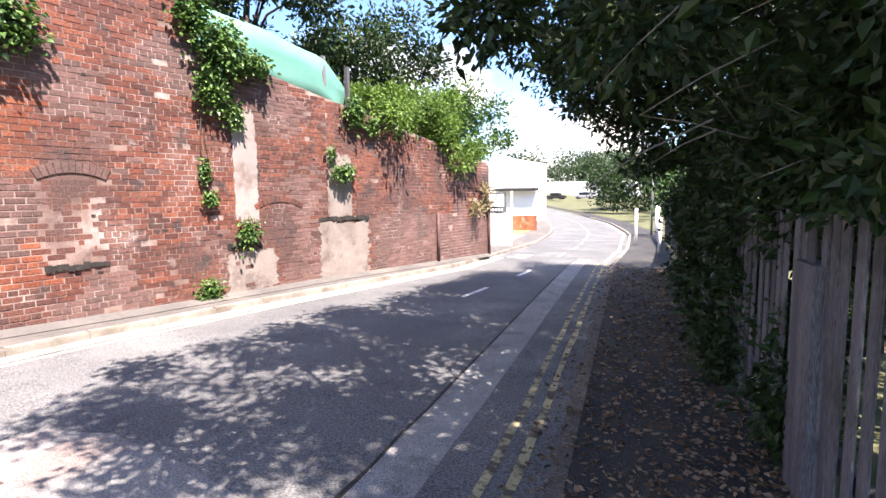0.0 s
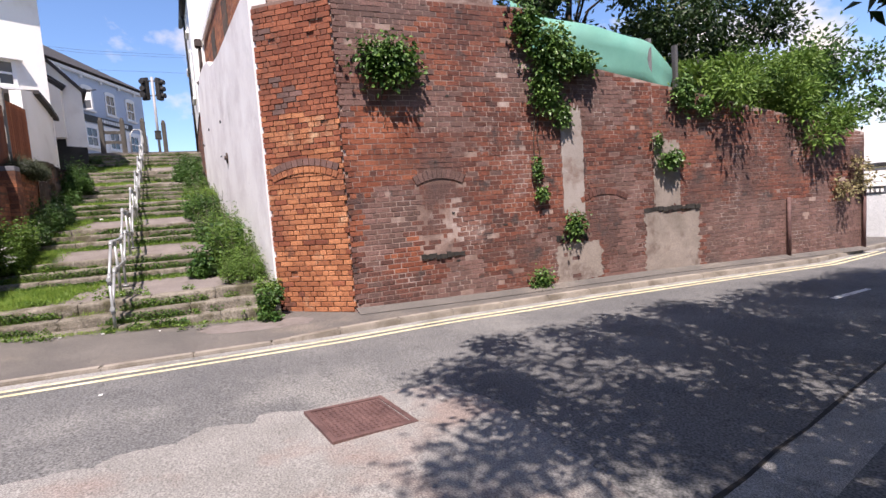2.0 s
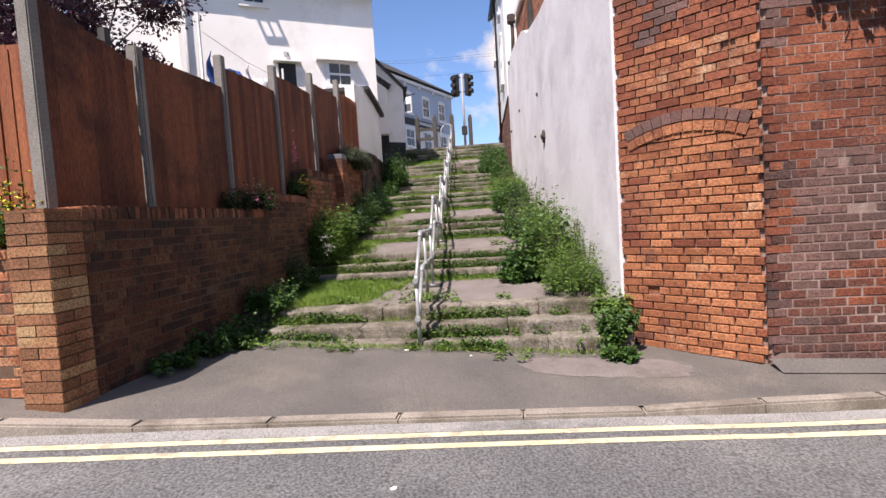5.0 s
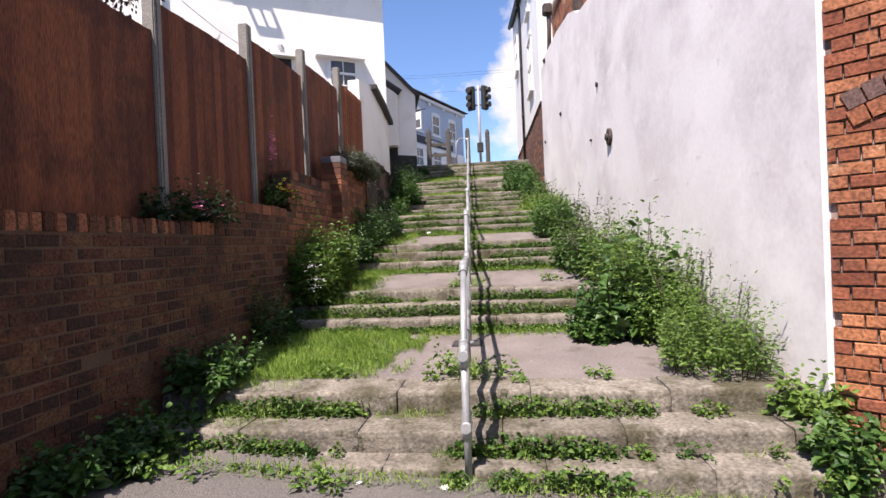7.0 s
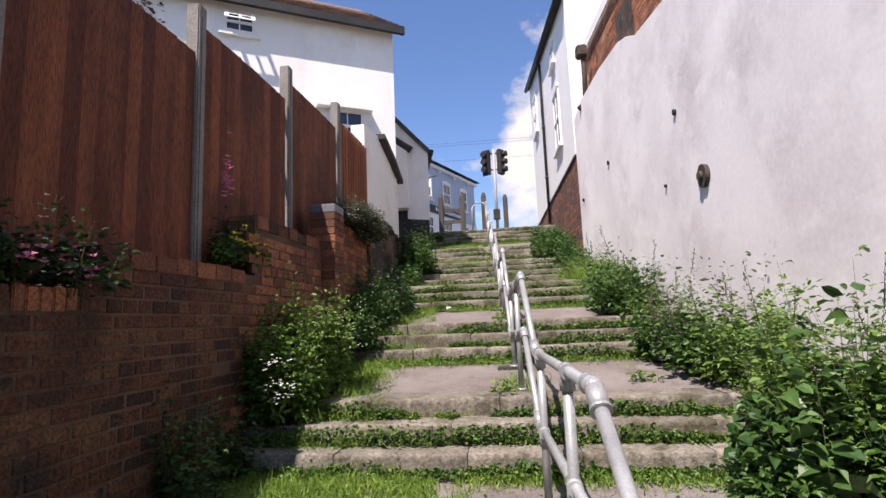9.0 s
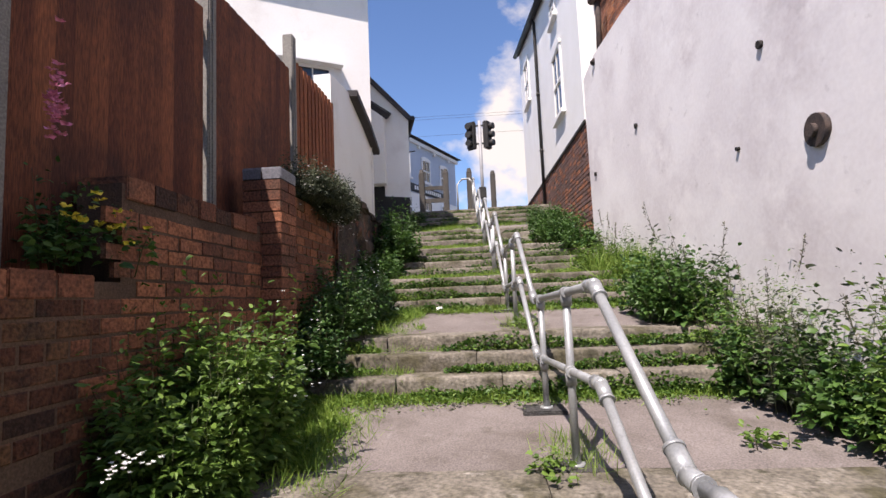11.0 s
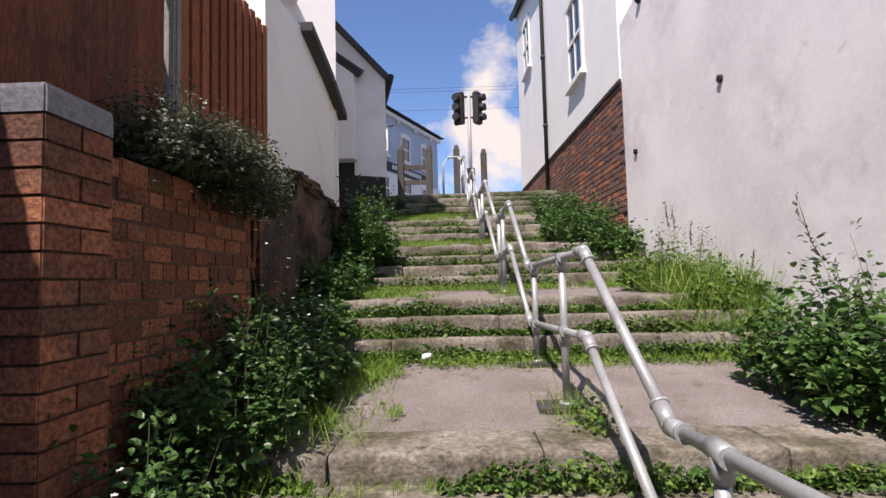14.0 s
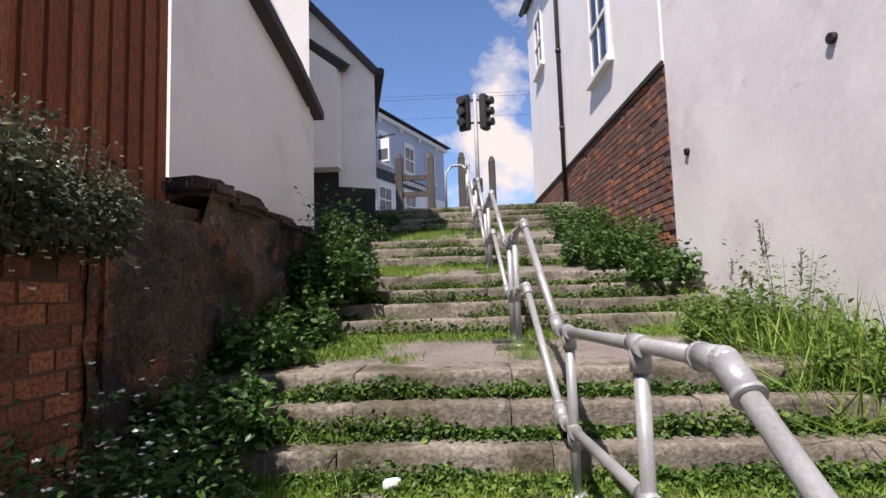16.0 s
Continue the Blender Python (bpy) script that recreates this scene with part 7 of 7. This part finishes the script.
# ---- street beyond the wall ----
def turned_box(bm, c, u, w, d, z0, z1):
    u = Vector((u[0], u[1], 0)).normalized()
    n = Vector((-u.y, u.x, 0))
    c = Vector((c[0], c[1], 0))
    q = [c, c + u * w, c + u * w + n * d, c + n * d]
    prism(bm, [(p.x, p.y) for p in q], z0, z1)


shed = thing("white_shed", "large white metal-clad industrial shed", "shed", kind="structure")
bm = bmesh.new()
U, N = Vector((0.834, 0.552, 0)), Vector((-0.552, 0.834, 0))
c = Vector((-22.6, 39.0, 0))
prof = [(0, -1.2), (6.2, -1.2), (6.2, 4.0), (3.0, 4.55), (0, 4.3)]
slab(bm, [c + U * a + Vector((0, 0, z)) for a, z in prof], -N, 22)
part("wall", bm, M_WHITE, shed)
for k in range(5):
    bm = bmesh.new()
    slab(bm, [c + U * (0.05 + 1.25 * k) - N * 0.03 + Vector((0, 0, 3.9)), c + U * (1.15 + 1.25 * k) - N * 0.03 + Vector((0, 0, 3.9)), c + U * (1.15 + 1.25 * k) - N * 0.03 + Vector((0, 0, 0.4)), c + U * (0.05 + 1.25 * k) - N * 0.03 + Vector((0, 0, 0.4))], -N, 0.028)
    part("cladding_panel", bm, M_WHITE, shed)
shop = thing("low_building", "low white building with a dark canopy on a brick base", "building", kind="structure")
bm = bmesh.new()
turned_box(bm, (-15.0, 29.6), (0.834, 0.552), 2.1, 5, 0.1, 1.65)
part("wall", bm, M_WHITE, shop)
bm = bmesh.new()
turned_box(bm, (-14.98, 29.57), (0.834, 0.552), 2.1, 5, -1.0, 0.1)
part("brick_base", bm, M_BRICK_ORANGE, shop)
bm = bmesh.new()
turned_box(bm, (-14.9, 29.0), (0.834, 0.552), 2.35, 6.2, 1.66, 1.84)
part("canopy", bm, M_BLACK, shop, "dark flat canopy")
board = thing("sign_hoarding", "white and grey sign hoarding beside the pavement", "sign")
bm = bmesh.new()
turned_box(bm, (-9.95, 18.0), (0.834, 0.552), 1.05, 0.06, -0.62, 0.72)
part("panel", bm, M_PANELGREY, board)
bm = bmesh.new()
turned_box(bm, (-9.95, 18.0), (0.834, 0.552), 0.85, 0.08, 0.74, 1.55)
part("sign_board", bm, M_DARKSIGN, board)
bm = bmesh.new()
turned_box(bm, (-9.87, 17.99), (0.834, 0.552), 0.68, 0.03, 1.0, 1.47)
part("sign_face", bm, M_WHITE, board)
bm = bmesh.new()
for k in range(6):
    turned_box(bm, (-9.87 + 0.095 * k, 17.98 + 0.063 * k), (0.834, 0.552), 0.07, 0.03, 0.82, 0.92)
part("lettering", bm, M_WHITE, board)
bm = bmesh.new()
for a in (0, 1.0):
    turned_box(bm, (-9.95 + 0.834 * a, 18.03 + 0.552 * a), (0.834, 0.552), 0.08, 0.08, -0.7, 1.6)
part("post", bm, M_WHITE, board)
bm = bmesh.new()
ribbon(bm, lambda y: kerb_far(y) - 9, lambda y: kerb_far(y) - 1.5, [26, 30, 34, 38, 42, 48, 54, 60], lambda y: street(y) + 0.06, lambda y: street(y) + 0.02, 3)
solid("verge", bm, M_VERGE, "sunlit yellow-green grass verge", "grass verge", kind="structure")
bm = bmesh.new()
ribbon(bm, lambda y: kerb_far(y) - 14, lambda y: kerb_far(y) - 1.2, [14.9, 18, 22, 26], lambda y: street(y) + 0.02, lambda y: street(y) + 0.01, 3)
solid("forecourt", bm, M_KERB, "pale sunlit concrete forecourt", "forecourt", kind="structure")
far_fence = thing("board_fence", "grey board fence along the far pavement", "fence", kind="structure")
for i in range(46):
    y = 14.5 + 0.28 * i
    x = kerb_near(y) + 1.75
    bm2 = bmesh.new()
    box(bm2, x - 0.02, x + 0.02, y, y + 0.26, street(y) - 0.1, street(y) + 1.4)
    part("board", bm2, M_GREYWOOD, far_fence)
for i, (y, o, h) in enumerate(((21.5, 0.35, 1.5), (24.5, 1.3, 1.55), (26.5, 1.3, 1.6), (18.5, 1.2, 1.2))):
    bm = bmesh.new()
    x = kerb_near(y) + o
    tube(bm, [(x, y, street(y) - 0.1), (x, y, street(y) + h)], 0.06, 10)
    solid("white_post", bm, M_WHITE, "white painted post beside the pavement", "post", "white posts by the pavement")
lamp = thing("street_lamp", "tall grey street lamp column", "street lamp")
bm = bmesh.new()
x = kerb_near(30) + 1.2
tube(bm, [(x, 30, street(30) - 0.1), (x, 30, 3.4), (x - 0.5, 30, 3.7)], 0.06, 8, 0.6)
part("column", bm, M_STEEL, lamp)
bm = bmesh.new()
box(bm, x - 0.9, x - 0.45, 29.9, 30.1, 3.66, 3.76, bevel=0.03)
part("lantern", bm, M_GREYPIPE, lamp)
roofline = thing("far_building", "long low pale building beyond the bend", "building", kind="structure")
bm = bmesh.new()
turned_box(bm, (-64, 122), (0.95, 0.3), 36, 10, -2, 3.6)
part("wall", bm, M_PANELGREY, roofline)
bm = bmesh.new()
turned_box(bm, (-64, 121.9), (0.95, 0.3), 36, 10, 3.62, 4.3)
part("roof", bm, M_WHITE, roofline)
for i, (x, y, m) in enumerate(((-40.5, 104, 0), (-35.0, 106, 1), (-29.5, 103, 2))):
    car = thing("parked_car", ("dark parked car beyond the bend", "grey parked car beyond the bend", "silver parked car beyond the bend")[m], "car", "cars beyond the bend")
    paint = (M_BLACK, M_GREYPIPE, M_STEEL)[m]
    z = street(y)
    bm = bmesh.new()
    box(bm, x - 2, x + 2, y - 0.85, y + 0.85, z + 0.25, z + 0.85, bevel=0.12)
    part("body", bm, paint, car)
    bm = bmesh.new()
    v = box(bm, x - 1.1, x + 0.9, y - 0.75, y + 0.75, z + 0.84, z + 1.4, bevel=0.1)
    part("cabin", bm, M_GLASS, car)
    for dx in (-1.25, 1.25):
        for dy in (-0.8, 0.8):
            bm = bmesh.new()
            tube(bm, [(x + dx, y + dy - 0.09, z + 0.3), (x + dx, y + dy + 0.09, z + 0.3)], 0.3, 14)
            part("wheel", bm, M_BLACK, car)
r = np.random.default_rng(21)
c = scatter(r, 240, ((-150, 30), (140, 200), (-1, 6)), (3.0, 6.0))
c = [((q[0], q[1], q[2] + 7 * math.exp(-((q[0] + 60) / 60) ** 2)), w) for q, w in c]
p, a = blob_leaves(70000, [q for q, _ in c], [w for _, w in c], 0.8, 0.5, r)
ob = new("woodland", leaf_mesh("woodland", p, a, r.uniform(0.45, 0.95, len(p)), M_LEAF_DARK, 0.7))
tagged(ob, "wooded hillside in the distance", "woodland", kind="stuff")
p, a = blob_leaves(9000, [q for q, _ in scatter(r, 30, ((-6, 6), (24, 60), (0, 4)), (1, 2))], [1.6] * 30, 0.8, 0.4, r)
ob = new("far_trees", leaf_mesh("far_trees", p, a, r.uniform(0.2, 0.4, len(p)), M_LEAF, 0.6))
tagged(ob, "green trees along the far pavement", "trees", kind="stuff")
c = scatter(r, 60, ((-24, -2), (44, 80), (0, 5.5)), (1.2, 2.2), lambda x, y, z: x > kerb_near(y) + 4)
p, a = blob_leaves(22000, [q for q, _ in c], [w for _, w in c], 0.8, 0.4, r)
ob = new("far_trees", leaf_mesh("far_trees", p, a, r.uniform(0.25, 0.5, len(p)), M_LEAF_DARK, 0.6))
tagged(ob, "dark trees on the inside of the bend", "trees", kind="stuff")
# overhead wires
bm = bmesh.new()
for k, z in enumerate((10.3, 11.2, 11.35)):
    tube(bm, [(-36, -14, z + 0.6), (-36, -6, z), (-36, 0, z - 0.05), (-36, 10, z + 0.4)], 0.006, 4)
solid("overhead_wire", bm, M_BLACK, "thin black overhead wires", "wire")

can = thing("drink_can", "crushed pale drink can lying in the grass", "can")
bm = bmesh.new()
tube(bm, [(-15.77, -3.02, 1.585), (-15.79, -2.95, 1.59)], 0.024, 12)
part("body", bm, M_WHITE, can)
bm = bmesh.new()
tube(bm, [(-15.79, -2.95, 1.59), (-15.792, -2.942, 1.5905)], 0.020, 12)
part("lid", bm, M_STEEL, can)
for x, y, s in ((-8.62, -1.9, 0.032), (-8.6, -2.4, 0.02), (-8.5, -1.2, 0.02), (-5.95, -1.48, 0.022)):
    bm = bmesh.new()
    bmesh.ops.create_icosphere(bm, subdivisions=1, radius=s)
    for v in bm.verts:
        v.co = Vector((v.co.x * 1.2, v.co.y, v.co.z * 0.35)) * random.uniform(0.75, 1.2) + Vector((x, y, (pavement_z(x, y) if x < -7.3 else road_z(y)) + s * 0.2))
    solid("paper_scrap", bm, M_WHITE, "crumpled scrap of white paper on the ground", "litter", "scraps of litter")
